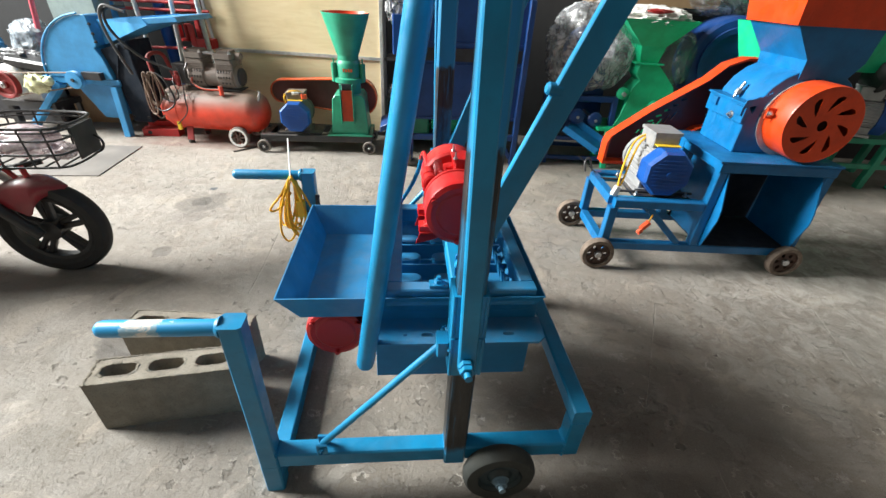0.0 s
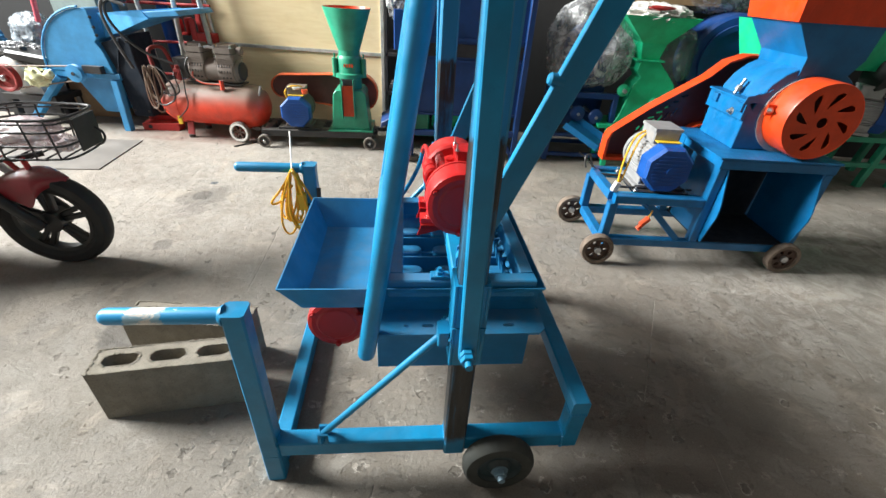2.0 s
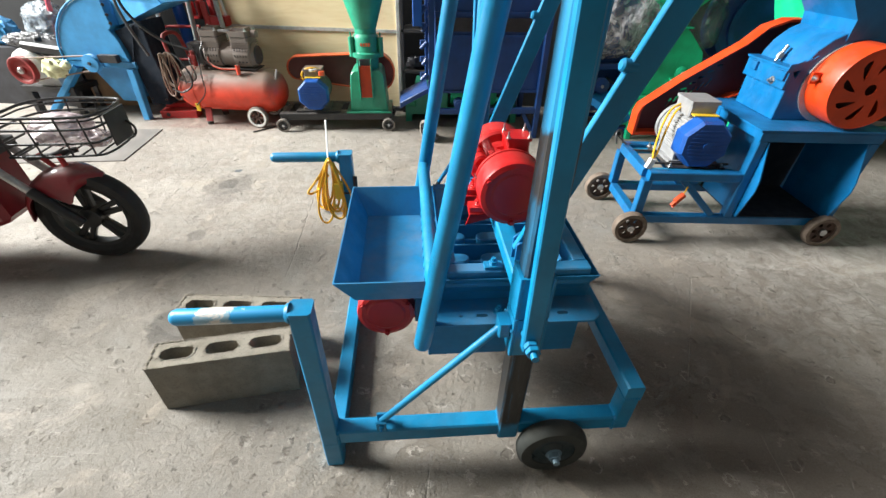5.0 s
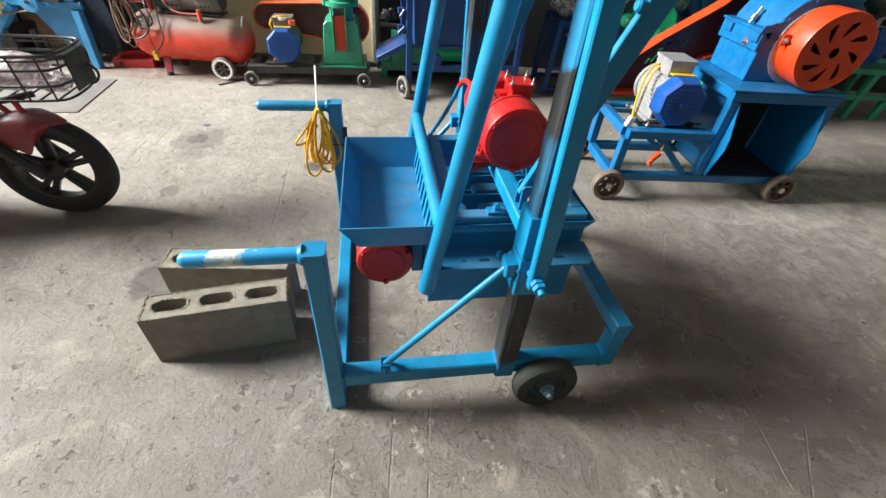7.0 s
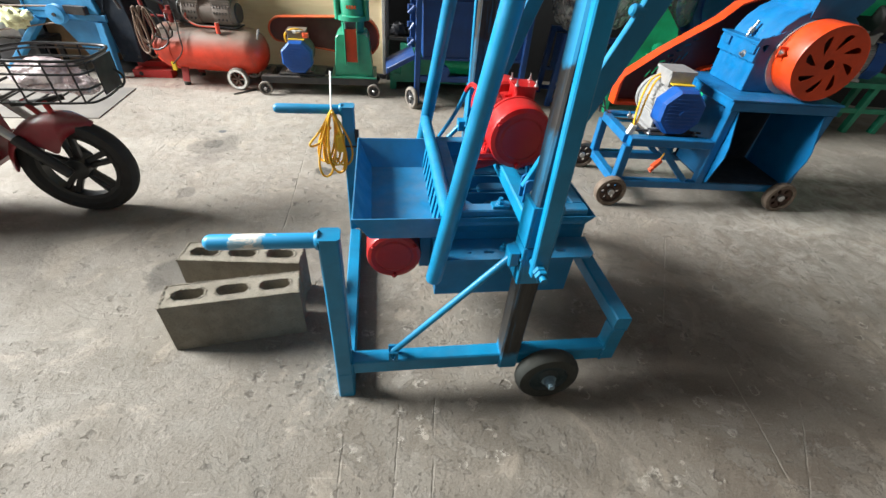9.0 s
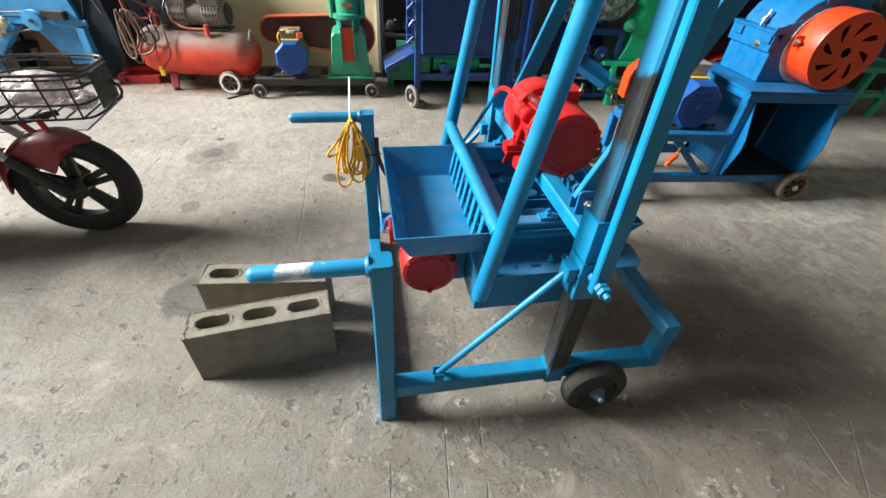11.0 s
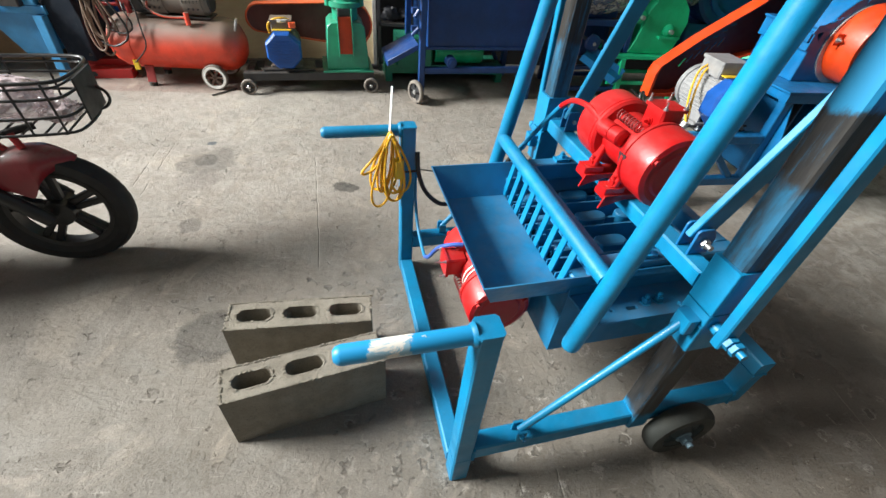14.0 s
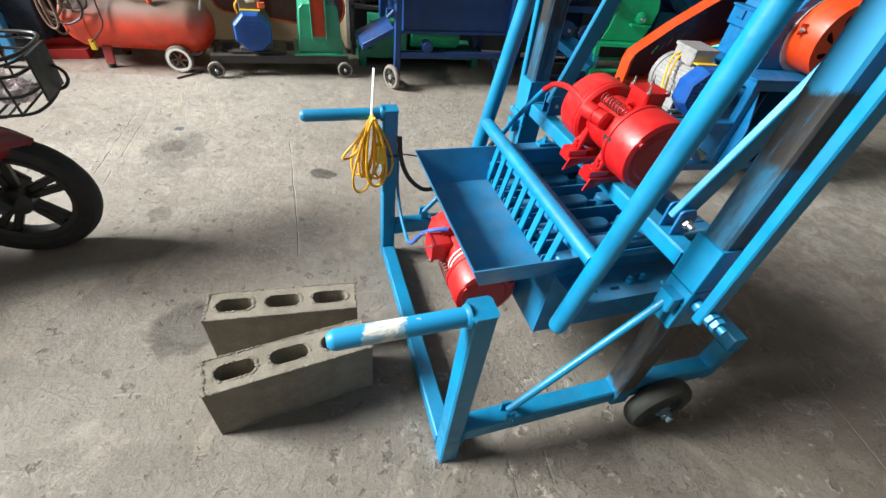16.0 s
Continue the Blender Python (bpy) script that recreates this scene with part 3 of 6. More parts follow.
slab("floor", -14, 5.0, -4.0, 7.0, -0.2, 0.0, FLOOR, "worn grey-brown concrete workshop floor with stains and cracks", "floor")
slab("wall_north", -4.2, 5.0, 4.0, 4.2, 0.0, 10.2, DARKWALL, "near-black rear wall behind the machines", "wall")
# unseen walls and roof, added to close the hall; their tone sets bounce
slab("wall_east", 4.6, 4.8, -3.6, 4.0, 0.0, 10.2, WALL, "grimy plastered side wall of the workshop", "wall")
slab("wall_south", -9.2, 4.8, -3.8, -3.6, 0.0, 10.2, WALL, "grimy plastered front wall of the workshop", "wall")
west = G()
west.prism([(-3.6, 0), (6.8, 0), (6.8, 10.2), (-3.6, 10.2)], YZ, -9.2, -9.0, [[(0.2, 3.25), (3.9, 3.25), (3.9, 7.75), (0.2, 7.75)]])
single("wall_west", west, WALL, Matrix.Identity(4), "grimy plastered side wall with a tall open daylight bay", "wall", kind="structure")
slab("wall_alcove", -9.0, -4.2, 6.6, 6.8, 0.0, 10.2, WALL, "unseen plastered wall added at the end of the side bay", "wall")
slab("wall_return", -4.2, -4.0, 4.2, 6.8, 0.0, 10.2, WALL, "short return wall added out of view", "wall")
slab("ceiling", -9.2, 4.8, -3.8, 6.8, 10.2, 10.3, ROOF, "grey sheet-metal roof of the workshop", "ceiling")

# ---- block making machine ----
machine = thing("block_machine", spot(-0.30, 0.66, 8.5), "sky-blue painted steel egg-laying concrete block making machine on wheels", "machine")
MY = 0.7975          # mirror: near y -> MY - y


def far(p):
    return (p[0], MY - p[1], p[2])


RZ0, RZ1, W = 0.106, 0.156, 0.045
for y in (0.010, MY - 0.010):
    part("base_rail", G().rect((0.026, y, (RZ0 + RZ1) / 2), (0.7635, y, (RZ0 + RZ1) / 2), W, RZ1 - RZ0), SKY, machine)
    part("rear_stub", G().rect((0.787, y, RZ0), (0.787, y, 0.239), W, 0.046, (1, 0, 0)), SKY, machine)
part("front_rail", G().rect((0.0025, 0.036, 0.033), (0.0025, MY - 0.038, 0.033), W, 0.046), SKY, machine)
part("rear_crossbar", G().rect((0.787, -0.013, 0.262), (0.787, MY + 0.013, 0.262), 0.046, 0.046), SKY, machine)
for k, y in enumerate((0.010, MY - 0.012)):
    part("handle_post", G().rect((0.0025, y, 0.104), (0.0025, y, 0.576), W, W, (0, 1, 0)), SKY, machine)
    part("foot", G().rect((0.0025, y, 0.0), (0.0025, y, 0.104), W + 0.001, W + 0.001, (0, 1, 0)), SKY, machine)
    part("post_cap", G().rect((0.0025, y, 0.576), (0.0025, y, 0.582), W + 0.004, W + 0.004, (0, 1, 0), 0.006), SKY, machine)
    g = G().lathe((-0.018, y, 0.566), (-1, 0, 0), [(0.0172, 0), (0.0172, 0.222), (0.0145, 0.230), (0.009, 0.235)], 24)
    part("grip", g, GRIP if k == 0 else SKY, machine, "round handle bar with paint worn to white" if k == 0 else "")
    g = G().hollow((-0.0198, y, 0.566), (-1, 0, 0), [(0.0165, 0.0), (0.0225, 0.0), (0.0215, 0.004), (0.0185, 0.008), (0.0165, 0.008)], 24)
    part("weld", g, SKY, machine)

COLX = 0.472
for k, y in enumerate((0.007, MY - 0.007)):
    s = -1 if k == 0 else 1
    part("column", G().rect((COLX, y, RZ0 - 0.0015), (COLX, y, 2.08), 0.055, 0.055, (0, 1, 0), 0.005), STEEL, machine, "bare dark steel column with smeared blue paint")
    for kind, z0, z1, note in (("sleeve", 0.557, 0.664, "square guide sleeve sliding on the column"), ("lower_sleeve", 0.446, 0.553, "")):
        sl = G()
        for x0, x1, y0, y1 in ((-0.036, -0.0285, -0.0365, 0.0365), (0.0285, 0.036, -0.0365, 0.0365), (-0.0285, 0.0285, -0.0365, -0.0285), (-0.0285, 0.0285, 0.0285, 0.0365)):
            sl.box(COLX + x0, COLX + x1, y + y0 * 0.86, y + y1 * 0.86, z0, z1, 0.0015)
        part(kind, sl, SKY, machine, note)
    # lever arm, held clear of the column on its outer side
    ly = y + s * 0.058
    part("lever_arm", G().rect((COLX - 0.002, ly, 0.500), (COLX - 0.040, ly + 0.005 * s, 2.06), 0.037, 0.021, (0, 1, 0), 0.003), SKY, machine)
    g = G()
    g.cyl((COLX - 0.006, y + s * 0.028, 0.522), (COLX - 0.006, y + s * 0.108, 0.522), 0.008, n=14)
    part("pivot_pin", g, SKY, machine)
    part("pivot_spacer", G().cyl((COLX - 0.006, y + s * 0.033, 0.522), (COLX - 0.006, y + s * 0.0465, 0.522), 0.013, n=16), SKY, machine)
    for d in (0.069, 0.083):
        part("pivot_nut", G().cyl((COLX - 0.006, y + s * d, 0.522), (COLX - 0.006, y + s * (d + 0.011), 0.522), 0.0155, n=6, rim=0.001), SKY, machine)
    # linkage flat bar
    a, b = Vector((0.476, 0.121, 0.628)), Vector((0.822, 0.060, 1.56))
    if k:
        a, b = Vector(far(a)), Vector(far(b))
    part("link_bar", G().rect(a, a.lerp(b, 1.5), 0.048, 0.016, (0, 1, 0), 0.002), SKY, machine)
    q = a.lerp(b, 0.42)
    part("link_pin", G().lathe(q + Vector((-0.010, s * -0.0, 0)), (-1, 0, 0.12), [(0.011, 0), (0.011, 0.024), (0.008, 0.028)], 16), SKY, machine)
    # forked bracket of the linkage on the beam
    def off(v):
        return v if not k else MY - v
    for v in (0.103, 0.1345):
        ys = sorted((off(v - 0.0028), off(v + 0.0028)))
        plate = [(0.456, 0.6002), (0.506, 0.6002), (0.506, 0.640), (0.492, 0.660), (0.462, 0.660), (0.456, 0.654)]
        part("link_bracket", G().prism(plate, XZ, ys[0], ys[1]), COBALT, machine, "dark blue bracket plate of the link", bevel=0.001)
    part("link_axle", G().cyl((0.480, off(0.078), 0.630), (0.480, off(0.142), 0.630), 0.006, n=12), ZINC, machine)
    part("link_bolt", G().cyl((0.480, off(0.0998), 0.630), (0.480, off(0.090), 0.630), 0.0105, n=6, rim=0.001), ZINC, machine)
    # wheel on the base rail
    wy = -0.044 if not k else MY + 0.044
    g = G().hollow((0.588, wy, 0.095), (0, 1, 0), [(0.058, -0.022), (0.086, -0.023), (0.093, -0.014), (0.095, 0.0), (0.093, 0.014), (0.086, 0.023), (0.058, 0.022)], 36)
    wheel = part("wheel", g, WHEELRUB, machine, "solid dusty rubber wheel")
    g = G().lathe((0.588, wy - 0.020, 0.095), (0, 1, 0), [(0.022, -0.004), (0.028, 0.002), (0.032, 0.008), (0.052, 0.008), (0.0575, 0.000), (0.0579, 0.003), (0.0579, 0.037), (0.0575, 0.040), (0.052, 0.032), (0.032, 0.032), (0.028, 0.038), (0.022, 0.044)], 36)
    part("hub", g, HUBTEAL, wheel, "dark teal pressed hub")
    g = G().cyl((0.588, wy + s * 0.052, 0.095), (0.588, wy - s * 0.03, 0.095), 0.009, n=12)
    g.cyl((0.588, wy + s * 0.022, 0.095), (0.588, wy + s * 0.026, 0.095), 0.022, n=20)
    g.cyl((0.588, wy + s * 0.026, 0.095), (0.588, wy + s * 0.040, 0.095), 0.016, n=6)
    part("axle", g, OVERSPRAY, wheel)
    # diagonal brace rod with its clevis
    ry = 0.004 if not k else MY - 0.004
    part("brace_rod", G().cyl((0.139, ry, 0.176), (0.430, ry, 0.524), 0.0088, n=16), SKY, machine)
    cl = G()
    for dy in (-0.017, 0.011):
        cl.box(0.126, 0.152, ry + dy, ry + dy + 0.006, RZ1, RZ1 + 0.032, 0.002)
    part("clevis", cl, SKY, machine)
    bolt(machine, (0.139, ry + s * 0.017, 0.176), (0, s, 0), 0.007, 0.006, SKY)
    part("rod_lug", G().box(0.410, 0.4355, ry - 0.020, ry + 0.020, 0.496, 0.534), SKY, machine)
    # tamper pipe
    py = 0.078 if not k else 0.692
    t0, t1 = Vector((0.248, py, 0.375)), Vector((0.450, py - 0.034 if not k else py + 0.004, 1.70))
    d = (t1 - t0).normalized()
    g = G().lathe(t0, d, [(0.010, -0.006), (0.019, -0.001), (0.0212, 0.008), (0.0212, 1.68)], 26)
    part("tamper_pipe", g, SKY, machine)
part("cross_pipe", G().cyl((0.276, 0.088, 0.567), (0.274, 0.682, 0.575), 0.0185, n=22), SKY, machine)

# beam that carries the upper vibrator
part("beam", G().rect((0.470, 0.050, 0.580), (0.470, MY - 0.050, 0.580), 0.044, 0.040), SKY, machine)



def weld(a, b, r=0.0042):
    """A hand-laid bead of weld between two points."""
    a, b = Vector(a), Vector(b)
    k = max(3, int((b - a).length / (r * 1.3)))
    rg = random.Random(k)
    d = (b - a).normalized()
    u = d.orthogonal().normalized()
    v = d.cross(u)
    rings = []
    for i in range(2 * k + 1):
        rr = r * (rg.uniform(0.9, 1.2) if i % 2 else rg.uniform(0.55, 0.75))
        c = a.lerp(b, i / (2 * k)) + (u * rg.uniform(-1, 1) + v * rg.uniform(-1, 1)) * r * 0.15
        rings.append([c + (u * math.cos(t) + v * math.sin(t)) * rr for t in (2 * math.pi * j / 8 for j in range(8))])
    g = G().loft(rings)
    part("weld", g, SKY, machine)


for k, (y, s) in enumerate(((0.010, -1), (MY - 0.010, 1))):
    weld((0.026, y - 0.020, RZ1), (0.026, y + 0.020, RZ1))
    weld((0.026, y + s * 0.0225, RZ0), (0.026, y + s * 0.0225, RZ1))
    weld((0.7637, y - 0.020, RZ1), (0.7637, y + 0.020, RZ1))
    weld((0.7637, y + s * 0.0225, RZ0), (0.7637, y + s * 0.0225, RZ1))
    weld((0.764, y + s * 0.0225, 0.2390), (0.809, y + s * 0.0225, 0.2390))
    weld((COLX - 0.025, y - 0.020, RZ1), (COLX - 0.025, y + 0.022, RZ1), 0.005)
    weld((COLX - 0.025, y - s * 0.035, 0.6005), (COLX + 0.02, y - s * 0.035, 0.6005))
    weld((COLX - 0.036, y - 0.036, 0.5205), (COLX - 0.036, y + 0.036, 0.5205))
for s in (-1, 1):
    weld((0.293, 0.092, 0.560 + 0.008 * s), (0.283, 0.092, 0.585 + 0.004 * s))

# tray: a shallow pan with sloping sides
X0, X1, Y0, Y1, ZT, ZB = 0.041, 0.688, 0.138, 0.626, 0.530, 0.440


def pan(x0, x1, y0, y1, zt, zb, inx, iny, th):
    g = G()
    o = [(x0, y0, zt), (x1, y0, zt), (x1, y1, zt), (x0, y1, zt)]
    ob = [(x0 + inx, y0 + iny, zb), (x1 - inx, y0 + iny, zb), (x1 - inx, y1 - iny, zb), (x0 + inx, y1 - iny, zb)]
    i = [(x0 + th, y0 + th, zt), (x1 - th, y0 + th, zt), (x1 - th, y1 - th, zt), (x0 + th, y1 - th, zt)]
    ib = [(x0 + inx + th, y0 + iny + th, zb + th), (x1 - inx - th, y0 + iny + th, zb + th), (x1 - inx - th, y1 - iny - th, zb + th), (x0 + inx + th, y1 - iny - th, zb + th)]
    f = [(k, (k + 1) % 4, 4 + (k + 1) % 4, 4 + k) for k in range(4)]
    f += [(8 + (k + 1) % 4, 8 + k, 12 + k, 12 + (k + 1) % 4) for k in range(4)]
    f += [((k + 1) % 4, k, 8 + k, 8 + (k + 1) % 4) for k in range(4)]
    return g, o + ob + i + ib, f


g, vs, fs = pan(X0, X1, Y0, Y1, ZT, ZB, 0.042, 0.040, 0.0035)
g.faces(vs, fs)
part("tray_rim", g, TRAYBLUE, machine, "sloping sheet-metal sides of the feed tray")
part("tray_floor", G().box(X0 + 0.043, 0.262, Y0 + 0.041, Y1 - 0.041, ZB, ZB + 0.0035, 0.001), TRAYBLUE, machine)

# mould box, open above and below
MX0, MX1, MY0, MY1 = 0.268, 0.682, 0.166, 0.604
for x0, x1, y0, y1 in ((MX0, MX1, MY0, MY0 + 0.008), (MX0, MX1, MY1 - 0.008, MY1), (MX0, MX0 + 0.008, MY0 + 0.008, MY1 - 0.008), (MX1 - 0.008, MX1, MY0 + 0.008, MY1 - 0.008)):
    part("mould_wall", G().box(x0, x1, y0, y1, 0.233, 0.440 if x1 - x0 < 0.1 and x0 < 0.3 else 0.490, 0.001), TRAYBLUE, machine)
rows = 4
pitch = (MY1 - MY0) / rows
for i in range(1, rows):
    y = MY0 + pitch * i
    part("divider", G().box(MX0 + 0.009, MX1 - 0.009, y - 0.003, y + 0.003, 0.240, 0.458, 0.001), TRAYBLUE, machine)
for i in range(rows):
    for j in range(3):
        cx, cy = MX0 + 0.078 + j * 0.128, MY0 + pitch * (i + 0.5)
        g = G()
        g.prism(stadium(cx, cy, 0.094, 0.044, 7), XY, 0.250, 0.452)
        part("core", g, TRAYBLUE, machine, bevel=0.004)
    g = G().box(MX0 + 0.009, MX1 - 0.009, MY0 + pitch * (i + 0.5) - 0.004, MY0 + pitch * (i + 0.5) + 0.004, 0.415, 0.438, 0.001)
    part("core_bar", g, TRAYBLUE, machine)
# tall rectangular frame on top of the mould
FX0, FX1, FY0, FY1, FZ = 0.302, 0.664, 0.146, 0.604, 0.523
for y in (FY0 + 0.018, FY1 - 0.018):
    part("top_frame_bar", G().rect((FX0, y, FZ), (FX1, y, FZ), 0.036, 0.050, (0, 0, 1), 0.003), TRAYBLUE, machine)
for x in (FX0 + 0.017, FX1 - 0.017):
    part("top_frame_bar", G().rect((x, FY0 + 0.0365, FZ), (x, FY1 - 0.0365, FZ), 0.034, 0.050, (0, 0, 1), 0.003), TRAYBLUE, machine)
for y in (FY0 + 0.018, FY1 - 0.018):
    part("clamp_plate", G().box(0.402, 0.447, y - 0.013, y + 0.013, FZ + 0.0255, FZ + 0.033, 0.001), SKY, machine)
    bolt(machine, (0.424, y, FZ + 0.033), (0, 0, 1), 0.010, 0.009, SKY)
# comb of stripper fingers under the cross pipe
for i in range(9):
    y = 0.206 + i * 0.047
    part("finger", G().rect((0.262, y, 0.445), (0.279, y, 0.556), 0.020, 0.006, (1, 0, 0), 0.001), SKY, machine)
for i in range(0, 9):
    y = 0.1825 + i * 0.047
    part("comb_plate", G().box(0.2625, 0.300, y - 0.002, y + 0.002, 0.440, 0.456, 0.0005), TRAYBLUE, machine)
for i in range(9):
    y = 0.206 + i * 0.045
    part("finger", G().rect((0.622, y, 0.440), (0.612, y, 0.499), 0.020, 0.006, (1, 0, 0), 0.001), TRAYBLUE, machine)
# slotted ledge along the mould's long sides
for k in (0, 1):
    hs = [stadium(0.398, 0.106, 0.030, 0.011, 4), stadium(0.345, 0.106, 0.012, 0.008, 4), stadium(0.600, 0.106, 0.030, 0.011, 4)]
    ol = [(MX0 + 0.004, 0.1655), (MX1 + 0.010, 0.1655), (MX1 + 0.006, 0.092), (MX1 - 0.012, 0.076), (MX0 + 0.012, 0.076)]
    if k:
        hs = [[(x, MY - 0.024 - y) for x, y in h] for h in hs]
        ol = [(x, MY - 0.024 - y) for x, y in ol]
    part("slotted_ledge", G().prism(ol, XY, 0.436, 0.442, hs), TRAYBLUE, machine)
    for x in (0.440, 0.474):
        bolt(machine, (x, 0.118 if not k else MY - 0.142, 0.442), (0, 0, 1), 0.0095, 0.012, SKY)
part("ledge_gusset", G().prism([(0.372, 0.4355), (0.4350, 0.4355), (0.4350, 0.392)], XZ, 0.080, 0.085), SKY, machine)


def vibrator(m, label, turn=270, box_at=0.0):
    """A cast vibration motor: two round end covers, a waisted body, feet, springs and a terminal box; axis along y."""
    v = thing("vibration_motor", m, label, "vibrator", "vibration motors")
    part("body", G().lathe((0, -0.050, 0), (0, 1, 0), [(0.044, 0), (0.047, 0.004), (0.047, 0.096), (0.044, 0.100)], 32), RED, v)
    for s in (-1, 1):
        prof = [(0.046, -0.004), (0.061, 0.000), (0.0655, 0.006), (0.0655, 0.013), (0.0630, 0.0145), (0.0630, 0.0165), (0.0645, 0.018), (0.0645, 0.073), (0.0625, 0.080), (0.054, 0.0835), (0.050, 0.0815), (0.044, 0.0815), (0.040, 0.0845), (0.012, 0.0845)]
        part("end_cover", G().lathe((0, s * 0.0505, 0), (0, s, 0), prof, 40), RED, v)
        for k in range(3):
            a = radians(turn + 120 * k)
            c = (math.cos(a) * 0.0565, s * 0.131, math.sin(a) * 0.0565)
            g = G().cyl(c, (c[0], c[1] + s * 0.004, c[2]), 0.0075, n=12)
            g.cyl((c[0], c[1] + s * 0.004, c[2]), (c[0], c[1] + s * 0.010, c[2]), 0.005, n=6)
            part("cover_screw", g, RED, v)
    for s in (-1, 1):
        for x in (-0.052, 0.052):
            g = G().box(x - 0.021, x + 0.021, s * 0.046 - 0.017, s * 0.046 + 0.017, -0.070, -0.058, 0.002)
            g.rect((x * 0.96, s * 0.046, -0.058), (x * 0.75, s * 0.046, -0.012), 0.010, 0.026, (0, 1, 0))
            part("foot", g, RED, v)
            bolt(v, (x, s * 0.046, -0.058), (0, 0, 1), 0.009, 0.009, RED)
    coil = []
    for k in range(57):
        a = 2 * math.pi * k / 8
        coil.append((-0.034 + 0.0085 * math.cos(a), 0.036 - 0.072 * k / 56, 0.047 + 0.0085 * math.sin(a)))
    part("cable_spring", G().pipe(coil, 0.0014, 6, 0), REDSTEEL, v, "steel cable spring oversprayed red")
    part("gland_tube", G().lathe((-0.053, 0.052, 0.020), (0.06, -1, 0.03), [(0.013, 0.0), (0.0155, 0.003), (0.0155, 0.040), (0.014, 0.041), (0.014, 0.044), (0.0155, 0.045), (0.0155, 0.070), (0.011, 0.074)], 20), RED, v)
    part("name_plate", G().rect((-0.059, -0.060, -0.010), (-0.0645, -0.060, 0.012), 0.024, 0.002, (1, 0, 0.1), 0.0005), DARKSTUFF, v)
    g = G().box(-0.008, 0.036, -0.050 + box_at, 0.006 + box_at, 0.038, 0.076, 0.004)
    box = part("terminal_box", g, RED, v)
    part("lid", G().box(-0.011, 0.039, -0.053 + box_at, 0.009 + box_at, 0.0765, 0.082, 0.003), RED, box)
    for dx, dy in ((-0.006, -0.048), (0.034, -0.048), (-0.006, 0.004), (0.034, 0.004)):
        bolt(box, (dx, dy + box_at, 0.082), (0, 0, 1), 0.003, 0.003, ZINC)
    bolt(v, (-0.008, -0.022 + box_at, 0.055), (-1, 0, 0), 0.005, 0.004, RED)
    return v


VM = spot(-0.30, 0.66, 8.5)
FAT = Matrix.Diagonal((1.28, 1.06, 1.28, 1))
vibrator(VM @ pose(0.473, 0.374, 0.7036) @ FAT, "bright red cast vibration motor bolted across the blue beam")
low_vib = vibrator(VM @ pose(0.1500, 0.388, 0.318, 0, -90, 0) @ FAT, "bright red vibration motor bolted to the mould side below the tray", 180, 0.064)
for y in (-0.014, -0.028):
    part("tie_wrap", G().hollow((0, y, 0), (0, 1, 0), [(0.0475, -0.002), (0.0495, -0.002), (0.0495, 0.002), (0.0475, 0.002)], 32), WHITEPLASTIC, low_vib, "white plastic tie wrap")
part("vibrator_plate", G().box(0.2325, 0.2675, 0.30, 0.47, 0.232, 0.430, 0.002), TRAYBLUE, machine)
for y in (0.326, 0.422):
    part("saddle_plate", G().box(0.382, 0.562, y - 0.024, y + 0.024, 0.6005, 0.6135, 0.001), RED, machine)
    part("saddle_gusset", G().prism([(0.372, 0.581), (0.382, 0.6125), (0.448, 0.6125), (0.4475, 0.604)], XZ, y - 0.024, y - 0.020), RED, machine)

# cables of the vibrators
cable = thing("power_cable", VM, "power cable of the upper vibrator, oversprayed red and blue", "cable")
part("sheath", G().pipe([(0.405, 0.434, 0.735), (0.403, 0.50, 0.748), (0.40, 0.575, 0.735), (0.395, 0.615, 0.70)], 0.0072, 10, 2), RED, cable, "red oversprayed end of the cable")
part("sheath", G().pipe([(0.395, 0.615, 0.70), (0.39, 0.655, 0.65), (0.37, 0.69, 0.58), (0.33, 0.715, 0.50)], 0.0068, 10, 2), SKY, cable, "blue oversprayed stretch of the cable")
part("sheath", G().pipe([(0.33, 0.715, 0.50), (0.30, 0.74, 0.42), (0.22, 0.745, 0.335), (0.128, 0.742, 0.304), (0.088, 0.740, 0.329), (0.051, 0.742, 0.374), (0.031, 0.750, 0.44), (0.031, 0.765, 0.50)], 0.0075, 10, 2), BLACKWIRE, cable, "black cable sheath")
lower = thing("power_cable", VM, "blue-grey power cable running to the lower vibrator", "cable")
part("sheath", G().pipe([(0.0305, 0.775, 0.46), (0.0305, 0.780, 0.34), (0.031, 0.745, 0.27), (0.031, 0.690, 0.228), (0.031, 0.610, 0.214), (0.032, 0.594, 0.216)], 0.0055, 10, 2), SKY, lower)
part("sheath", G().pipe([(0.032, 0.594, 0.216), (0.034, 0.555, 0.245), (0.038, 0.505, 0.318), (0.046, 0.462, 0.370), (0.080, 0.446, 0.385), (0.10, 0.44, 0.386)], 0.0062, 10, 2), VIOLETCABLE, lower, "violet-blue end of the cable")

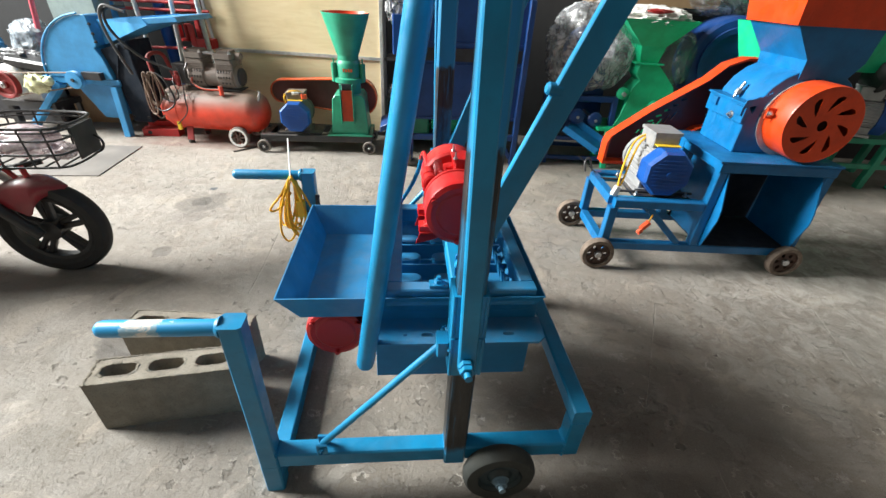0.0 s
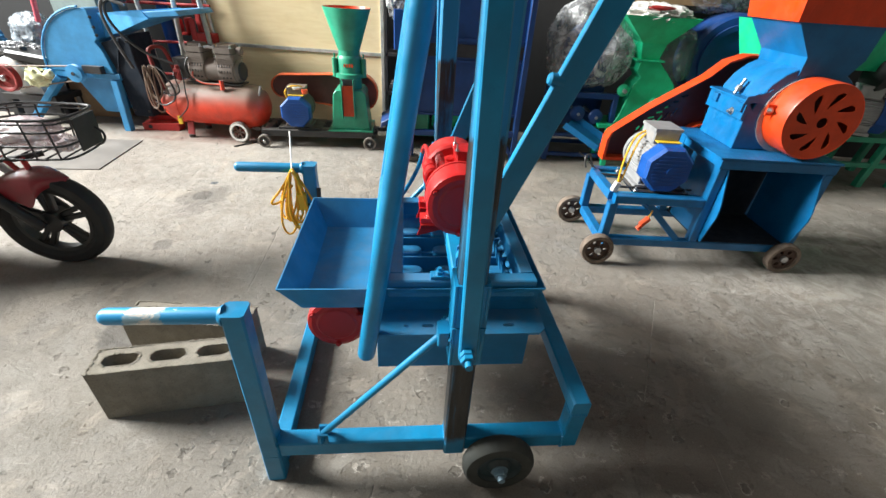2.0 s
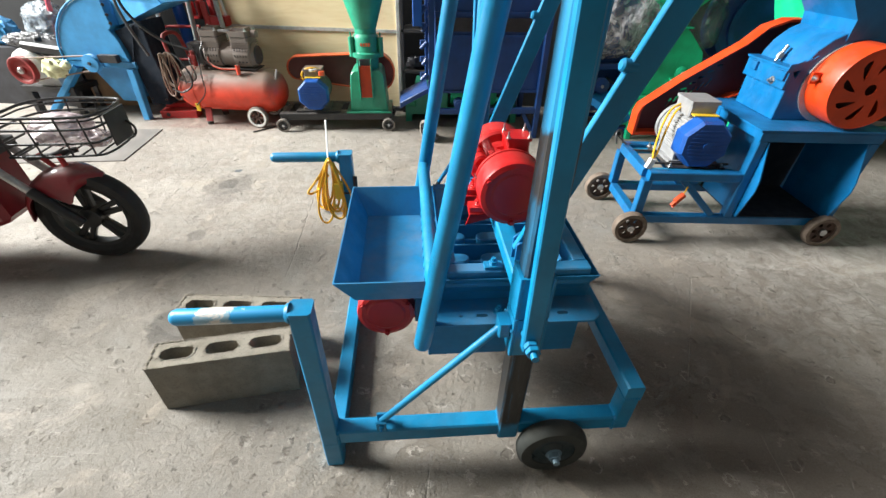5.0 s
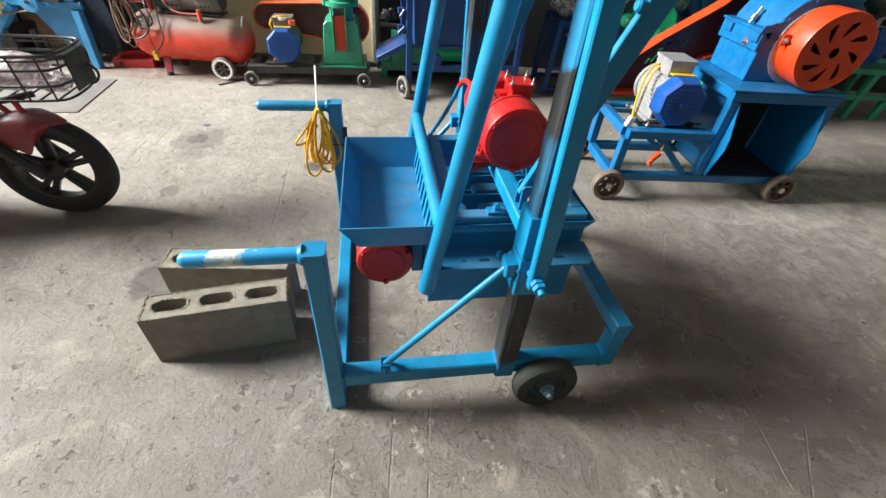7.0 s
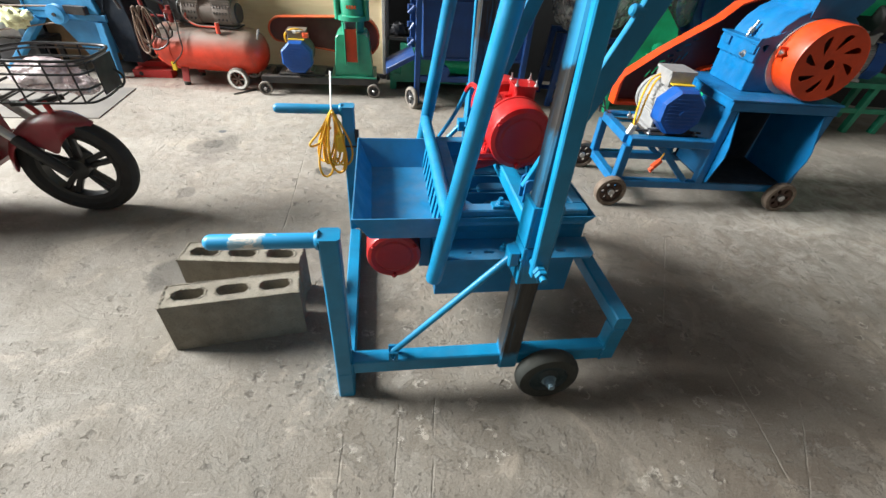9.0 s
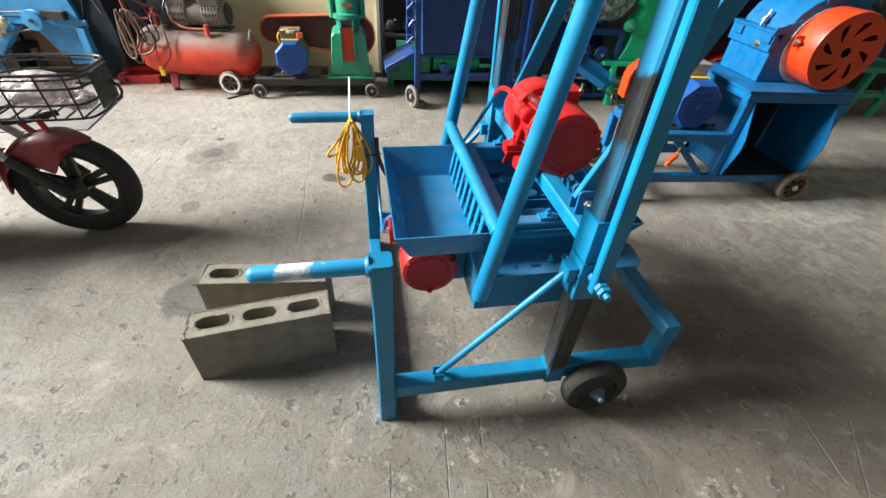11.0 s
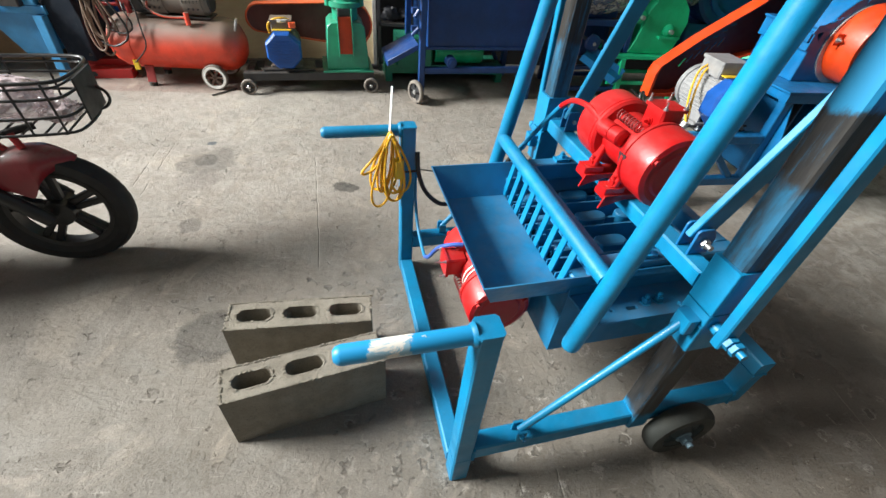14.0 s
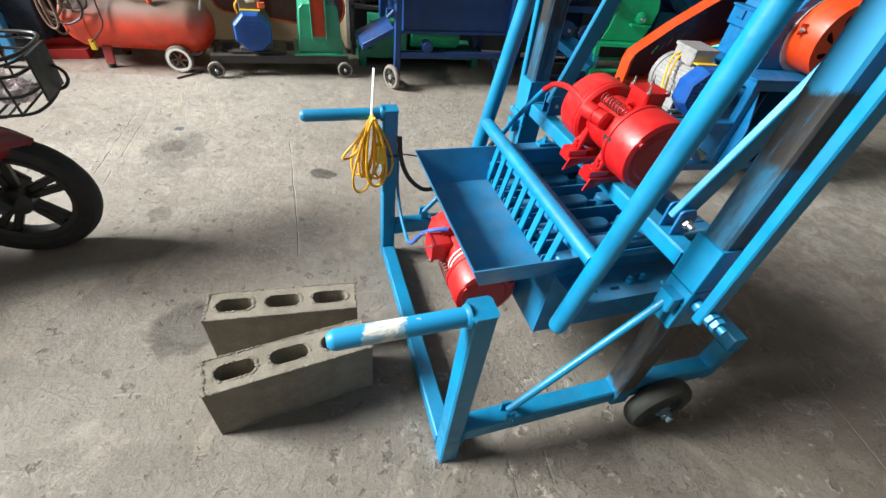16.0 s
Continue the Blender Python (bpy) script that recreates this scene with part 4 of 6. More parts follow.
# coiled yellow extension lead on the far handle
lead = thing("extension_lead", VM @ pose(-0.052, 0.786, 0.546), "coiled yellow extension lead hanging from the blue handle", "cable")
rng = random.Random(5)
for k in range(7):
    w, h = 0.030 + 0.014 * rng.random(), 0.19 + 0.085 * rng.random()
    ox, oy = rng.uniform(-0.040, 0.016), rng.uniform(-0.012, 0.012)
    pts = []
    for i in range(17):
        a = 2 * math.pi * i / 16
        pts.append((ox * (0.5 - 0.5 * math.cos(a)) * 1.2 + w * math.sin(a) * (0.35 + 0.65 * (0.5 - 0.5 * math.cos(a))), oy - 0.024 + 0.010 * math.sin(a * 2 + k), 0.024 - h * (0.5 - 0.5 * math.cos(a))))
    part("loop", G().pipe(pts, 0.0042, 8, 1), YELLOWCORD, lead)
part("loop", G().pipe([(-0.01, -0.022, 0.01), (-0.045, -0.024, -0.05), (-0.095, -0.02, -0.108), (-0.085, -0.02, -0.118), (-0.05, -0.018, -0.10), (-0.01, -0.018, -0.04)], 0.0042, 8, 2), YELLOWCORD, lead)
part("loop", G().pipe([(0.005, -0.02, 0.01), (0.035, -0.022, -0.04), (0.066, -0.022, -0.12), (0.056, -0.022, -0.18), (0.02, -0.02, -0.195), (0.0, -0.02, -0.16)], 0.0042, 8, 2), YELLOWCORD, lead)
part("plug", G().box(0.008, 0.038, -0.045, -0.015, -0.125, -0.065, 0.006).box(0.012, 0.016, -0.032, -0.026, -0.142, -0.124, 0.001).box(0.029, 0.033, -0.032, -0.026, -0.142, -0.124, 0.001), YELLOWPLUG, lead)
tie = G().rect((-0.004, -0.019, 0.012), (0.006, -0.012, 0.155), 0.008, 0.0024, (-0.8, -0.6, 0), 0.0005)
tie.rect((-0.006, -0.026, 0.004), (0.003, -0.026, 0.020), 0.012, 0.008, (0, 1, 0), 0.001)
part("cable_tie", tie, WHITEPLASTIC, lead, "white plastic cable tie")
single("cable_tie", G().rect((0.026, MY - 0.02, 0.435), (0.095, MY - 0.035, 0.428), 0.006, 0.002, (0, 0, 1), 0.0005).box(-0.022, 0.0275, MY - 0.037, MY - 0.0348, 0.431, 0.438, 0.0005), BLACKWIRE, VM, "black cable tie fastened round the blue post", "cable tie")

# ---- two hollow blocks ----


def hollow_block(m, label):
    L, D, H = 0.395, 0.098, 0.188
    g = G()
    rng = random.Random(int(m.translation.x * 1000))
    outer = []
    n = 26
    for k in range(n):
        outer.append((-L / 2 + L * k / n, -D / 2 + rng.uniform(-0.0012, 0.0012)))
    for k in range(7):
        y = -D / 2 + D * k / 7
        outer.append((L / 2 - 0.007 * math.sin(math.pi * k / 7) ** 6 + rng.uniform(-0.001, 0.001), y))
    for k in range(n):
        outer.append((L / 2 - L * k / n, D / 2 + rng.uniform(-0.0012, 0.0012)))
    for k in range(7):
        y = D / 2 - D * k / 7
        outer.append((-L / 2 + 0.007 * math.sin(math.pi * k / 7) ** 6 + rng.uniform(-0.001, 0.001), y))
    holes = [stadium(-0.125 + 0.125 * j, 0, 0.094, 0.044, 7) for j in range(3)]
    g.prism(outer, XY, 0.0, H, holes)
    for v in g.b.verts:
        v.co.z += (0.0022 * noise.noise(v.co * 60)) if v.co.z > 0.1 else 0.0
        v.co.x += 0.0015 * noise.noise(v.co * 45 + Vector((7, 0, 0)))
    # crumbly ridge left along the edges of the top face
    spots = [(-L / 2 + L * k / 110, sd * (D / 2 - 0.0015)) for k in range(111) for sd in (-1, 1)]
    spots += [(sd * (L / 2 - 0.003), -D / 2 + D * k / 27) for k in range(28) for sd in (-1, 1)]
    for j in range(3):
        for k in range(52):
            a = 2 * math.pi * k / 52
            spots.append((-0.125 + 0.125 * j + 0.026 * math.copysign(1, math.cos(a)) * min(1, abs(math.cos(a)) * 3) + 0.024 * math.cos(a), 0.0245 * math.sin(a)))
    for x, y in spots:
        if rng.random() < 0.86:
            g.ball((x + rng.uniform(-0.002, 0.002), y + rng.uniform(-0.0012, 0.0012), H), rng.uniform(0.0012, 0.0032), 4, (rng.uniform(1, 2.2), rng.uniform(0.8, 1.4), rng.uniform(0.6, 1.5)), 0.8, 3)
    ob = single("hollow_block", g, BLOCK, m, label, "concrete block", "freshly made hollow blocks")
    return ob


hollow_block(spot(-0.683, 0.873, 15.8), "grey hollow concrete block with three slots standing on the floor")
hollow_block(spot(-0.720, 1.049, 3.6), "grey hollow concrete block standing behind the other block")

# ---- shredder on wheels ----


def spoked_wheel(parent, c, axis, r, w, tyre, disc, spokes=5, name="wheel"):
    """A small cart wheel: tyre, dished disc with round openings, hub."""
    a = Vector(axis).normalized()
    c = Vector(c)
    t = part(name, G().hollow(c, a, [(r * 0.74, -w / 2), (r * 0.94, -w / 2), (r, -w * 0.25), (r, w * 0.25), (r * 0.94, w / 2), (r * 0.74, w / 2)], 32), tyre, parent)
    m = Matrix.Translation(c) @ a.to_track_quat('Z', 'Y').to_matrix().to_4x4()
    holes = []
    for k in range(spokes):
        ang = 2 * math.pi * k / spokes
        holes.append(stadium(math.cos(ang) * r * 0.47, math.sin(ang) * r * 0.47, r * 0.30, r * 0.22, 4, ang))
    part("disc", G().prism(circle(0, 0, r * 0.735, 30), m, -w * 0.2, w * 0.2, holes), disc, t)
    part("hub", G().cyl(c - a * w * 0.62, c + a * w * 0.62, r * 0.2, n=16, rim=0.002), ZINC, t)
    return t


def motor(parent_name, m, label, size, body, cover, group="electric motors"):
    """A finned electric motor with fan cover and terminal box; the fan looks along -y."""
    s = size
    e = thing(parent_name, m, label, "motor", group)
    g = G().lathe((0, -0.10 * s, 0), (0, 1, 0), [(0.08 * s, 0), (0.100 * s, 0.004), (0.100 * s, 0.20 * s), (0.07 * s, 0.215 * s)], 30)
    part("body", g, body, e)
    for k in range(34):
        a = 2 * math.pi * k / 34
        d = Vector((math.cos(a), 0, math.sin(a)))
        fin = G().rect(d * 0.100 * s + Vector((0, -0.09 * s, 0)), d * 0.100 * s + Vector((0, 0.09 * s, 0)), 0.0045 * s, 0.011 * s, d, 0.001)
        part("cooling_fin", fin, body, e)
    oct_ = [(math.cos(radians(22.5 + 45 * k)) * 0.122 * s, math.sin(radians(22.5 + 45 * k)) * 0.122 * s) for k in range(8)]
    g = G().loft([[(x * f, y, z * f) for x, z in oct_] for f, y in ((1.0, -0.085 * s), (1.0, -0.150 * s), (0.90, -0.168 * s))])
    fan = part("fan_cover", g, cover, e)
    gr = G()
    for k in range(-4, 5):
        wdt = 0.085 * s * math.sqrt(max(0.05, 1 - (k / 5.0) ** 2))
        gr.rect((-wdt, -0.1695 * s, k * 0.018 * s), (wdt, -0.1695 * s, k * 0.018 * s), 0.004 * s, 0.004, (0, 1, 0), 0.0005)
    gr.cyl((0, -0.168 * s, 0), (0, -0.175 * s, 0), 0.016 * s, n=16)
    part("grille", gr, cover, fan)
    part("flange", G().lathe((0, 0.098 * s, 0), (0, 1, 0), [(0.108 * s, 0), (0.108 * s, 0.022 * s), (0.05 * s, 0.045 * s)], 28), body, e)
    box = part("terminal_box", G().box(-0.068 * s, 0.064 * s, -0.062 * s, 0.068 * s, 0.098 * s, 0.158 * s, 0.006), body, e)
    part("lid", G().box(-0.073 * s, 0.069 * s, -0.067 * s, 0.073 * s, 0.158 * s, 0.172 * s, 0.004), body, box)
    for x in (-0.075, 0.075):
        part("foot", G().box((x - 0.03) * s, (x + 0.03) * s, -0.09 * s, 0.09 * s, -0.130 * s, -0.112 * s, 0.003).box((x - 0.008) * s, (x + 0.008) * s, -0.08 * s, 0.08 * s, -0.112 * s, -0.07 * s, 0.002), body, e)
    part("name_plate", G().box(-0.060 * s, 0.060 * s, -0.098 * s, -0.066 * s, 0.1135 * s, 0.1175 * s, 0.001), YELLOWPLUG if s < 0.99 else ZINC, e)
    part("shaft", G().cyl((0, 0.14 * s, 0), (0, 0.20 * s, 0), 0.014 * s, n=14), ZINC, e)
    return e


SM = spot(0.831, 1.911, 4.0)
shred = thing("shredder", SM, "blue steel shredder with an orange hopper on a wheeled frame", "machine")
T = 0.042
for y in (0.0, 0.34):
    part("low_rail", G().rect((0.02, y, 0.112), (0.972, y, 0.112), T, T), COBALT, shred)
    part("table_rail", G().rect((0.02, y, 0.338), (0.440, y, 0.338), T, T), COBALT, shred)
    part("leg", G().rect((0.02, y, 0.134), (0.02, y, 0.316), T, T, (1, 0, 0)), COBALT, shred)
    part("post", G().rect((0.463, y, 0.134), (0.463, y, 0.512), T, T, (1, 0, 0)), COBALT, shred)
    part("post", G().rect((0.951, y, 0.134), (0.951, y, 0.512), T, T, (1, 0, 0)), COBALT, shred)
    part("top_rail", G().rect((0.44, y, 0.535), (0.975, y, 0.535), T, 0.046), COBALT, shred)
    part("strut", G().rect((0.19, y, 0.317), (0.385, y, 0.134), 0.030, 0.030), COBALT, shred)
for x, z in ((0.02, 0.112), (0.951, 0.112), (0.02, 0.338), (0.463, 0.535), (0.951, 0.535)):
    part("cross_rail", G().rect((x, 0.022, z), (x, 0.318, z), T, T), COBALT, shred)
part("deck", G().box(0.425, 0.985, -0.028, 0.448, 0.559, 0.567, 0.002), COBALT, shred)
# discharge mouth; its unlit inside is painted dark on back and floor
part("mouth_back", G().prism([(0.285, 0.510), (0.290, 0.510), (0.310, 0.145), (0.305, 0.142)], YZ, 0.49, 0.925), DARKNAVYSHADE, shred)
part("mouth_floor", G().box(0.486, 0.928, -0.02, 0.316, 0.136, 0.141, 0.001), DARKNAVYSHADE, shred)
for x in (0.4865, 0.921):
    part("mouth_side", G().prism([(-0.035, 0.142), (0.284, 0.142), (0.284, 0.510), (-0.018, 0.510), (-0.070, 0.352), (-0.074, 0.300)], YZ, x, x + 0.005), COBALT, shred)
# drum housing with flat lower cheek and a lid
DX, DZ = 0.775, 0.738
prof = [(0.548, 0.5675), (0.548, 0.775)]
for k in range(11):
    a = radians(178 - k * 16.5)
    prof.append((DX + 0.016 + 0.222 * math.cos(a), DZ + 0.205 * math.sin(a)))
prof += [(0.985, 0.5675)]
body = part("drum_housing", G().prism(prof, XZ, 0.115, 0.400), COBALT, shred, "rounded blue hammer-mill housing", bevel=0.003)
lidg = G().box(0.522, 0.576, 0.105, 0.410, 0.778, 0.786, 0.002).box(0.530, 0.5475, 0.110, 0.405, 0.700, 0.777, 0.002)
part("lid", lidg, COBALT, body)
teeth = [(0.508, 0.770), (0.516, 0.802), (0.545, 0.808), (0.570, 0.822), (0.562, 0.808), (0.592, 0.830), (0.582, 0.812), (0.612, 0.838), (0.604, 0.806), (0.575, 0.786), (0.520, 0.768)]
part("latch_plate", G().prism(teeth, XZ, 0.100, 0.104), COBALT, body, "toothed latch plate")
for y in (0.14, 0.34):
    hinge = G().box(0.518, 0.5295, y - 0.025, y + 0.025, 0.735, 0.770, 0.001)
    part("hinge", hinge, COBALT, body)
bolt(shred, (0.529, 0.19, 0.72), (-1, 0, 0), 0.011, 0.010, ZINC)
part("clamp_screw", G().cyl((0.55, 0.25, 0.785), (0.580, 0.255, 0.850), 0.008, n=12).cyl((0.557, 0.25, 0.800), (0.567, 0.252, 0.820), 0.014, n=6), ZINC, shred)
# flywheel guard: round orange drum with teardrop slots
holes = []
for k in range(8):
    a = 2 * math.pi * k / 8 + 0.2
    w0, w1, l0, l1 = 0.007, 0.0165, 0.058, 0.124
    pts = [(l0, -w0 * 0.4), (l1 - 0.012, -w1), (l1, -w1 * 0.5), (l1, w1 * 0.5), (l1 - 0.012, w1 * 0.9), (l0 + 0.02, w1 * 0.2)]
    bent = []
    for x, y in pts:
        b = a - 0.9 * (x - l0) / (l1 - l0) * 0.5
        bent.append((x * math.cos(b) - y * math.sin(b), x * math.sin(b) + y * math.cos(b)))
    holes.append(bent)
holes.append(circle(0, 0, 0.022, 16))
gm = Matrix.Translation((DX + 0.012, -0.022, DZ)) @ XZ
guard = part("flywheel_guard", G().hollow((DX + 0.012, -0.022, DZ), (0, 1, 0), [(0.150, 0.004), (0.158, 0.0), (0.161, 0.006), (0.161, 0.128), (0.156, 0.128), (0.156, 0.006)], 48), ORANGE, shred, "round orange flywheel guard")
part("guard_face", G().prism(circle(0, 0, 0.1565, 48), gm, 0.001, 0.005, holes), ORANGE, guard)
part("flywheel", G().cyl((DX + 0.012, 0.050, DZ), (DX + 0.012, 0.105, DZ), 0.135, n=40), DARKRED, shred)
part("drum_flange", G().prism(circle(DX + 0.002, DZ - 0.012, 0.168, 40), XZ, 0.1075, 0.1145, [circle(DX + 0.012, DZ, 0.12, 32)]), GALV, shred, "worn grey round flange behind the flywheel")
part("guard_lug", G().box(DX - 0.185, DX - 0.149, 0.060, 0.068, DZ + 0.00, DZ + 0.045, 0.002), ORANGE, shred)
bolt(shred, (DX - 0.170, 0.060, DZ + 0.022), (0, -1, 0), 0.009, 0.008)
# feed hopper
hop = G()
rings = []
for z, x0, x1, y0, y1 in ((0.895, 0.700, 0.900, 0.112, 0.398), (0.970, 0.690, 0.938, 0.100, 0.402), (1.100, 0.584, 0.945, 0.092, 0.410)):
    rings.append([(x0, y0, z), (x1, y0, z), (x1, y1, z), (x0, y1, z)])
hop.loft(rings, False)
inner = [[(x + (0.004 if i in (0, 3) else -0.004), y + (0.004 if i in (0, 1) else -0.004), z) for i, (x, y, z) in enumerate(r)] for r in rings]
hop.loft(list(reversed(inner)), False)
part("hopper_neck", hop, COBALT, shred, sharp=20)
up = G()
rings = []
for z, x0, x1, y0, y1 in ((1.094, 0.576, 0.952, 0.085, 0.418), (1.30, 0.544, 1.012, 0.058, 0.450)):
    rings.append([(x0, y0, z), (x1, y0, z), (x1, y1, z), (x0, y1, z)])
up.loft(rings, False)
up.loft(list(reversed([[(x + (0.004 if i in (0, 3) else -0.004), y + (0.004 if i in (0, 1) else -0.004), z) for i, (x, y, z) in enumerate(r)] for r in rings])), False)
part("hopper_top", up, ORANGE, shred, "flared orange hopper top", sharp=20)
part("maker_mark", G().prism([(DX + 0.035 + 0.055 * math.cos(radians(a)), 1.005 + 0.035 * math.sin(radians(a))) for a in range(10, 171, 20)] + [(DX + 0.035 + 0.045 * math.cos(radians(a)), 1.000 + 0.026 * math.sin(radians(a))) for a in range(170, 9, -20)], XZ, 0.098, 0.1005), DARKRED, shred)
# belt guard
bg = [(0.100, 0.360), (0.100, 0.475), (0.113, 0.513), (0.283, 0.651), (0.534, 0.822), (0.605, 0.895), (0.692, 0.928), (0.767, 0.930), (0.825, 0.890), (0.855, 0.825), (0.860, 0.740)]
bg += [(0.83, 0.64), (0.56, 0.57), (0.25, 0.360)]
cx = sum(p[0] for p in bg) / len(bg)
cz = sum(p[1] for p in bg) / len(bg)
inn = [(cx + (x - cx) * 0.968, cz + (z - cz) * 0.95) for x, z in bg]
bgu = part("belt_guard", G().prism(bg, XZ, 0.452, 0.530, [inn]), ORANGE, shred, "long orange belt guard")
slots = []
for k in range(6):
    slots.append(stadium(0.27 + k * 0.035, 0.520 + k * 0.021, 0.050, 0.011, 4, radians(62)))
for k in range(5):
    slots.append(stadium(0.33 + k * 0.036, 0.590 + k * 0.030, 0.034, 0.010, 4, radians(15)))
part("guard_plate", G().prism(inn, XZ, 0.512, 0.516, slots), DARKRED, bgu, "dark red louvred plate, deepened for shade")
for x, y in ((-0.012, -0.045), (-0.03, 0.385), (0.927, -0.045), (0.927, 0.385)):
    spoked_wheel(shred, (x, y, 0.081), (0, 1, 0), 0.081, 0.040, DUSTTYRE, RUSTDISC, 6)
for y in (0.03, 0.27):
    part("motor_rail", G().rect((0.005, y + 0.02, 0.3360), (0.440, y + 0.02, 0.3360), 0.034, 0.020), SKY, shred)
motor("electric_motor", SM @ pose(0.250, 0.205, 0.4700, 0, 0, 0) @ Matrix.Diagonal((1.0, 1.12, 1.0, 1.0)), "silver finned electric motor with a blue octagonal fan cover", 0.95, SILVER, FANBLUE)
part("cord", G().pipe([(0.188, 0.235, 0.595), (0.135, 0.215, 0.575), (0.085, 0.15, 0.50), (0.045, 0.07, 0.43), (0.028, 0.026, 0.405)], 0.005, 8, 2), YELLOWCORD, shred)
part("cord", G().pipe([(0.188, 0.225, 0.585), (0.150, 0.200, 0.56), (0.105, 0.14, 0.475), (0.060, 0.06, 0.415), (0.030, 0.024, 0.402)], 0.005, 8, 2), YELLOWCORD, shred)
part("cord", G().pipe([(0.222, 0.01, 0.320), (0.215, -0.015, 0.285), (0.195, -0.03, 0.250)], 0.004, 8, 1), YELLOWCORD, shred)
part("plug", G().rect((0.200, -0.03, 0.255), (0.165, -0.04, 0.222), 0.026, 0.026, (0, 1, 0), 0.006).rect((0.168, -0.04, 0.228), (0.148, -0.045, 0.206), 0.014, 0.004).rect((0.176, -0.04, 0.219), (0.158, -0.045, 0.196), 0.014, 0.004), ORANGEPLUG, shred)
part("plug", G().rect((0.018, 0.028, 0.362), (0.030, 0.024, 0.408), 0.030, 0.024, (0, 1, 0), 0.006), WHITEPLASTIC, shred, "white plug of the motor cord")
for y in (0.095, 0.245):
    part("slide_rod", G().cyl((0.03, y, 0.356), (0.43, y, 0.356), 0.006, n=10), BLACKPAINT, shred)
part("motor_base", G().box(0.13, 0.40, 0.055, 0.345, 0.3475, 0.3515, 0.001), BLACKPAINT, shred)
for x, y in ((0.145, 0.07), (0.385, 0.07), (0.145, 0.32), (0.385, 0.32)):
    bolt(shred, (x, y, 0.3515), (0, 0, 1), 0.008, 0.007)
part("cord", G().pipe([(0.01, 0.33, 0.36), (-0.02, 0.33, 0.44), (-0.05, 0.31, 0.42), (-0.04, 0.29, 0.37)], 0.005, 8, 2), BLACKWIRE, shred)
part("cord", G().pipe([(0.02, 0.31, 0.36), (-0.03, 0.35, 0.40), (-0.07, 0.36, 0.43)], 0.004, 8, 2), BLACKWIRE, shred)

# ---- pellet mill on a cart ----
PM = spot(-1.397, 3.125, 8.6, 0.0, 1.02)
mill = thing("pellet_mill", PM, "green pellet mill with a funnel on a black wheeled cart", "machine")
for y in (0.02, 0.27):
    part("cart_rail", G().rect((-0.02, y, 0.103), (0.80, y, 0.103), 0.05, 0.05), BLACKPAINT, mill)
for x in (0.02, 0.30, 0.78):
    part("cart_crossbar", G().rect((x, 0.046, 0.103), (x, 0.244, 0.103), 0.04, 0.044), BLACKPAINT, mill)
for x in (0.0, 0.775):
    for y in (-0.025, 0.30):
        spoked_wheel(mill, (x, y, 0.048), (0, 1, 0), 0.048, 0.030, CASTERRUB, BLACKPAINT, 4)
part("base_plate", G().box(0.47, 0.80, -0.01, 0.30, 0.1285, 0.138, 0.002), MILLGREEN, mill)
st = G().prism([(0.498, 0.138), (0.775, 0.138), (0.752, 0.395), (0.730, 0.420), (0.545, 0.420), (0.520, 0.395)], XZ, 0.02, 0.27, [[(0.590, 0.240), (0.662, 0.240), (0.662, 0.4195 - 0.02), (0.590, 0.4195 - 0.02)]])
part("stand", st, MILLGREEN, mill, bevel=0.004)
part("outlet_lining", G().box(0.589, 0.669, 0.004, 0.017, 0.240, 0.455, 0.002), ORANGE, mill, "orange lining of the pellet outlet")
for x in (0.583, 0.670):
    part("outlet_cheek", G().box(x, x + 0.005, -0.025, 0.0185, 0.225, 0.500, 0.001), MILLGREEN, mill)
cyl = part("die_housing", G().lathe((0.640, 0.140, 0.420), (0, 0, 1), [(0.080, 0.0), (0.080, 0.070), (0.112, 0.078), (0.112, 0.105), (0.090, 0.112), (0.090, 0.20), (0.084, 0.215), (0.075, 0.225), (0.075, 0.262)], 32), MILLGREEN, mill)
part("discharge_mouth", G().box(0.592, 0.666, 0.022, 0.075, 0.452, 0.495, 0.002), DARKSTUFF, cyl)
for a in (200, 340):
    lg = G()
    x, y = 0.640 + 0.108 * math.cos(radians(a)), 0.140 + 0.108 * math.sin(radians(a))
    lg.cyl((x, y, 0.50), (x, y, 0.625), 0.019, n=14)
    lg.cyl((x, y, 0.625), (x, y, 0.655), 0.006, n=8)
    part("adjuster", lg, MILLGREEN, cyl)
wr = G()
for k in range(4):
    wr.box(0.606 + k * 0.018, 0.618 + k * 0.018, 0.0485, 0.052, 0.573, 0.594, 0.0005)
part("writing_bars", wr, GUARD, cyl)
part("funnel", G().hollow((0.640, 0.140, 0.680), (0, 0, 1), [(0.074, 0.0), (0.160, 0.262), (0.163, 0.262), (0.163, 0.258), (0.078, 0.0)], 40), MILLGREEN, mill)
part("funnel_lining", G().hollow((0.640, 0.140, 0.681), (0, 0, 1), [(0.0725, 0.004), (0.1585, 0.260), (0.157, 0.260), (0.071, 0.004)], 40), ORANGE, mill, "orange inside of the funnel")
bgp = [(0.10 + 0.085 * math.cos(radians(a)), 0.375 + 0.085 * math.sin(radians(a))) for a in range(95, 266, 19)] + [(0.70 + 0.130 * math.cos(radians(a)), 0.345 + 0.140 * math.sin(radians(a))) for a in range(-85, 96, 18)]
cxx = sum(p[0] for p in bgp) / len(bgp)
czz = sum(p[1] for p in bgp) / len(bgp)
inn = [(cxx + (x - cxx) * 0.975, czz + (z - czz) * 0.94) for x, z in bgp]
bgo = part("belt_guard", G().prism(bgp, XZ, 0.285, 0.365, [inn]), GUARD, mill, "orange belt guard")
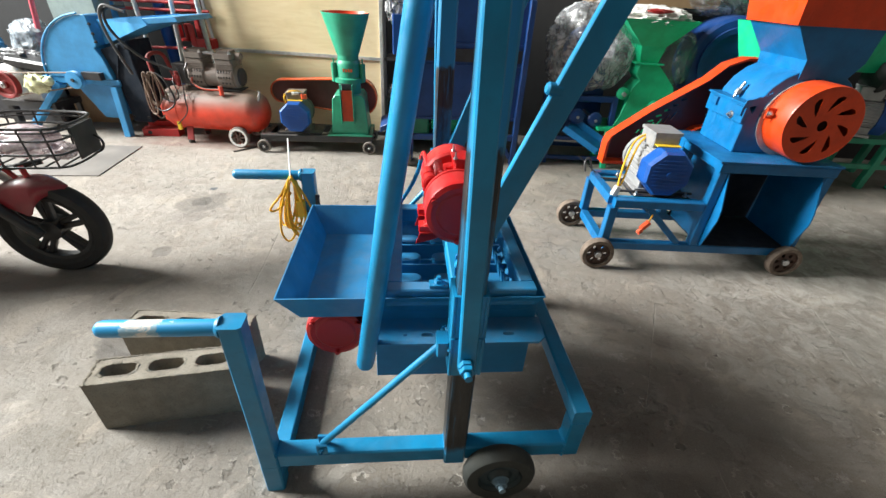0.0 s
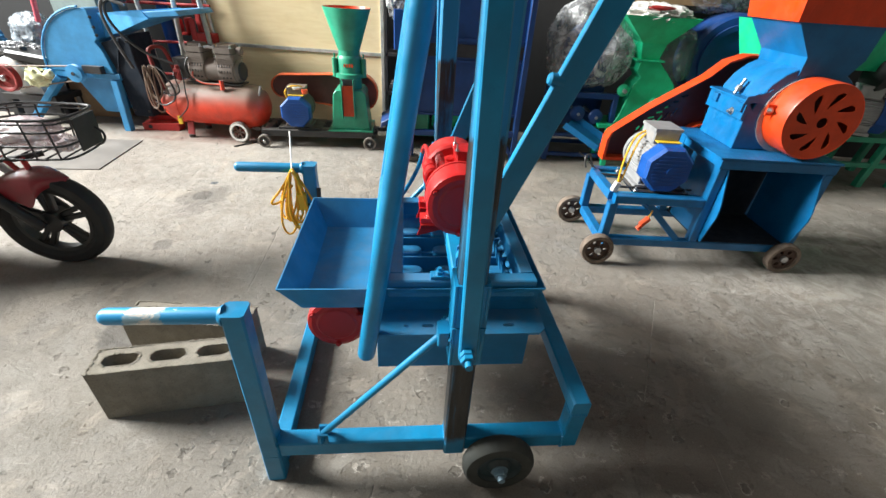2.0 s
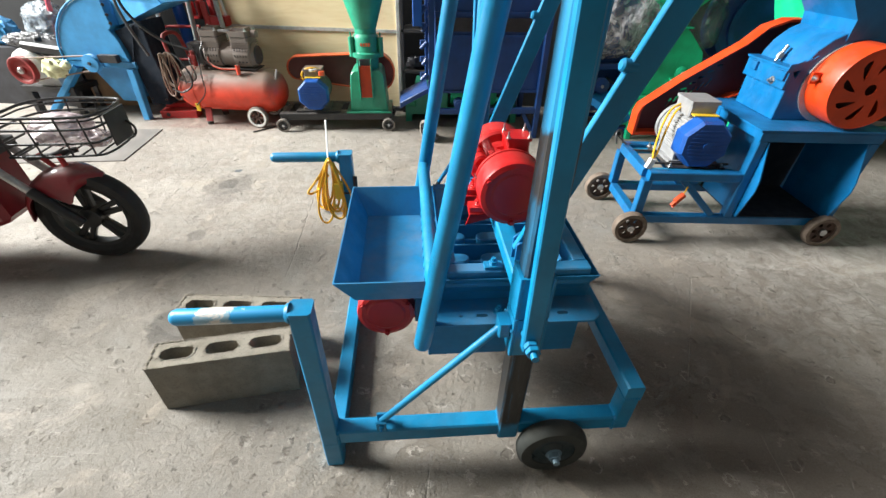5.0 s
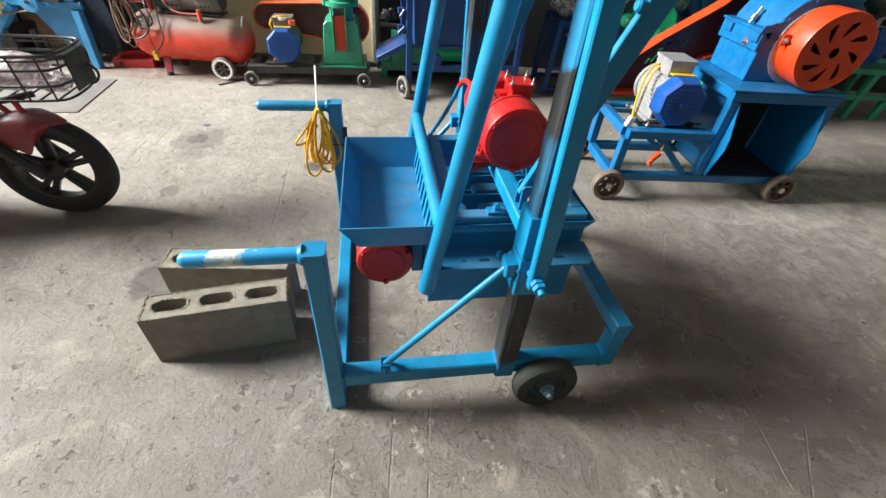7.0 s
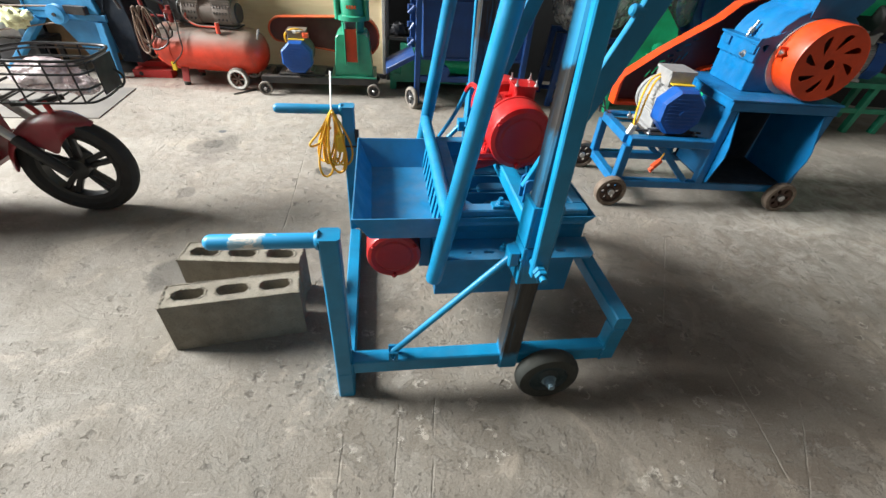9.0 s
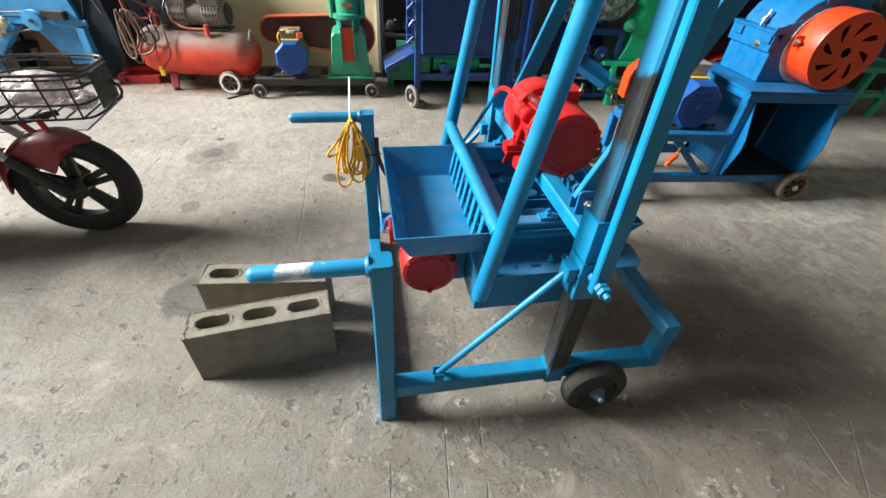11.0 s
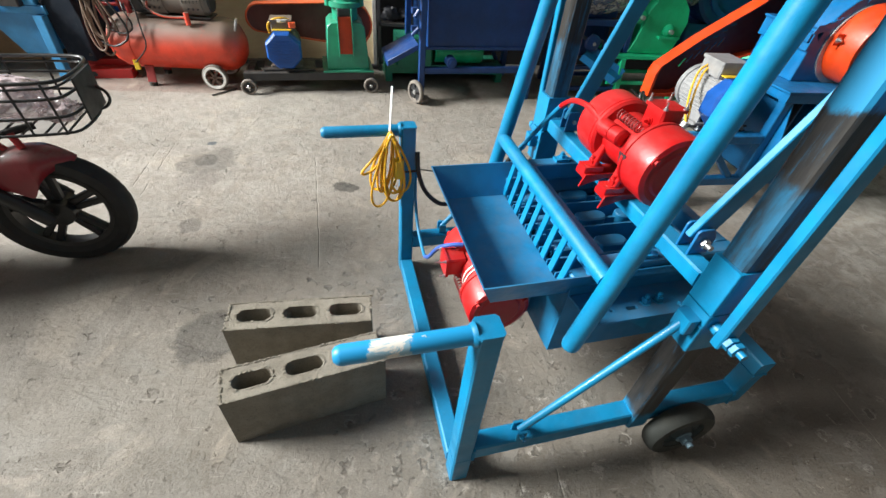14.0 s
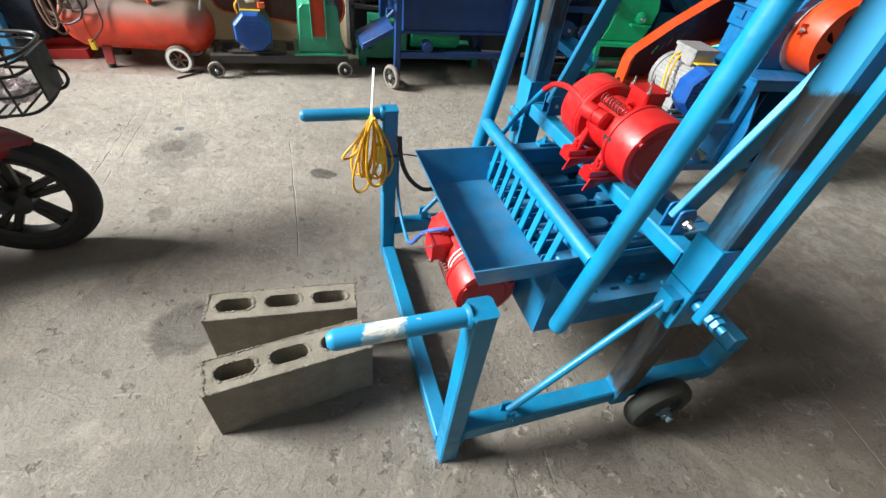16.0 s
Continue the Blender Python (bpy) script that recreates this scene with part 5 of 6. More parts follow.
part("guard_plate", G().prism(inn, XZ, 0.300, 0.304), DARKRED, bgo)
part("motor_base", G().box(0.10, 0.42, 0.02, 0.26, 0.1285, 0.140, 0.002), BLACKPAINT, mill)
motor("electric_motor", PM @ pose(0.245, 0.135, 0.258, 0, 0, 0), "dark grey electric motor with a blue octagonal fan cover", 0.92, PUMPGREY, FANBLUE)
mc = part("cord_bundle", G().ball((0.245, 0.095, 0.410), 0.035, 8, (1.3, 0.8, 0.5), 0.3), PLUGWHITE, mill, "taped end of the motor cord")
part("cord", G().pipe([(0.170, 0.10, 0.335), (0.160, 0.09, 0.385), (0.205, 0.08, 0.423), (0.265, 0.08, 0.427), (0.295, 0.11, 0.41)], 0.007, 8, 2), YELLOWCORD, mc)
part("plug", G().box(0.290, 0.330, 0.06, 0.09, 0.375, 0.405, 0.006), ORANGEPLUG, mc)

# ---- air compressor ----
AM = spot(-1.828, 3.313, 0.0, 0.0, 1.04)
comp = thing("air_compressor", AM, "dusty red portable air compressor with a twin-cylinder pump", "compressor")
part("tank", G().lathe((-0.395, 0, 0.235), (1, 0, 0), [(0.02, 0.0), (0.075, 0.012), (0.120, 0.040), (0.146, 0.085), (0.152, 0.115), (0.152, 0.675), (0.146, 0.705), (0.120, 0.750), (0.075, 0.778), (0.02, 0.790)], 36), TANKRED, comp, "dust-covered red pressure tank")
for y in (-0.115, 0.115):
    part("wheel_tyre", G().hollow((0.205, y * 1.22, 0.075), (0, 1, 0), [(0.060, -0.018), (0.072, -0.018), (0.075, -0.010), (0.075, 0.010), (0.072, 0.018), (0.060, 0.018)], 28), CASTERRUB, comp)
    g = G().hollow((0.205, y * 1.22, 0.075), (0, 1, 0), [(0.053, -0.0195), (0.067, -0.0195), (0.067, 0.0195), (0.053, 0.0195)], 28)
    rimp = part("wheel_rim", g, WHITEPLASTIC, comp, "white plastic wheel rim")
    sp = G()
    for k in range(6):
        a = math.pi * k / 3
        sp.rect((0.205, y * 1.22, 0.075), (0.205 + 0.054 * math.cos(a), y * 1.22, 0.075 + 0.054 * math.sin(a)), 0.012, 0.024, (0, 1, 0), 0.001)
    part("spokes", sp, RUSTDISC, rimp)
    part("foot", G().rect((-0.19, y, 0.02), (-0.19, y * 0.8, 0.115), 0.050, 0.012, (0, 1, 0)), OLDRED, comp)
    part("foot_pad", G().cyl((-0.19, y, 0.0), (-0.19, y, 0.022), 0.022, n=14), RUBBER, comp)
part("axle_bracket", G().box(0.175, 0.235, -0.12, 0.12, 0.070, 0.100, 0.003), TANKRED, comp)
part("pump_plate", G().box(-0.12, 0.24, -0.065, 0.065, 0.386, 0.394, 0.002), BLACKPAINT, comp)
pump = part("pump_body", G().lathe((-0.12, 0, 0.475), (1, 0, 0), [(0.060, 0), (0.078, 0.015), (0.078, 0.345), (0.060, 0.36)], 28), PUMPGREY, comp, "dusty grey twin-cylinder pump")
for x in (-0.055, 0.155):
    part("cylinder", G().box(x - 0.062, x + 0.062, -0.070, 0.070, 0.500, 0.590, 0.010), PUMPGREY, pump)
    f = G()
    for k in range(5):
        f.box(x - 0.066, x + 0.066, -0.074, 0.074, 0.505 + k * 0.014, 0.511 + k * 0.014, 0.001)
    part("fins", f, PUMPGREY, pump)
    part("head", G().box(x - 0.066, x + 0.066, -0.074, 0.074, 0.596, 0.632, 0.012).box(x - 0.048, x + 0.048, -0.052, 0.052, 0.620, 0.648, 0.014), PUMPGREY, pump)
    for dx in (-0.056, 0.056):
        for dy in (-0.062, 0.062):
            bolt(pump, (x + dx, dy, 0.631), (0, 0, 1), 0.009, 0.010, ZINC)
    # dark filler paints the shaded gap under the head
    part("head_gap_fill", G().box(x - 0.058, x + 0.058, -0.066, 0.066, 0.588, 0.597, 0.002), DARKSTUFF, pump)
    part("cooling_cowl", G().lathe((x - 0.060, 0, 0.475), (1, 0, 0), [(0.072, 0.0), (0.085, 0.006), (0.087, 0.014), (0.087, 0.106), (0.085, 0.114), (0.072, 0.12)], 28), PUMPGREY, pump)
    for i in range(5):
        for a, h in ((28, 0.022), (2, 0.016)):
            ca, sa = math.cos(radians(a)), math.sin(radians(a))
            lo = (x - 0.042 + i * 0.020, -0.0876 * ca - h * 0.5 * sa, 0.475 + 0.0876 * sa - h * 0.5 * ca)
            hi = (x - 0.042 + i * 0.020, -0.0876 * ca + h * 0.5 * sa, 0.475 + 0.0876 * sa + h * 0.5 * ca)
            part("vent_slot", G().rect(lo, hi, 0.006, 0.003, (1, 0, 0)), DARKSTUFF, pump)
    for i in range(3):
        part("vent_hole", G().cyl((x - 0.02 + i * 0.026, -0.078, 0.440), (x - 0.02 + i * 0.026, -0.0835, 0.438), 0.006, n=8), DARKSTUFF, pump)
part("end_cover", G().cyl((0.225, 0, 0.475), (0.250, 0, 0.475), 0.062, n=24, rim=0.006), DARKSTUFF, pump)
part("motor_box", G().box(-0.235, -0.130, -0.060, 0.060, 0.415, 0.545, 0.012), BLACKPAINT, comp, "dusty dark motor and switch box")
part("regulator", G().cyl((-0.20, -0.07, 0.40), (-0.20, -0.07, 0.50), 0.014, n=12).box(-0.225, -0.175, -0.09, -0.062, 0.455, 0.475, 0.004), OLDRED, comp)
part("cable", G().pipe([(-0.19, -0.065, 0.53), (-0.15, -0.10, 0.44), (-0.13, -0.155, 0.33), (-0.12, -0.165, 0.24), (-0.225, -0.160, 0.15)], 0.004, 8, 2), BLACKWIRE, comp)
part("cable", G().pipe([(-0.24, -0.02, 0.50), (-0.22, -0.11, 0.44), (-0.16, -0.15, 0.34), (-0.23, -0.155, 0.30), (-0.33, -0.13, 0.33)], 0.004, 8, 2), BLACKWIRE, comp)
part("cable", G().pipe([(-0.10, -0.075, 0.56), (-0.125, -0.10, 0.50), (-0.10, -0.105, 0.43), (0.00, -0.10, 0.40)], 0.005, 8, 2), BLACKWIRE, comp)
part("crossover_pipe", G().pipe([(0.01, -0.03, 0.625), (0.05, -0.045, 0.63), (0.09, -0.03, 0.625)], 0.010, 10, 1), ZINC, pump)
part("filter", G().cyl((0.226, 0, 0.61), (0.262, 0, 0.61), 0.026, n=16, rim=0.003), PUMPGREY, pump)
part("valve", G().cyl((0.12, -0.10, 0.36), (0.12, -0.10, 0.425), 0.014, n=12), TANKRED, comp)
part("drain_valve", G().cyl((0.36, -0.06, 0.33), (0.385, -0.07, 0.40), 0.007, n=8), ZINC, comp)
part("outlet_pipe", G().pipe([(-0.06, -0.07, 0.50), (-0.10, -0.09, 0.44), (-0.02, -0.11, 0.40), (0.05, -0.10, 0.395), (0.12, -0.10, 0.40)], 0.007, 8, 2), TANKRED, comp)
part("push_handle", G().pipe([(-0.32, -0.10, 0.33), (-0.36, -0.09, 0.48), (-0.385, -0.07, 0.58), (-0.375, -0.04, 0.60), (-0.36, 0.04, 0.60), (-0.345, 0.07, 0.56), (-0.32, 0.10, 0.33)], 0.013, 10, 2), OLDRED, comp)
part("drain_tag", G().box(-0.245, -0.215, -0.152, -0.135, 0.105, 0.160, 0.004), YELLOWPLUG, comp)
part("tank_band", G().hollow((-0.23, 0, 0.235), (1, 0, 0), [(0.1525, -0.006), (0.155, -0.006), (0.155, 0.006), (0.1525, 0.006)], 36), TANKRED, comp)
g = G()
hoses = thing("air_hose", AM @ pose(-0.345, -0.10, -0.04), "coiled brown air hose hanging on the compressor handle", "hose")
rng = random.Random(11)
for k in range(6):
    pts = []
    ox, wd, hh, oy = rng.uniform(-0.045, 0.03), rng.uniform(0.018, 0.05), rng.uniform(0.10, 0.165), rng.uniform(-0.05, -0.02)
    for i in range(17):
        a = 2 * math.pi * i / 16
        pts.append((ox + wd * math.sin(a) * (1.0 - 0.35 * math.cos(a)), oy + 0.018 * math.sin(a + k), 0.535 - hh * (1 + math.cos(a + math.pi))))
    part("loop", G().pipe(pts, 0.0055, 8, 1), HOSE, hoses)
part("tail", G().pipe([(0.03, -0.03, 0.53), (0.10, -0.05, 0.50), (0.16, -0.06, 0.34), (0.05, -0.07, 0.27), (-0.02, -0.06, 0.30)], 0.006, 8, 2), BLACKWIRE, hoses)

# ---- blue chaff cutter ----
CM = spot(-2.558, 3.258, 0.0, 0.0, 1.045)
cut = thing("chaff_cutter", CM, "light blue chaff cutter with a half-round blade housing", "machine")
arc = [(-0.001, 0.402), (-0.011, 0.463), (-0.027, 0.547), (-0.063, 0.606), (-0.038, 0.629), (-0.044, 0.802), (-0.065, 0.815)] + [(-0.055 + 0.43 * math.cos(radians(a)), 0.400 + 0.415 * math.sin(radians(a))) for a in range(100, 181, 10)]
part("blade_housing", G().prism(arc, XZ, 0.0, 0.16), CUTTER, cut, bevel=0.004)
edge = [( -0.055 + 0.438 * math.cos(radians(a)), 0.400 + 0.423 * math.sin(radians(a))) for a in range(96, 181, 7)]
part("rolled_edge", G().pipe([(x, -0.002, z) for x, z in edge], 0.007, 8), CUTTER, cut)
part("deck_rail", G().rect((-0.55, 0.03, 0.378), (0.03, 0.03, 0.378), 0.05, 0.045), CUTTER, cut)
part("deck_rail", G().rect((-0.55, 0.42, 0.378), (0.03, 0.42, 0.378), 0.05, 0.045), CUTTER, cut)
part("leg", G().rect((-0.005, 0.0, 0.354), (0.0, -0.03, 0.0), 0.05, 0.05, (1, 0, 0)), CUTTER, cut)
part("leg", G().rect((0.015, 0.42, 0.354), (0.03, 0.45, 0.0), 0.05, 0.05, (1, 0, 0)), BLACKPAINT, cut)
part("leg", G().rect((-0.43, 0.02, 0.354), (-0.77, -0.03, 0.0), 0.04, 0.065, (0, 1, 0)), CUTTER, cut)
part("leg", G().rect((-0.43, 0.42, 0.354), (-0.77, 0.45, 0.0), 0.04, 0.065, (0, 1, 0)), CUTTER, cut)
part("discharge_bin", G().prism([(-0.37, 0.352), (-0.03, 0.352), (-0.035, 0.20), (-0.11, 0.105), (-0.22, 0.105)], XZ, 0.06, 0.36), CUTTER, cut, bevel=0.004)
pul = part("pulley", G().lathe((-0.245, -0.075, 0.398), (0, 1, 0), [(0.02, 0.0), (0.058, 0.004), (0.060, 0.010), (0.044, 0.020), (0.044, 0.028), (0.060, 0.038), (0.058, 0.044), (0.02, 0.046)], 28), CUTTER, cut)
part("shaft", G().cyl((-0.245, -0.082, 0.398), (-0.245, 0.0, 0.398), 0.012, n=12), BLACKPAINT, pul)
part("bearing_block", G().box(-0.20, -0.06, -0.04, 0.06, 0.400, 0.450, 0.006), BLACKPAINT, cut)
for y0, y1 in ((0.055, -0.075), (0.225, 0.355)):
    pts = [(-0.018, y0, 0.785), (0.395, y1, 0.826), (0.430, y1, 0.785), (-0.013, y0, 0.631)]
    back = [(x, y + 0.006, z) for x, y, z in pts]
    part("chute_panel", G().faces(pts + back, [(0, 3, 2, 1), (4, 5, 6, 7), (0, 1, 5, 4), (1, 2, 6, 5), (2, 3, 7, 6), (3, 0, 4, 7)]), CUTTER, cut)
part("chute_floor", G().faces([(-0.013, 0.062, 0.637), (0.43, -0.068, 0.791), (0.43, 0.354, 0.791), (-0.013, 0.224, 0.637), (-0.013, 0.062, 0.629), (0.43, -0.068, 0.783), (0.43, 0.354, 0.783), (-0.013, 0.224, 0.629)], [(0, 1, 2, 3), (7, 6, 5, 4), (0, 4, 5, 1), (1, 5, 6, 2), (2, 6, 7, 3), (3, 7, 4, 0)]), CUTTER, cut)
part("feed_lip", G().prism([(0.400, 0.822), (0.627, 0.842), (0.648, 0.812), (0.434, 0.790)], XZ, -0.072, 0.354), CUTTER, cut, bevel=0.003)
for x, z in ((-0.020, 0.76), (-0.018, 0.70), (-0.016, 0.65)):
    bolt(cut, (x - 0.012, -0.002, z), (0, -1, 0), 0.007, 0.006, BLACKPAINT)
part("gear_case", G().prism([(-0.046, 0.598), (0.06, 0.632), (0.168, 0.668), (0.172, 0.49), (0.192, 0.345), (0.178, 0.10), (0.032, 0.10), (0.012, 0.35), (0.008, 0.42)], XZ, 0.024, 0.27), DARKNAVYSHADE, cut, "dark navy painted gear case", bevel=0.006)
part("case_rib", G().rect((0.020, 0.018, 0.40), (0.105, 0.018, 0.64), 0.010, 0.010), DARKNAVYSHADE, cut)
for x, z in ((0.02, 0.42), (0.05, 0.14), (0.16, 0.14), (0.15, 0.62)):
    bolt(cut, (x, 0.024, z), (0, -1, 0), 0.006, 0.005, BLACKPAINT)
g = G().pipe([(0.20, -0.05, 0.46), (0.15, -0.07, 0.62), (0.125, -0.085, 0.76), (0.135, -0.09, 0.85), (0.18, -0.09, 0.895), (0.24, -0.09, 0.87), (0.30, -0.08, 0.855)], 0.0095, 10, 2)
single("rubber_hose", g, GREYHOSE, CM, "grey rubber hose looped over the cutter chute", "hose")
g = G().pipe([(0.24, 0.02, 0.875), (0.17, -0.075, 0.878), (0.155, -0.095, 0.81), (0.19, -0.095, 0.72), (0.27, -0.09, 0.63), (0.37, -0.07, 0.555), (0.50, -0.05, 0.51)], 0.0095, 10, 2)
single("rubber_hose", g, BLACKPLASTIC, CM, "black rubber hose looped over the cutter chute", "hose")

# small engine that drives the cutter by a belt
EM = spot(-3.34, 3.25, 0.0, 0.0, 1.04)
eng = thing("petrol_engine", EM, "small white and black petrol engine with a red pulley", "engine")
part("mount", G().box(-0.20, 0.22, 0.0, 0.28, 0.165, 0.205, 0.004).box(-0.19, -0.14, 0.01, 0.06, 0.0, 0.168, 0.004).box(-0.19, -0.14, 0.22, 0.27, 0.0, 0.168, 0.004), BLACKPAINT, eng)
for y in (0.035, 0.245):
    part("leg", G().box(0.17, 0.21, y - 0.02, y + 0.02, 0.0, 0.168, 0.003), BLACKPAINT, eng)
part("crankcase", G().box(-0.10, 0.14, 0.03, 0.24, 0.205, 0.33, 0.025), SILVER, eng, "cast aluminium crankcase")
fins_ = G().cyl((0.02, 0.12, 0.33), (0.10, 0.12, 0.44), 0.055, n=20)
for k in range(7):
    fins_.rect((0.022 + k * 0.012, 0.03, 0.325 + k * 0.015), (0.022 + k * 0.012, 0.21, 0.325 + k * 0.015), 0.15, 0.005, (0.6, 0, 0.8), 0.001)
part("cylinder_fins", fins_, SILVER, eng)
part("cowl", G().lathe((-0.055, -0.012, 0.350), (0, 1, 0), [(0.03, 0.0), (0.085, 0.004), (0.108, 0.018), (0.116, 0.045), (0.116, 0.21), (0.09, 0.235), (0.03, 0.24)], 30), WHITEPLASTIC, eng, "white starter cowl")
part("fuel_tank", G().rect((-0.05, 0.12, 0.475), (0.25, 0.12, 0.445), 0.075, 0.20, (0, 1, 0), 0.028), BLACKPLASTIC, eng)
part("fuel_cap", G().cyl((0.03, 0.10, 0.50), (0.03, 0.10, 0.53), 0.024, n=18, rim=0.004), BLACKPLASTIC, eng)
part("air_cleaner", G().box(0.13, 0.25, 0.02, 0.16, 0.30, 0.40, 0.02), BLACKPLASTIC, eng)
part("drive_pulley", G().lathe((-0.04, -0.075, 0.335), (0, 1, 0), [(0.024, 0.006), (0.026, 0.020), (0.068, 0.022), (0.076, 0.004), (0.090, 0.000), (0.096, 0.004), (0.096, 0.012), (0.076, 0.024), (0.076, 0.030), (0.096, 0.042), (0.03, 0.046)], 36), OLDRED, eng)
part("pulley_hub", G().cyl((-0.04, -0.085, 0.335), (-0.04, -0.02, 0.335), 0.022, n=18, rim=0.003).cyl((-0.04, -0.094, 0.335), (-0.04, -0.083, 0.335), 0.011, n=6), ZINC, eng)
belt = G()
p0, p1 = EM @ Vector((-0.04, -0.052, 0.335)), CM @ Vector((-0.245, -0.052, 0.398))
belt.rect(p0 + Vector((0, 0, 0.083)), p1 + Vector((0, 0, 0.050)), 0.012, 0.010)
belt.rect(p0 - Vector((0, 0, 0.083)), p1 - Vector((0, 0, 0.050)), 0.012, 0.010)
single("drive_belt", belt, HOSE, Matrix.Identity(4), "worn brown drive belt between engine and cutter pulley", "belt")
single("plastic_bag", G().ball((0, 0, 0.06), 0.075, 12, (1.2, 0.7, 0.9), 0.35, 4).ball((0.10, 0.0, 0.085), 0.04, 8, (1, 0.8, 0.8), 0.2), plain("pale_yellow_plastic", (0.60, 0.60, 0.36), 0.3, 0.0, 0.25, 20, 0.3), spot(-3.11, 3.18, 0.0, 0.312), "crumpled pale yellow plastic bag beside the engine", "bag")

# ---- moped with a front basket ----
BM = pose(-1.572, 1.512, 0.0, 0, 0, 10)
bike = thing("moped", BM, "parked maroon moped with a black wire front basket", "moped")
R = 0.210
wheel = part("front_tyre", G().hollow((0, 0, R), (0, 1, 0), [(0.148, -0.024), (0.166, -0.038), (0.195, -0.036), (0.208, -0.016), (R, 0.0), (0.208, 0.016), (0.195, 0.036), (0.166, 0.038), (0.148, 0.024)], 48), TYRE, bike)
rg = G().hollow((0, 0, R), (0, 1, 0), [(0.133, -0.022), (0.1475, -0.025), (0.1475, 0.025), (0.133, 0.022)], 48)
rim = part("rim", rg, BLACKPLASTIC, wheel, "black cast five-spoke rim")
sg = G()
for k in range(5):
    a = 2 * math.pi * k / 5 + 0.35
    for sg_ in (-0.10, 0.10):
        sg.rect((0.030 * math.cos(a + sg_ * 3), 0, R + 0.030 * math.sin(a + sg_ * 3)), (0.137 * math.cos(a + sg_ * 1.4), 0, R + 0.137 * math.sin(a + sg_ * 1.4)), 0.022, 0.026, (0, 1, 0), 0.004)
part("spokes", sg, BLACKPLASTIC, wheel)
part("hub", G().lathe((0, -0.045, R), (0, 1, 0), [(0.020, 0.0), (0.044, 0.006), (0.044, 0.084), (0.020, 0.09)], 28), BLACKPLASTIC, wheel)
# mudguard
mg = G()
ring = []
for a in range(58, 180, 4):
    c, s = math.cos(radians(a)), math.sin(radians(a))
    rr = 0.213 + 0.006 * math.sin(radians(a))
    wd = 0.066 if a > 82 else 0.012 + 0.00225 * (a - 58)
    sk = 0.024 + 0.108 * math.exp(-((a - 101) / 25.0) ** 2)
    sec = []
    for y, d in ((-wd, -sk), (-wd * 0.95, -0.016), (-wd * 0.62, 0.004), (0, 0.011), (wd * 0.62, 0.004), (wd * 0.95, -0.016), (wd, -sk), (wd * 0.90, -sk), (wd * 0.85, -0.022), (0, 0.003), (-wd * 0.85, -0.022), (-wd * 0.90, -sk)):
        sec.append((c * (rr + d), y, R + s * (rr + d)))
    ring.append(sec)
mg.loft(ring)
part("mudguard", mg, MAROON, bike, "maroon plastic mudguard", sharp=75)
for y in (-0.068, 0.068):
    part("fork_leg", G().cyl((0.0, y * 1.12, R), (-0.13, y * 1.12, R + 0.155), 0.021, n=16, rim=0.003), BLACKPLASTIC, bike)
    part("fork_tube", G().cyl((-0.13, y * 1.12, R + 0.155), (-0.25, y * 1.05, R + 0.30), 0.015, n=14), ZINC, bike)
part("fork_bridge", G().box(-0.275, -0.215, -0.10, 0.10, 0.490, 0.530, 0.008), BLACKPLASTIC, bike)
part("steering_column", G().cyl((-0.24, 0, 0.51), (-0.30, 0, 0.80), 0.024, n=16), BLACKPLASTIC, bike)
part("front_shield", G().prism([(-0.24, 0.24), (-0.26, 0.48), (-0.30, 0.62), (-0.34, 0.62), (-0.33, 0.40), (-0.36, 0.20)], XZ, -0.11, 0.11), MAROON, bike, "maroon leg shield", bevel=0.02)
part("belly_fairing", G().prism([(-0.23, 0.33), (-0.60, 0.16), (-1.05, 0.20), (-1.05, 0.36), (-0.55, 0.28)], XZ, -0.13, 0.13), MAROON, bike, bevel=0.02)
part("rear_body", G().prism([(-0.75, 0.35), (-1.35, 0.40), (-1.40, 0.62), (-0.80, 0.66)], XZ, -0.12, 0.12), MAROON, bike, bevel=0.04)
part("saddle", G().prism([(-0.72, 0.665), (-1.40, 0.63), (-1.42, 0.70), (-0.80, 0.74)], XZ, -0.13, 0.13), BLACKPLASTIC, bike, bevel=0.025)
part("handlebar", G().pipe([(-0.32, -0.34, 0.84), (-0.25, -0.20, 0.86), (-0.22, 0.0, 0.82), (-0.25, 0.20, 0.86), (-0.32, 0.34, 0.84)], 0.013, 10, 1), BLACKPLASTIC, bike)
part("rear_tyre", G().hollow((-1.16, 0, R), (0, 1, 0), [(0.148, -0.024), (0.166, -0.038), (0.195, -0.036), (0.208, -0.016), (R, 0.0), (0.208, 0.016), (0.195, 0.036), (0.166, 0.038), (0.148, 0.024)], 40), TYRE, bike)
part("rear_rim", G().lathe((-1.16, -0.02, R), (0, 1, 0), [(0.02, -0.01), (0.135, 0.0), (0.135, 0.04), (0.02, 0.05)], 30), BLACKPLASTIC, bike)
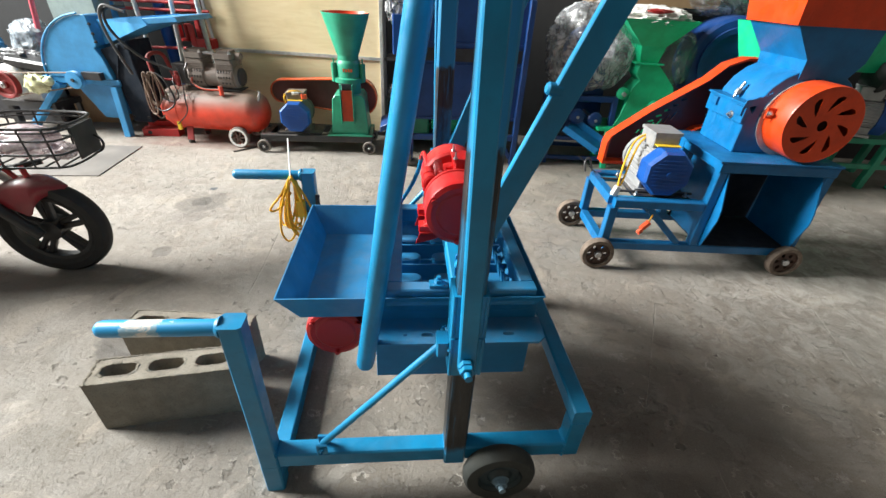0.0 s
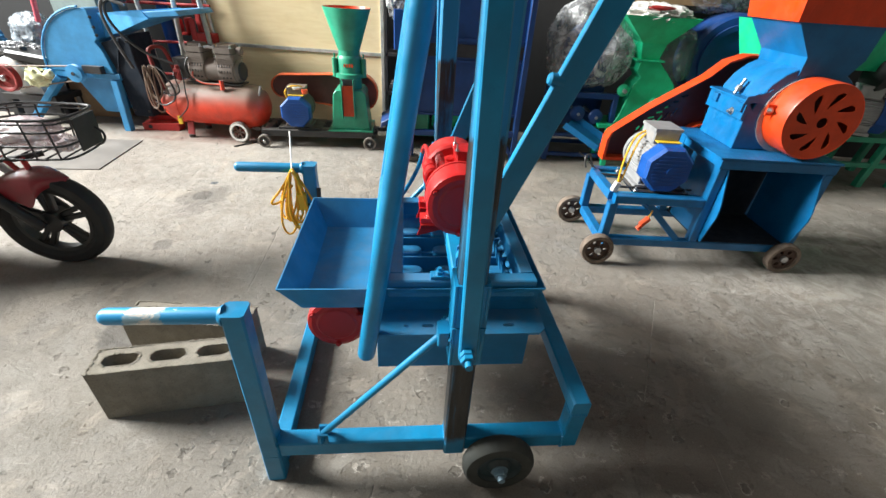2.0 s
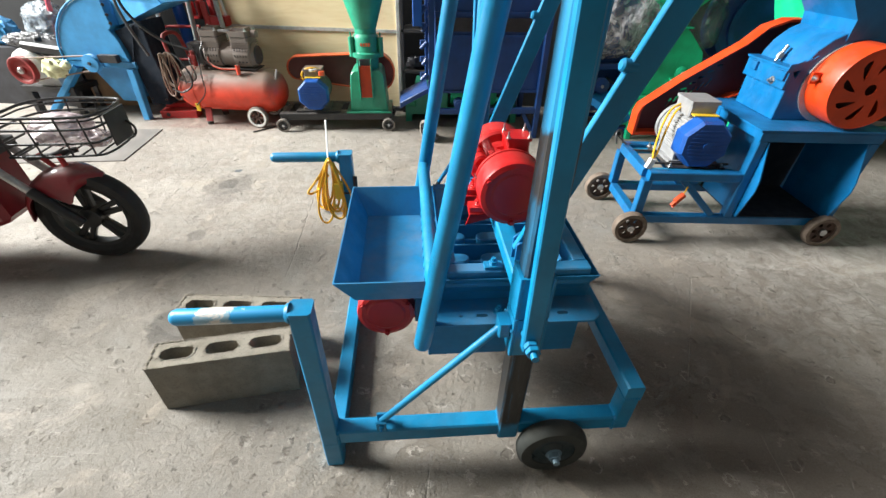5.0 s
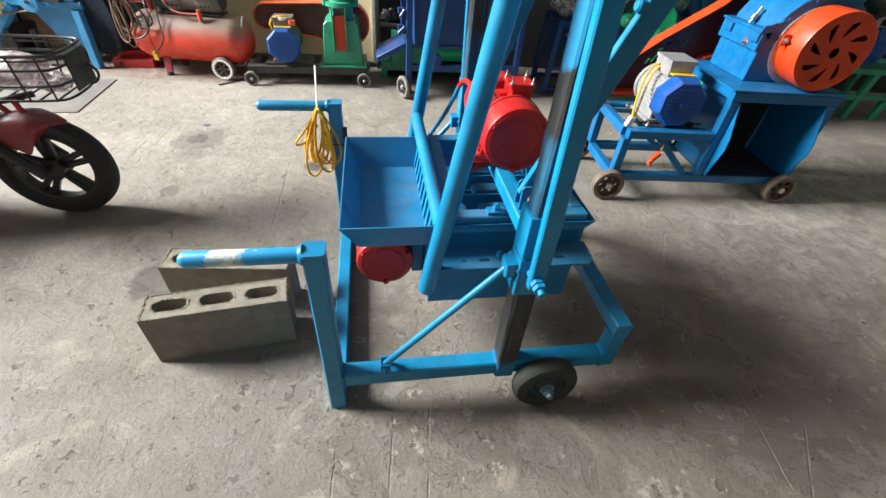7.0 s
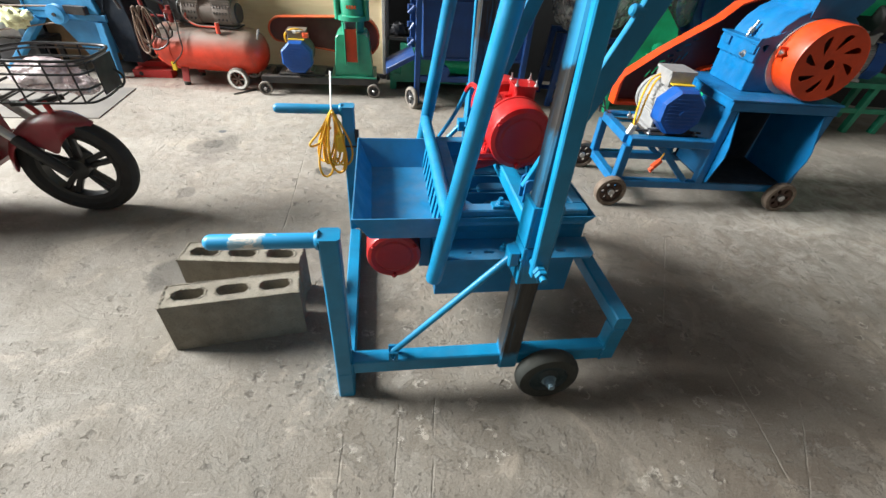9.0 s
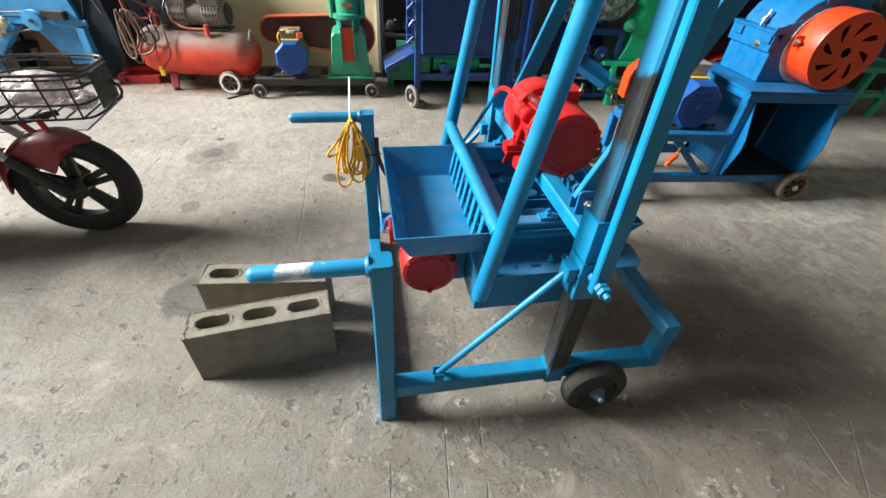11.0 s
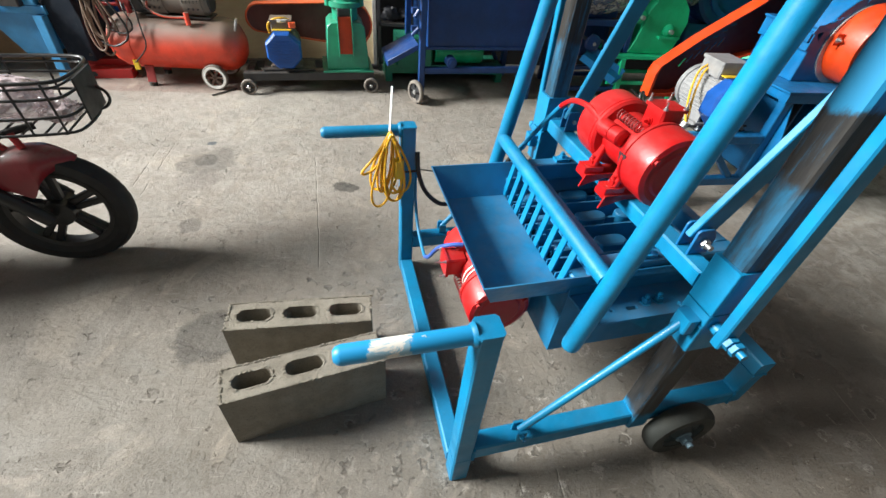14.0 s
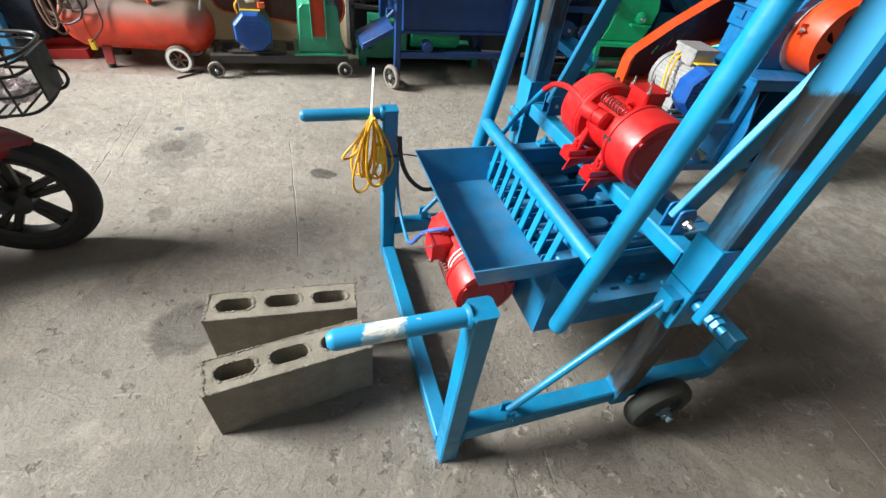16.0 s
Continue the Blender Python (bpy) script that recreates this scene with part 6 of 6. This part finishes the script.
# basket, set a little off the wheel's plane
bx0, bx1, bw, bz0, bz1, by = -0.18, 0.165, 0.130, 0.478, 0.632, 0.105
basket = part("basket_rim", G().pipe([(bx0, by - bw, bz1), (bx1 - 0.03, by - bw, bz1), (bx1 + 0.020, by - bw + 0.04, bz1), (bx1 + 0.020, by + bw - 0.04, bz1), (bx1 - 0.03, by + bw, bz1), (bx0, by + bw, bz1), (bx0, by - bw, bz1)], 0.0055, 8, 2), BLACKWIRE, bike, "black wire basket")
for z, f in ((0.616, 0.99), (0.585, 0.975), (0.530, 0.95), (bz0, 0.91)):
    part("wire_hoop", G().pipe([(bx0, by - bw * f, z), (bx1 - 0.03, by - bw * f, z), (bx1 + 0.008, by - bw * f + 0.04, z), (bx1 + 0.008, by + bw * f - 0.04, z), (bx1 - 0.03, by + bw * f, z), (bx0, by + bw * f, z), (bx0, by - bw * f, z)], 0.0046 if z < 0.60 else 0.0036, 8, 2), BLACKWIRE, basket)
for x in (bx0 + 0.01, bx0 + 0.12, bx0 + 0.23, bx1 - 0.03):
    for s in (-1, 1):
        part("wire_upright", G().pipe([(x, by + s * bw, bz1), (x, by + s * bw * 0.91, bz0)], 0.0035, 6), BLACKWIRE, basket)
for k in range(6):
    x = bx0 + 0.02 + 0.058 * k
    part("wire_floor", G().pipe([(x, by - bw * 0.9, bz0), (x, by + bw * 0.9, bz0)], 0.0035, 6), BLACKWIRE, basket)
part("front_plate", G().box(bx1 + 0.014, bx1 + 0.020, by - 0.055, by + 0.085, bz0 + 0.015, bz1 - 0.012, 0.001), BLACKPLASTIC, basket)
part("bumper_loop", G().pipe([(bx1 - 0.02, by + 0.06, bz0 + 0.005), (bx1 + 0.02, by + 0.06, bz0 + 0.005), (bx1 + 0.045, by + 0.06, bz0 + 0.03), (bx1 + 0.045, by + 0.06, bz0 + 0.06), (bx1 + 0.02, by + 0.06, bz0 + 0.08)], 0.005, 8, 2), BLACKWIRE, basket)
part("basket_stay", G().pipe([(0.02, by * 0.6, bz0), (-0.06, 0.02, bz0 - 0.01), (-0.13, 0, 0.47)], 0.012, 8), BLACKWIRE, bike)
part("basket_mount", G().pipe([(-0.10, by - 0.09, bz0), (-0.05, 0.0, 0.43)], 0.010, 8).pipe([(-0.02, by - 0.10, bz0), (0.0, -0.01, 0.437)], 0.010, 8), RUSTRED, bike)
g = crumple(crumple(G(), (-0.03, by, 0.545), 0.088, (1.25, 1.05, 0.72), 34, 0.10, 1.1, 0.484), (0.10, by - 0.03, 0.520), 0.042, (1.3, 1.1, 0.8), 16, 0.25, 2.4, 0.484)
single("plastic_bag", g, CLEARBAG, BM, "crumpled pinkish plastic bag lying in the basket", "bag")

# ---- rear wall: plywood panel and junk ----
g = G().box(-2.02, -0.585, 3.74, 3.76, 0.03, 1.62, 0.002)
ply = tagged(new("plywood_panel", mesh_of(g, "plywood_panel", PLY)), "pale plywood partition panel with metal edge strips", "panel", kind="")
st = G().box(-1.96, -0.60, 3.728, 3.739, 0.604, 0.628, 0.002)
part("metal_strip", st, GALV, ply, "grey metal joint strip")
part("metal_strip", G().box(-0.610, -0.583, 3.722, 3.739, 0.03, 1.62, 0.002), GALV, ply)
part("metal_strip", G().rect((-1.965, 3.732, 0.55), (-2.06, 3.732, 1.6), 0.022, 0.012, (0, 1, 0)), GALV, ply)
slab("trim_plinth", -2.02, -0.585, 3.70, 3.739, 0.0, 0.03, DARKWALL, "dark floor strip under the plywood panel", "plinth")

# pipe rack with red rails and leaning pipes
rack = thing("pipe_rack", spot(-2.25, 3.70), "red steel rack holding pipes beside the plywood", "rack")
for z, x0, x1 in ((0.872, -0.62, 0.30), (0.925, -0.62, 0.24), (0.600, -0.25, 0.05), (0.35, -0.45, 0.17)):
    part("rail", G().cyl((x0, 0, z), (x1, 0, z + 0.010), 0.011, n=12), RUSTRED, rack)
for x in (-0.55, 0.17):
    part("upright", G().rect((x, 0.03, 0.0), (x, 0.03, 1.4), 0.035, 0.035, (0, 1, 0)), RUSTRED, rack)
part("bracket_box", G().box(0.130, 0.300, -0.05, 0.05, 0.622, 0.690, 0.005).box(0.130, 0.175, -0.055, -0.04, 0.622, 0.79, 0.004), RUSTRED, rack)
part("bracket_box", G().box(0.005, 0.105, -0.04, 0.05, 0.668, 0.685, 0.004).box(0.005, 0.020, -0.04, 0.05, 0.668, 0.775, 0.004).box(0.085, 0.105, -0.04, 0.05, 0.668, 0.79, 0.004), RUSTRED, rack)
for x0, x1, r in ((-0.165, -0.297, 0.017), (0.015, 0.074, 0.018), (0.325, 0.215, 0.018)):
    single("steel_pipe", G().cyl((x0, -0.09, 0.0), (x1, -0.04, 1.5), r, n=18), GALV, spot(-2.25, 3.70), "galvanised steel pipe leaning on the rack", "pipe", "leaning pipes")
single("blue_pipe", G().cyl((-0.13, 0.12, 0.0), (-0.23, 0.16, 1.5), 0.045, n=22), FANBLUE, spot(-2.25, 3.70), "thick blue plastic pipe standing behind the rack", "pipe")
single("blue_pipe", G().cyl((-0.46, 0.0, 0.55), (-0.61, 0.02, 1.5), 0.040, n=22).cyl((-0.46, 0.0, 0.0), (-0.46, 0.0, 0.55), 0.040, n=22), CUTTER, spot(-2.25, 3.70), "thick light blue pipe standing behind the cutter", "pipe")
single("pink_pole", G().cyl((-0.12, -0.04, 0.0), (0.22, -0.10, 1.5), 0.018, n=14), PINK, spot(-3.36, 3.66), "pink painted pole leaning on the rear wall", "pole")
jack = thing("red_stand", spot(-2.36, 3.33, 8), "dark red welded steel stand on the floor", "stand")
part("channel", G().box(-0.12, 0.16, -0.05, 0.05, 0.0, 0.055, 0.004).box(-0.12, 0.12, 0.06, 0.14, 0.0, 0.09, 0.004), RUSTRED, jack)
part("bolt_hole", G().cyl((-0.06, -0.0515, 0.028), (-0.06, -0.049, 0.028), 0.016, n=14), DARKSTUFF, jack)

# crates and bags behind the cutter
g = crumple(G(), (0, 0, 0.15), 0.155, (1.2, 0.8, 0.98), 44, 0.10, 1.5, 0.0)
single("wrapped_sack", g, film("bluish_packing_film", (0.40, 0.47, 0.53), 0.45, 0.70, 0.40), spot(-3.43, 3.64, 0, 0.452), "goods wrapped in bluish grey plastic film", "bundle")
single("cardboard_box", G().box(-0.2, 0.2, -0.18, 0.18, 0.0, 0.42, 0.006), CARTON, spot(-3.02, 3.70, 8), "brown cardboard box against the rear wall", "box")
single("machine_body", G().box(-0.22, 0.22, -0.15, 0.15, 0.0, 0.75, 0.03), plain("faded_grey_green", (0.22, 0.27, 0.25), 0.55), spot(-2.95, 3.72, -3, 0.42), "grey-green machine cabinet standing on a box", "cabinet")
single("dark_crate", G().box(-0.9, 0.26, -0.16, 0.18, 0.0, 0.45, 0.01), DARKSTUFF, spot(-3.50, 3.60, 0), "dark crate against the rear wall", "crate")
single("black_bundle", crumple(G(), (0, 0, 0.05), 0.075, (3.2, 0.8, 0.72), 40, 0.2, 2.4, 0.0), film("black_packing_film", (0.09, 0.09, 0.10), 0.5, 0.8, 0.34), spot(-3.47, 3.475, 0, 0.452), "loose bundle wrapped in black plastic film", "bundle")
single("blue_cover", crumple(G(), (0, 0, 0.10), 0.13, (1.1, 0.6, 0.8), 22, 0.18, 2.4, 0.0), CUTTER, spot(-3.80, 3.56, 0, 0.452), "crumpled light blue cover on the crate", "cover")

# steel plate let into the floor
g = G().prism([(-2.210, 2.454), (-2.311, 3.017), (-3.97, 2.80), (-3.87, 2.16)], XY, 0.0, 0.006)
single("floor_plate", g, PLATE, Matrix.Identity(4), "thin worn steel plate lying on the floor", "plate", kind="structure")
single("thin_rod", G().cyl((-1.616, 3.044, 0.006), (-1.50, 3.18, 0.006), 0.005, n=8), BLACKWIRE, Matrix.Identity(4), "thin dark rod lying on the floor", "rod")

# ---- navy mixer with a large hopper box ----
NM = spot(-0.293, 3.095, 9.0)
nav = thing("feed_mixer", NM, "navy blue steel mixer with a tall boxed hopper", "machine")
part("hopper_box", G().prism([(0.06, 0.335), (0.80, 0.345), (0.82, 1.11), (0.03, 1.11)], XZ, 0.02, 0.52), NAVY, nav, bevel=0.004)
for z in (0.335, 0.690, 0.825):
    part("seam", G().box(0.045, 0.815, 0.008, 0.0195, z - 0.006, z + 0.010, 0.002), NAVY, nav)
part("dark_slot", G().box(0.055, 0.805, 0.014, 0.0195, 0.72, 0.80, 0.001), DARKSTUFF, nav)
for x in (0.02, 0.80):
    for y in (0.0, 0.50):
        part("leg", G().rect((x, y, 0.0 if x > 0.1 else 0.03), (x, y, 1.10), 0.040, 0.040, (0, 1, 0)), NAVY, nav)
for y in (0.0, 0.50):
    part("rail", G().rect((0.041, y, 0.205), (0.779, y, 0.205), 0.036, 0.040), NAVY, nav)
    part("gusset", G().rect((0.70, y, 0.18), (0.78, y, 0.05), 0.02, 0.03), NAVY, nav)
part("shaft_boss", G().cyl((0.22, -0.02, 0.255), (0.22, 0.05, 0.255), 0.035, n=20, rim=0.003).cyl((0.22, -0.03, 0.255), (0.22, 0.02, 0.255), 0.018, n=12), NAVY, nav)
part("side_hopper", G().prism([(-0.20, 0.26), (0.0, 0.36), (0.0, 0.325), (-0.20, 0.22)], XZ, 0.02, 0.30), NAVY, nav, "dark sloping side chute", bevel=0.003)
part("control_bracket", G().box(-0.100, -0.040, -0.03, 0.01, 0.755, 0.985, 0.004), FANBLUE, nav)
for k in range(5):
    hw = G().cyl((-0.05 + 0.012 * (k % 2), -0.01, 0.42 + 0.10 * k), (-0.01, -0.01, 0.46 + 0.10 * k), 0.012, n=10)
    hw.box(-0.055, -0.015, -0.01, 0.02, 0.44 + 0.10 * k, 0.47 + 0.10 * k, 0.004)
    part("hinge", hw, NAVY, nav)
spoked_wheel(nav, (-0.02, -0.03, 0.075), (1, 0.5, 0), 0.075, 0.026, CASTERRUB, BLACKPAINT, 4, "caster_wheel")
part("foot_pad", G().cyl((0.02, 0.0, 0.0), (0.02, 0.0, 0.03), 0.06, n=20, rim=0.004), CASTERRUB, nav)
# green machine seen below and beside it
gm2 = thing("green_mill", spot(-0.42, 3.52, 5), "green painted mill half hidden behind the navy mixer", "machine")
part("body", G().box(-0.02, 0.24, -0.08, 0.2, 0.12, 0.30, 0.01), MILLGREEN, gm2)
part("base", G().box(-0.10, 0.80, -0.06, 0.22, 0.06, 0.12, 0.006), MILLGREEN, gm2)
part("motor_body", G().cyl((0.26, -0.02, 0.22), (0.62, -0.02, 0.22), 0.085, n=22, rim=0.008), GREEN, gm2)
for x in (-0.10, 0.75):
    part("frame_foot", G().box(x, x + 0.05, -0.06, 0.22, 0.0, 0.06, 0.003), MILLGREEN, gm2)
# dark stack in the gap
gap = thing("shelf_unit", spot(-0.47, 3.80, 0), "dark metal shelf holding scrap parts", "shelf")
for z in (0.05, 0.32, 0.62):
    part("shelf_board", G().box(-0.10, 0.16, -0.12, 0.15, z, z + 0.02, 0.002), BLACKPAINT, gap)
for x in (-0.09, 0.15):
    part("upright", G().box(x - 0.012, x + 0.012, -0.12, -0.096, 0.0, 1.3, 0.002), BLACKPAINT, gap)
single("scrap_part", G().ball((0, 0, 0.05), 0.06, 9, (1.2, 0.8, 0.8), 0.4).ball((0.09, 0.02, 0.04), 0.045, 8, (1, 1, 0.9), 0.4), DARKSTUFF, spot(-0.48, 3.76, 0, 0.34), "dark greasy metal parts on the shelf", "scrap")
single("scrap_part", G().ball((0, 0, 0.05), 0.06, 9, (1.1, 0.8, 0.7), 0.4).ball((0.08, 0.0, 0.03), 0.04, 8, (1, 1, 0.8), 0.4), GALV, spot(-0.47, 3.74, 0, 0.07), "grey metal parts on the lowest shelf", "scrap")
single("foil_bundle", crumple(G(), (0, 0, 0), 0.12, (0.7, 0.6, 1.1), 24, 0.22, 2.6), FILM, spot(-0.47, 3.70, 0, 1.02), "crumpled silver foil hanging above the shelf", "foil")

# ---- film-wrapped machine on a navy frame ----
WM = spot(0.79, 3.34, 4.0)
wrp = thing("wrapped_machine", WM, "machine wrapped in silver film on a navy frame", "machine")
for x in (0.0, 0.42):
    for y in (0.0, 0.34):
        part("leg", G().rect((x + (-0.03 if x == 0 else 0.03), y, 0.0), (x, y, 0.52), 0.04, 0.04, (0, 1, 0)), NAVY, wrp)
for y in (0.0, 0.34):
    part("rail", G().rect((0.02, y, 0.50), (0.40, y, 0.50), 0.04, 0.04), NAVY, wrp)
    part("rail", G().rect((-0.01, y, 0.20), (0.43, y, 0.20), 0.03, 0.03), NAVY, wrp)
    part("low_rail", G().rect((-0.01, y, 0.045), (0.44, y, 0.045), 0.03, 0.03), NAVY, wrp)
part("back_plate", G().box(0.02, 0.40, 0.28, 0.30, 0.22, 0.48, 0.002), NAVY, wrp)
for x, z in ((0.16, 0.37), (0.30, 0.35)):
    part("pulley", G().lathe((x, -0.03, z), (0, 1, 0), [(0.012, -0.01), (0.05, 0.0), (0.055, 0.006), (0.042, 0.016), (0.055, 0.028), (0.02, 0.034)], 24), NAVY, wrp)
    part("shaft", G().cyl((x, -0.05, z), (x, 0.28, z), 0.011, n=10), ZINC, wrp)
part("chute_floor", G().faces([(0.05, -0.12, 0.29), (0.30, -0.20, 0.15), (0.42, -0.10, 0.17), (0.14, 0.0, 0.32), (0.05, -0.12, 0.283), (0.30, -0.20, 0.143), (0.42, -0.10, 0.163), (0.14, 0.0, 0.313)], [(0, 1, 2, 3), (7, 6, 5, 4), (0, 4, 5, 1), (1, 5, 6, 2), (2, 6, 7, 3), (3, 7, 4, 0)]), COBALT, wrp)
part("chute_side", G().rect((0.05, -0.12, 0.305), (0.30, -0.20, 0.170), 0.004, 0.045), COBALT, wrp)
part("chute_side", G().rect((0.42, -0.10, 0.195), (0.14, 0.0, 0.345), 0.004, 0.045), COBALT, wrp)
core = G().lathe((0.19, 0.02, 0.80), (0, 1, 0), [(0.05, 0.0), (0.155, 0.01), (0.165, 0.03), (0.165, 0.20), (0.05, 0.22)], 30)
core.box(0.06, 0.33, 0.06, 0.24, 0.522, 0.70, 0.006)
part("wrapped_drum", core, NAVY, wrp)
part("film_wrap", crumple(G(), (0.19, 0.14, 0.81), 0.29, (1.08, 0.80, 1.08), 52, 0.10, 1.15, 0.535), film("bright_packing_film", (0.82, 0.83, 0.84), 0.30, 0.50), wrp, "crinkled silver plastic film", 0.0, 18)

# ---- green crushers ----


def crusher(m, label, steep=False):
    c = thing("green_crusher", m, label, "machine", "green crushers")
    h = G()
    rings = []
    funnel = ((0.765, 0.085, 0.390, 0.00, 0.25), (0.90, 0.045, 0.43, -0.04, 0.29), (1.065, -0.005, 0.480, -0.09, 0.33)) if steep else ((0.765, 0.175, 0.300, 0.05, 0.20), (0.87, 0.145, 0.315, 0.03, 0.22), (1.035, -0.055, 0.445, -0.09, 0.33))
    for z, x0, x1, y0, y1 in funnel:
        rings.append([(x0, y0, z), (x1, y0, z), (x1, y1, z), (x0, y1, z)])
    h.loft(rings, False)
    h.loft(list(reversed([[(x + (0.004 if i in (0, 3) else -0.004), y + (0.004 if i in (0, 1) else -0.004), z) for i, (x, y, z) in enumerate(r)] for r in rings])), False)
    part("hopper", h, GREEN, c, sharp=20)
    part("flange", G().box(0.135, 0.335, 0.02, 0.23, 0.755, 0.764, 0.002), GREEN, c)
    prof = [(0.175, 0.754), (0.165, 0.690), (0.205, 0.645), (0.165, 0.590), (0.155, 0.520), (0.130, 0.400), (0.095, 0.315), (0.430, 0.315), (0.470, 0.440), (0.485, 0.530), (0.460, 0.610), (0.380, 0.690), (0.310, 0.754)]
    part("casing", G().prism(prof, XZ, 0.04, 0.21), GREEN, c, bevel=0.004)
    for x, z in ((0.35, 0.475), (0.10, 0.555)):
        b = part("bearing", G().lathe((x, 0.038, z), (0, -1, 0), [(0.042, 0.0), (0.042, 0.016), (0.026, 0.028), (0.014, 0.030)], 22), GREEN, c)
        part("shaft_end", G().cyl((x, 0.01, z), (x, -0.02, z), 0.014, n=12), ZINC, b)
    part("bracket", G().box(0.28, 0.44, 0.0, 0.038, 0.425, 0.440, 0.002), GREEN, c)
    part("table", G().box(-0.03, 0.56, -0.02, 0.28, 0.290, 0.312, 0.003), GREEN, c)
    for x0, x1 in ((0.05, 0.08), (0.50, 0.54)):
        for y in (-0.01, 0.26):
            part("leg", G().rect((x0, y, 0.289), (x1, y, 0.0), 0.040, 0.040, (0, 1, 0)), GREEN, c)
    for y in (-0.01, 0.26):
        part("stretcher", G().rect((-0.02, y, 0.12), (0.55, y, 0.12), 0.025, 0.025), GREEN, c)
    return c


crusher(spot(1.14, 3.30, 3.0), "bright green crusher with an open hopper and sack on top")
crusher(spot(1.90, 2.90, 20.0), "bright green crusher standing behind the blue shredder", True)
g = crumple(G(), (0.20, 0.11, 1.04), 0.19, (1.22, 0.95, 0.34), 34, 0.22, 2.6)
single("cloth_sack", g, PLUGWHITE, spot(1.14, 3.30, 3.0), "crumpled white sack with red print on the green hopper", "sack")
single("sack_print", crumple(G(), (0.17, -0.055, 1.082), 0.045, (1.8, 0.5, 0.30), 12, 0.2), RUSTRED, spot(1.14, 3.30, 3.0), "faded red print on the white sack", "print")
# clear bag beside the casing
single("clear_bag", crumple(G(), (0.44, 0.12, 0.78), 0.17, (1.0, 0.7, 1.15), 40, 0.12, 1.2), film("smoky_film", (0.55, 0.57, 0.56), 0.25, 0.38), spot(1.14, 3.36, 3.0), "loose clear plastic bag hanging beside the green crusher", "bag")

# navy drum machine between the crushers
dm = thing("drum_mill", spot(1.98, 3.56, 0), "navy blue round drum mill behind the crushers", "machine")
part("drum", G().lathe((0, -0.10, 0.78), (0, 1, 0), [(0.10, -0.02), (0.28, 0.0), (0.30, 0.02), (0.30, 0.26), (0.28, 0.28)], 40), NAVY, dm)
part("ring", G().hollow((0, -0.13, 0.78), (0, 1, 0), [(0.20, 0.0), (0.235, 0.0), (0.235, 0.03), (0.20, 0.03)], 40), NAVY, dm)
part("stand", G().box(-0.26, 0.26, -0.06, 0.20, 0.0, 0.50, 0.01), NAVY, dm)
single("wrapped_roll", crumple(G(), (0, 0, 0.0), 0.24, (1.5, 0.7, 0.6), 40, 0.10, 1.2), FILM, spot(1.88, 3.72, 0, 1.20), "film-wrapped bundle lying on the drum mill", "bundle")
single("cardboard_box", G().box(-0.5, 0.4, -0.15, 0.15, 0.0, 0.30, 0.01), CARTON, spot(1.45, 3.78, 0, 1.10), "brown cardboard box stacked high at the rear wall", "box")

# green table with a motor at the right end
TM = spot(2.70, 3.20, 4.0, 0.0, 1.06)
gt = thing("green_table", TM, "green steel machine table with a hopper mill", "machine")
part("table_top", G().box(-0.25, 0.75, 0.0, 0.40, 0.325, 0.360, 0.003), MILLGREEN, gt)
for x in (-0.20, 0.46, 0.70):
    for y in (0.03, 0.37):
        part("leg", G().rect((x, y, 0.324), (x - 0.04, y, 0.0), 0.045, 0.045, (0, 1, 0)), MILLGREEN, gt)
part("stretcher", G().rect((-0.19, 0.03, 0.16), (0.66, 0.03, 0.16), 0.03, 0.035), MILLGREEN, gt)
part("side_box", G().box(-0.22, -0.02, -0.04, 0.25, 0.200, 0.3245, 0.006), MILLGREEN, gt)
part("hopper", G().loft([[(-0.02, 0.10, 0.75), (0.30, 0.10, 0.75), (0.30, 0.35, 0.75), (-0.02, 0.35, 0.75)], [(-0.12, 0.0, 1.12), (0.70, 0.0, 1.12), (0.70, 0.42, 1.12), (-0.12, 0.42, 1.12)]]), GREEN, gt, bevel=0.004)
part("casing", G().box(-0.05, 0.15, 0.28, 0.42, 0.361, 0.75, 0.02), MILLGREEN, gt)
part("drum_cover", G().cyl((0.16, 0.10, 0.72), (0.55, 0.10, 0.72), 0.10, n=24, rim=0.01), BLACKPLASTIC, gt)
motor("electric_motor", TM @ pose(0.20, 0.10, 0.50, 0, 0, 62), "silver finned motor with a blue fan cover on the green table", 1.0, SILVER, FANBLUE)
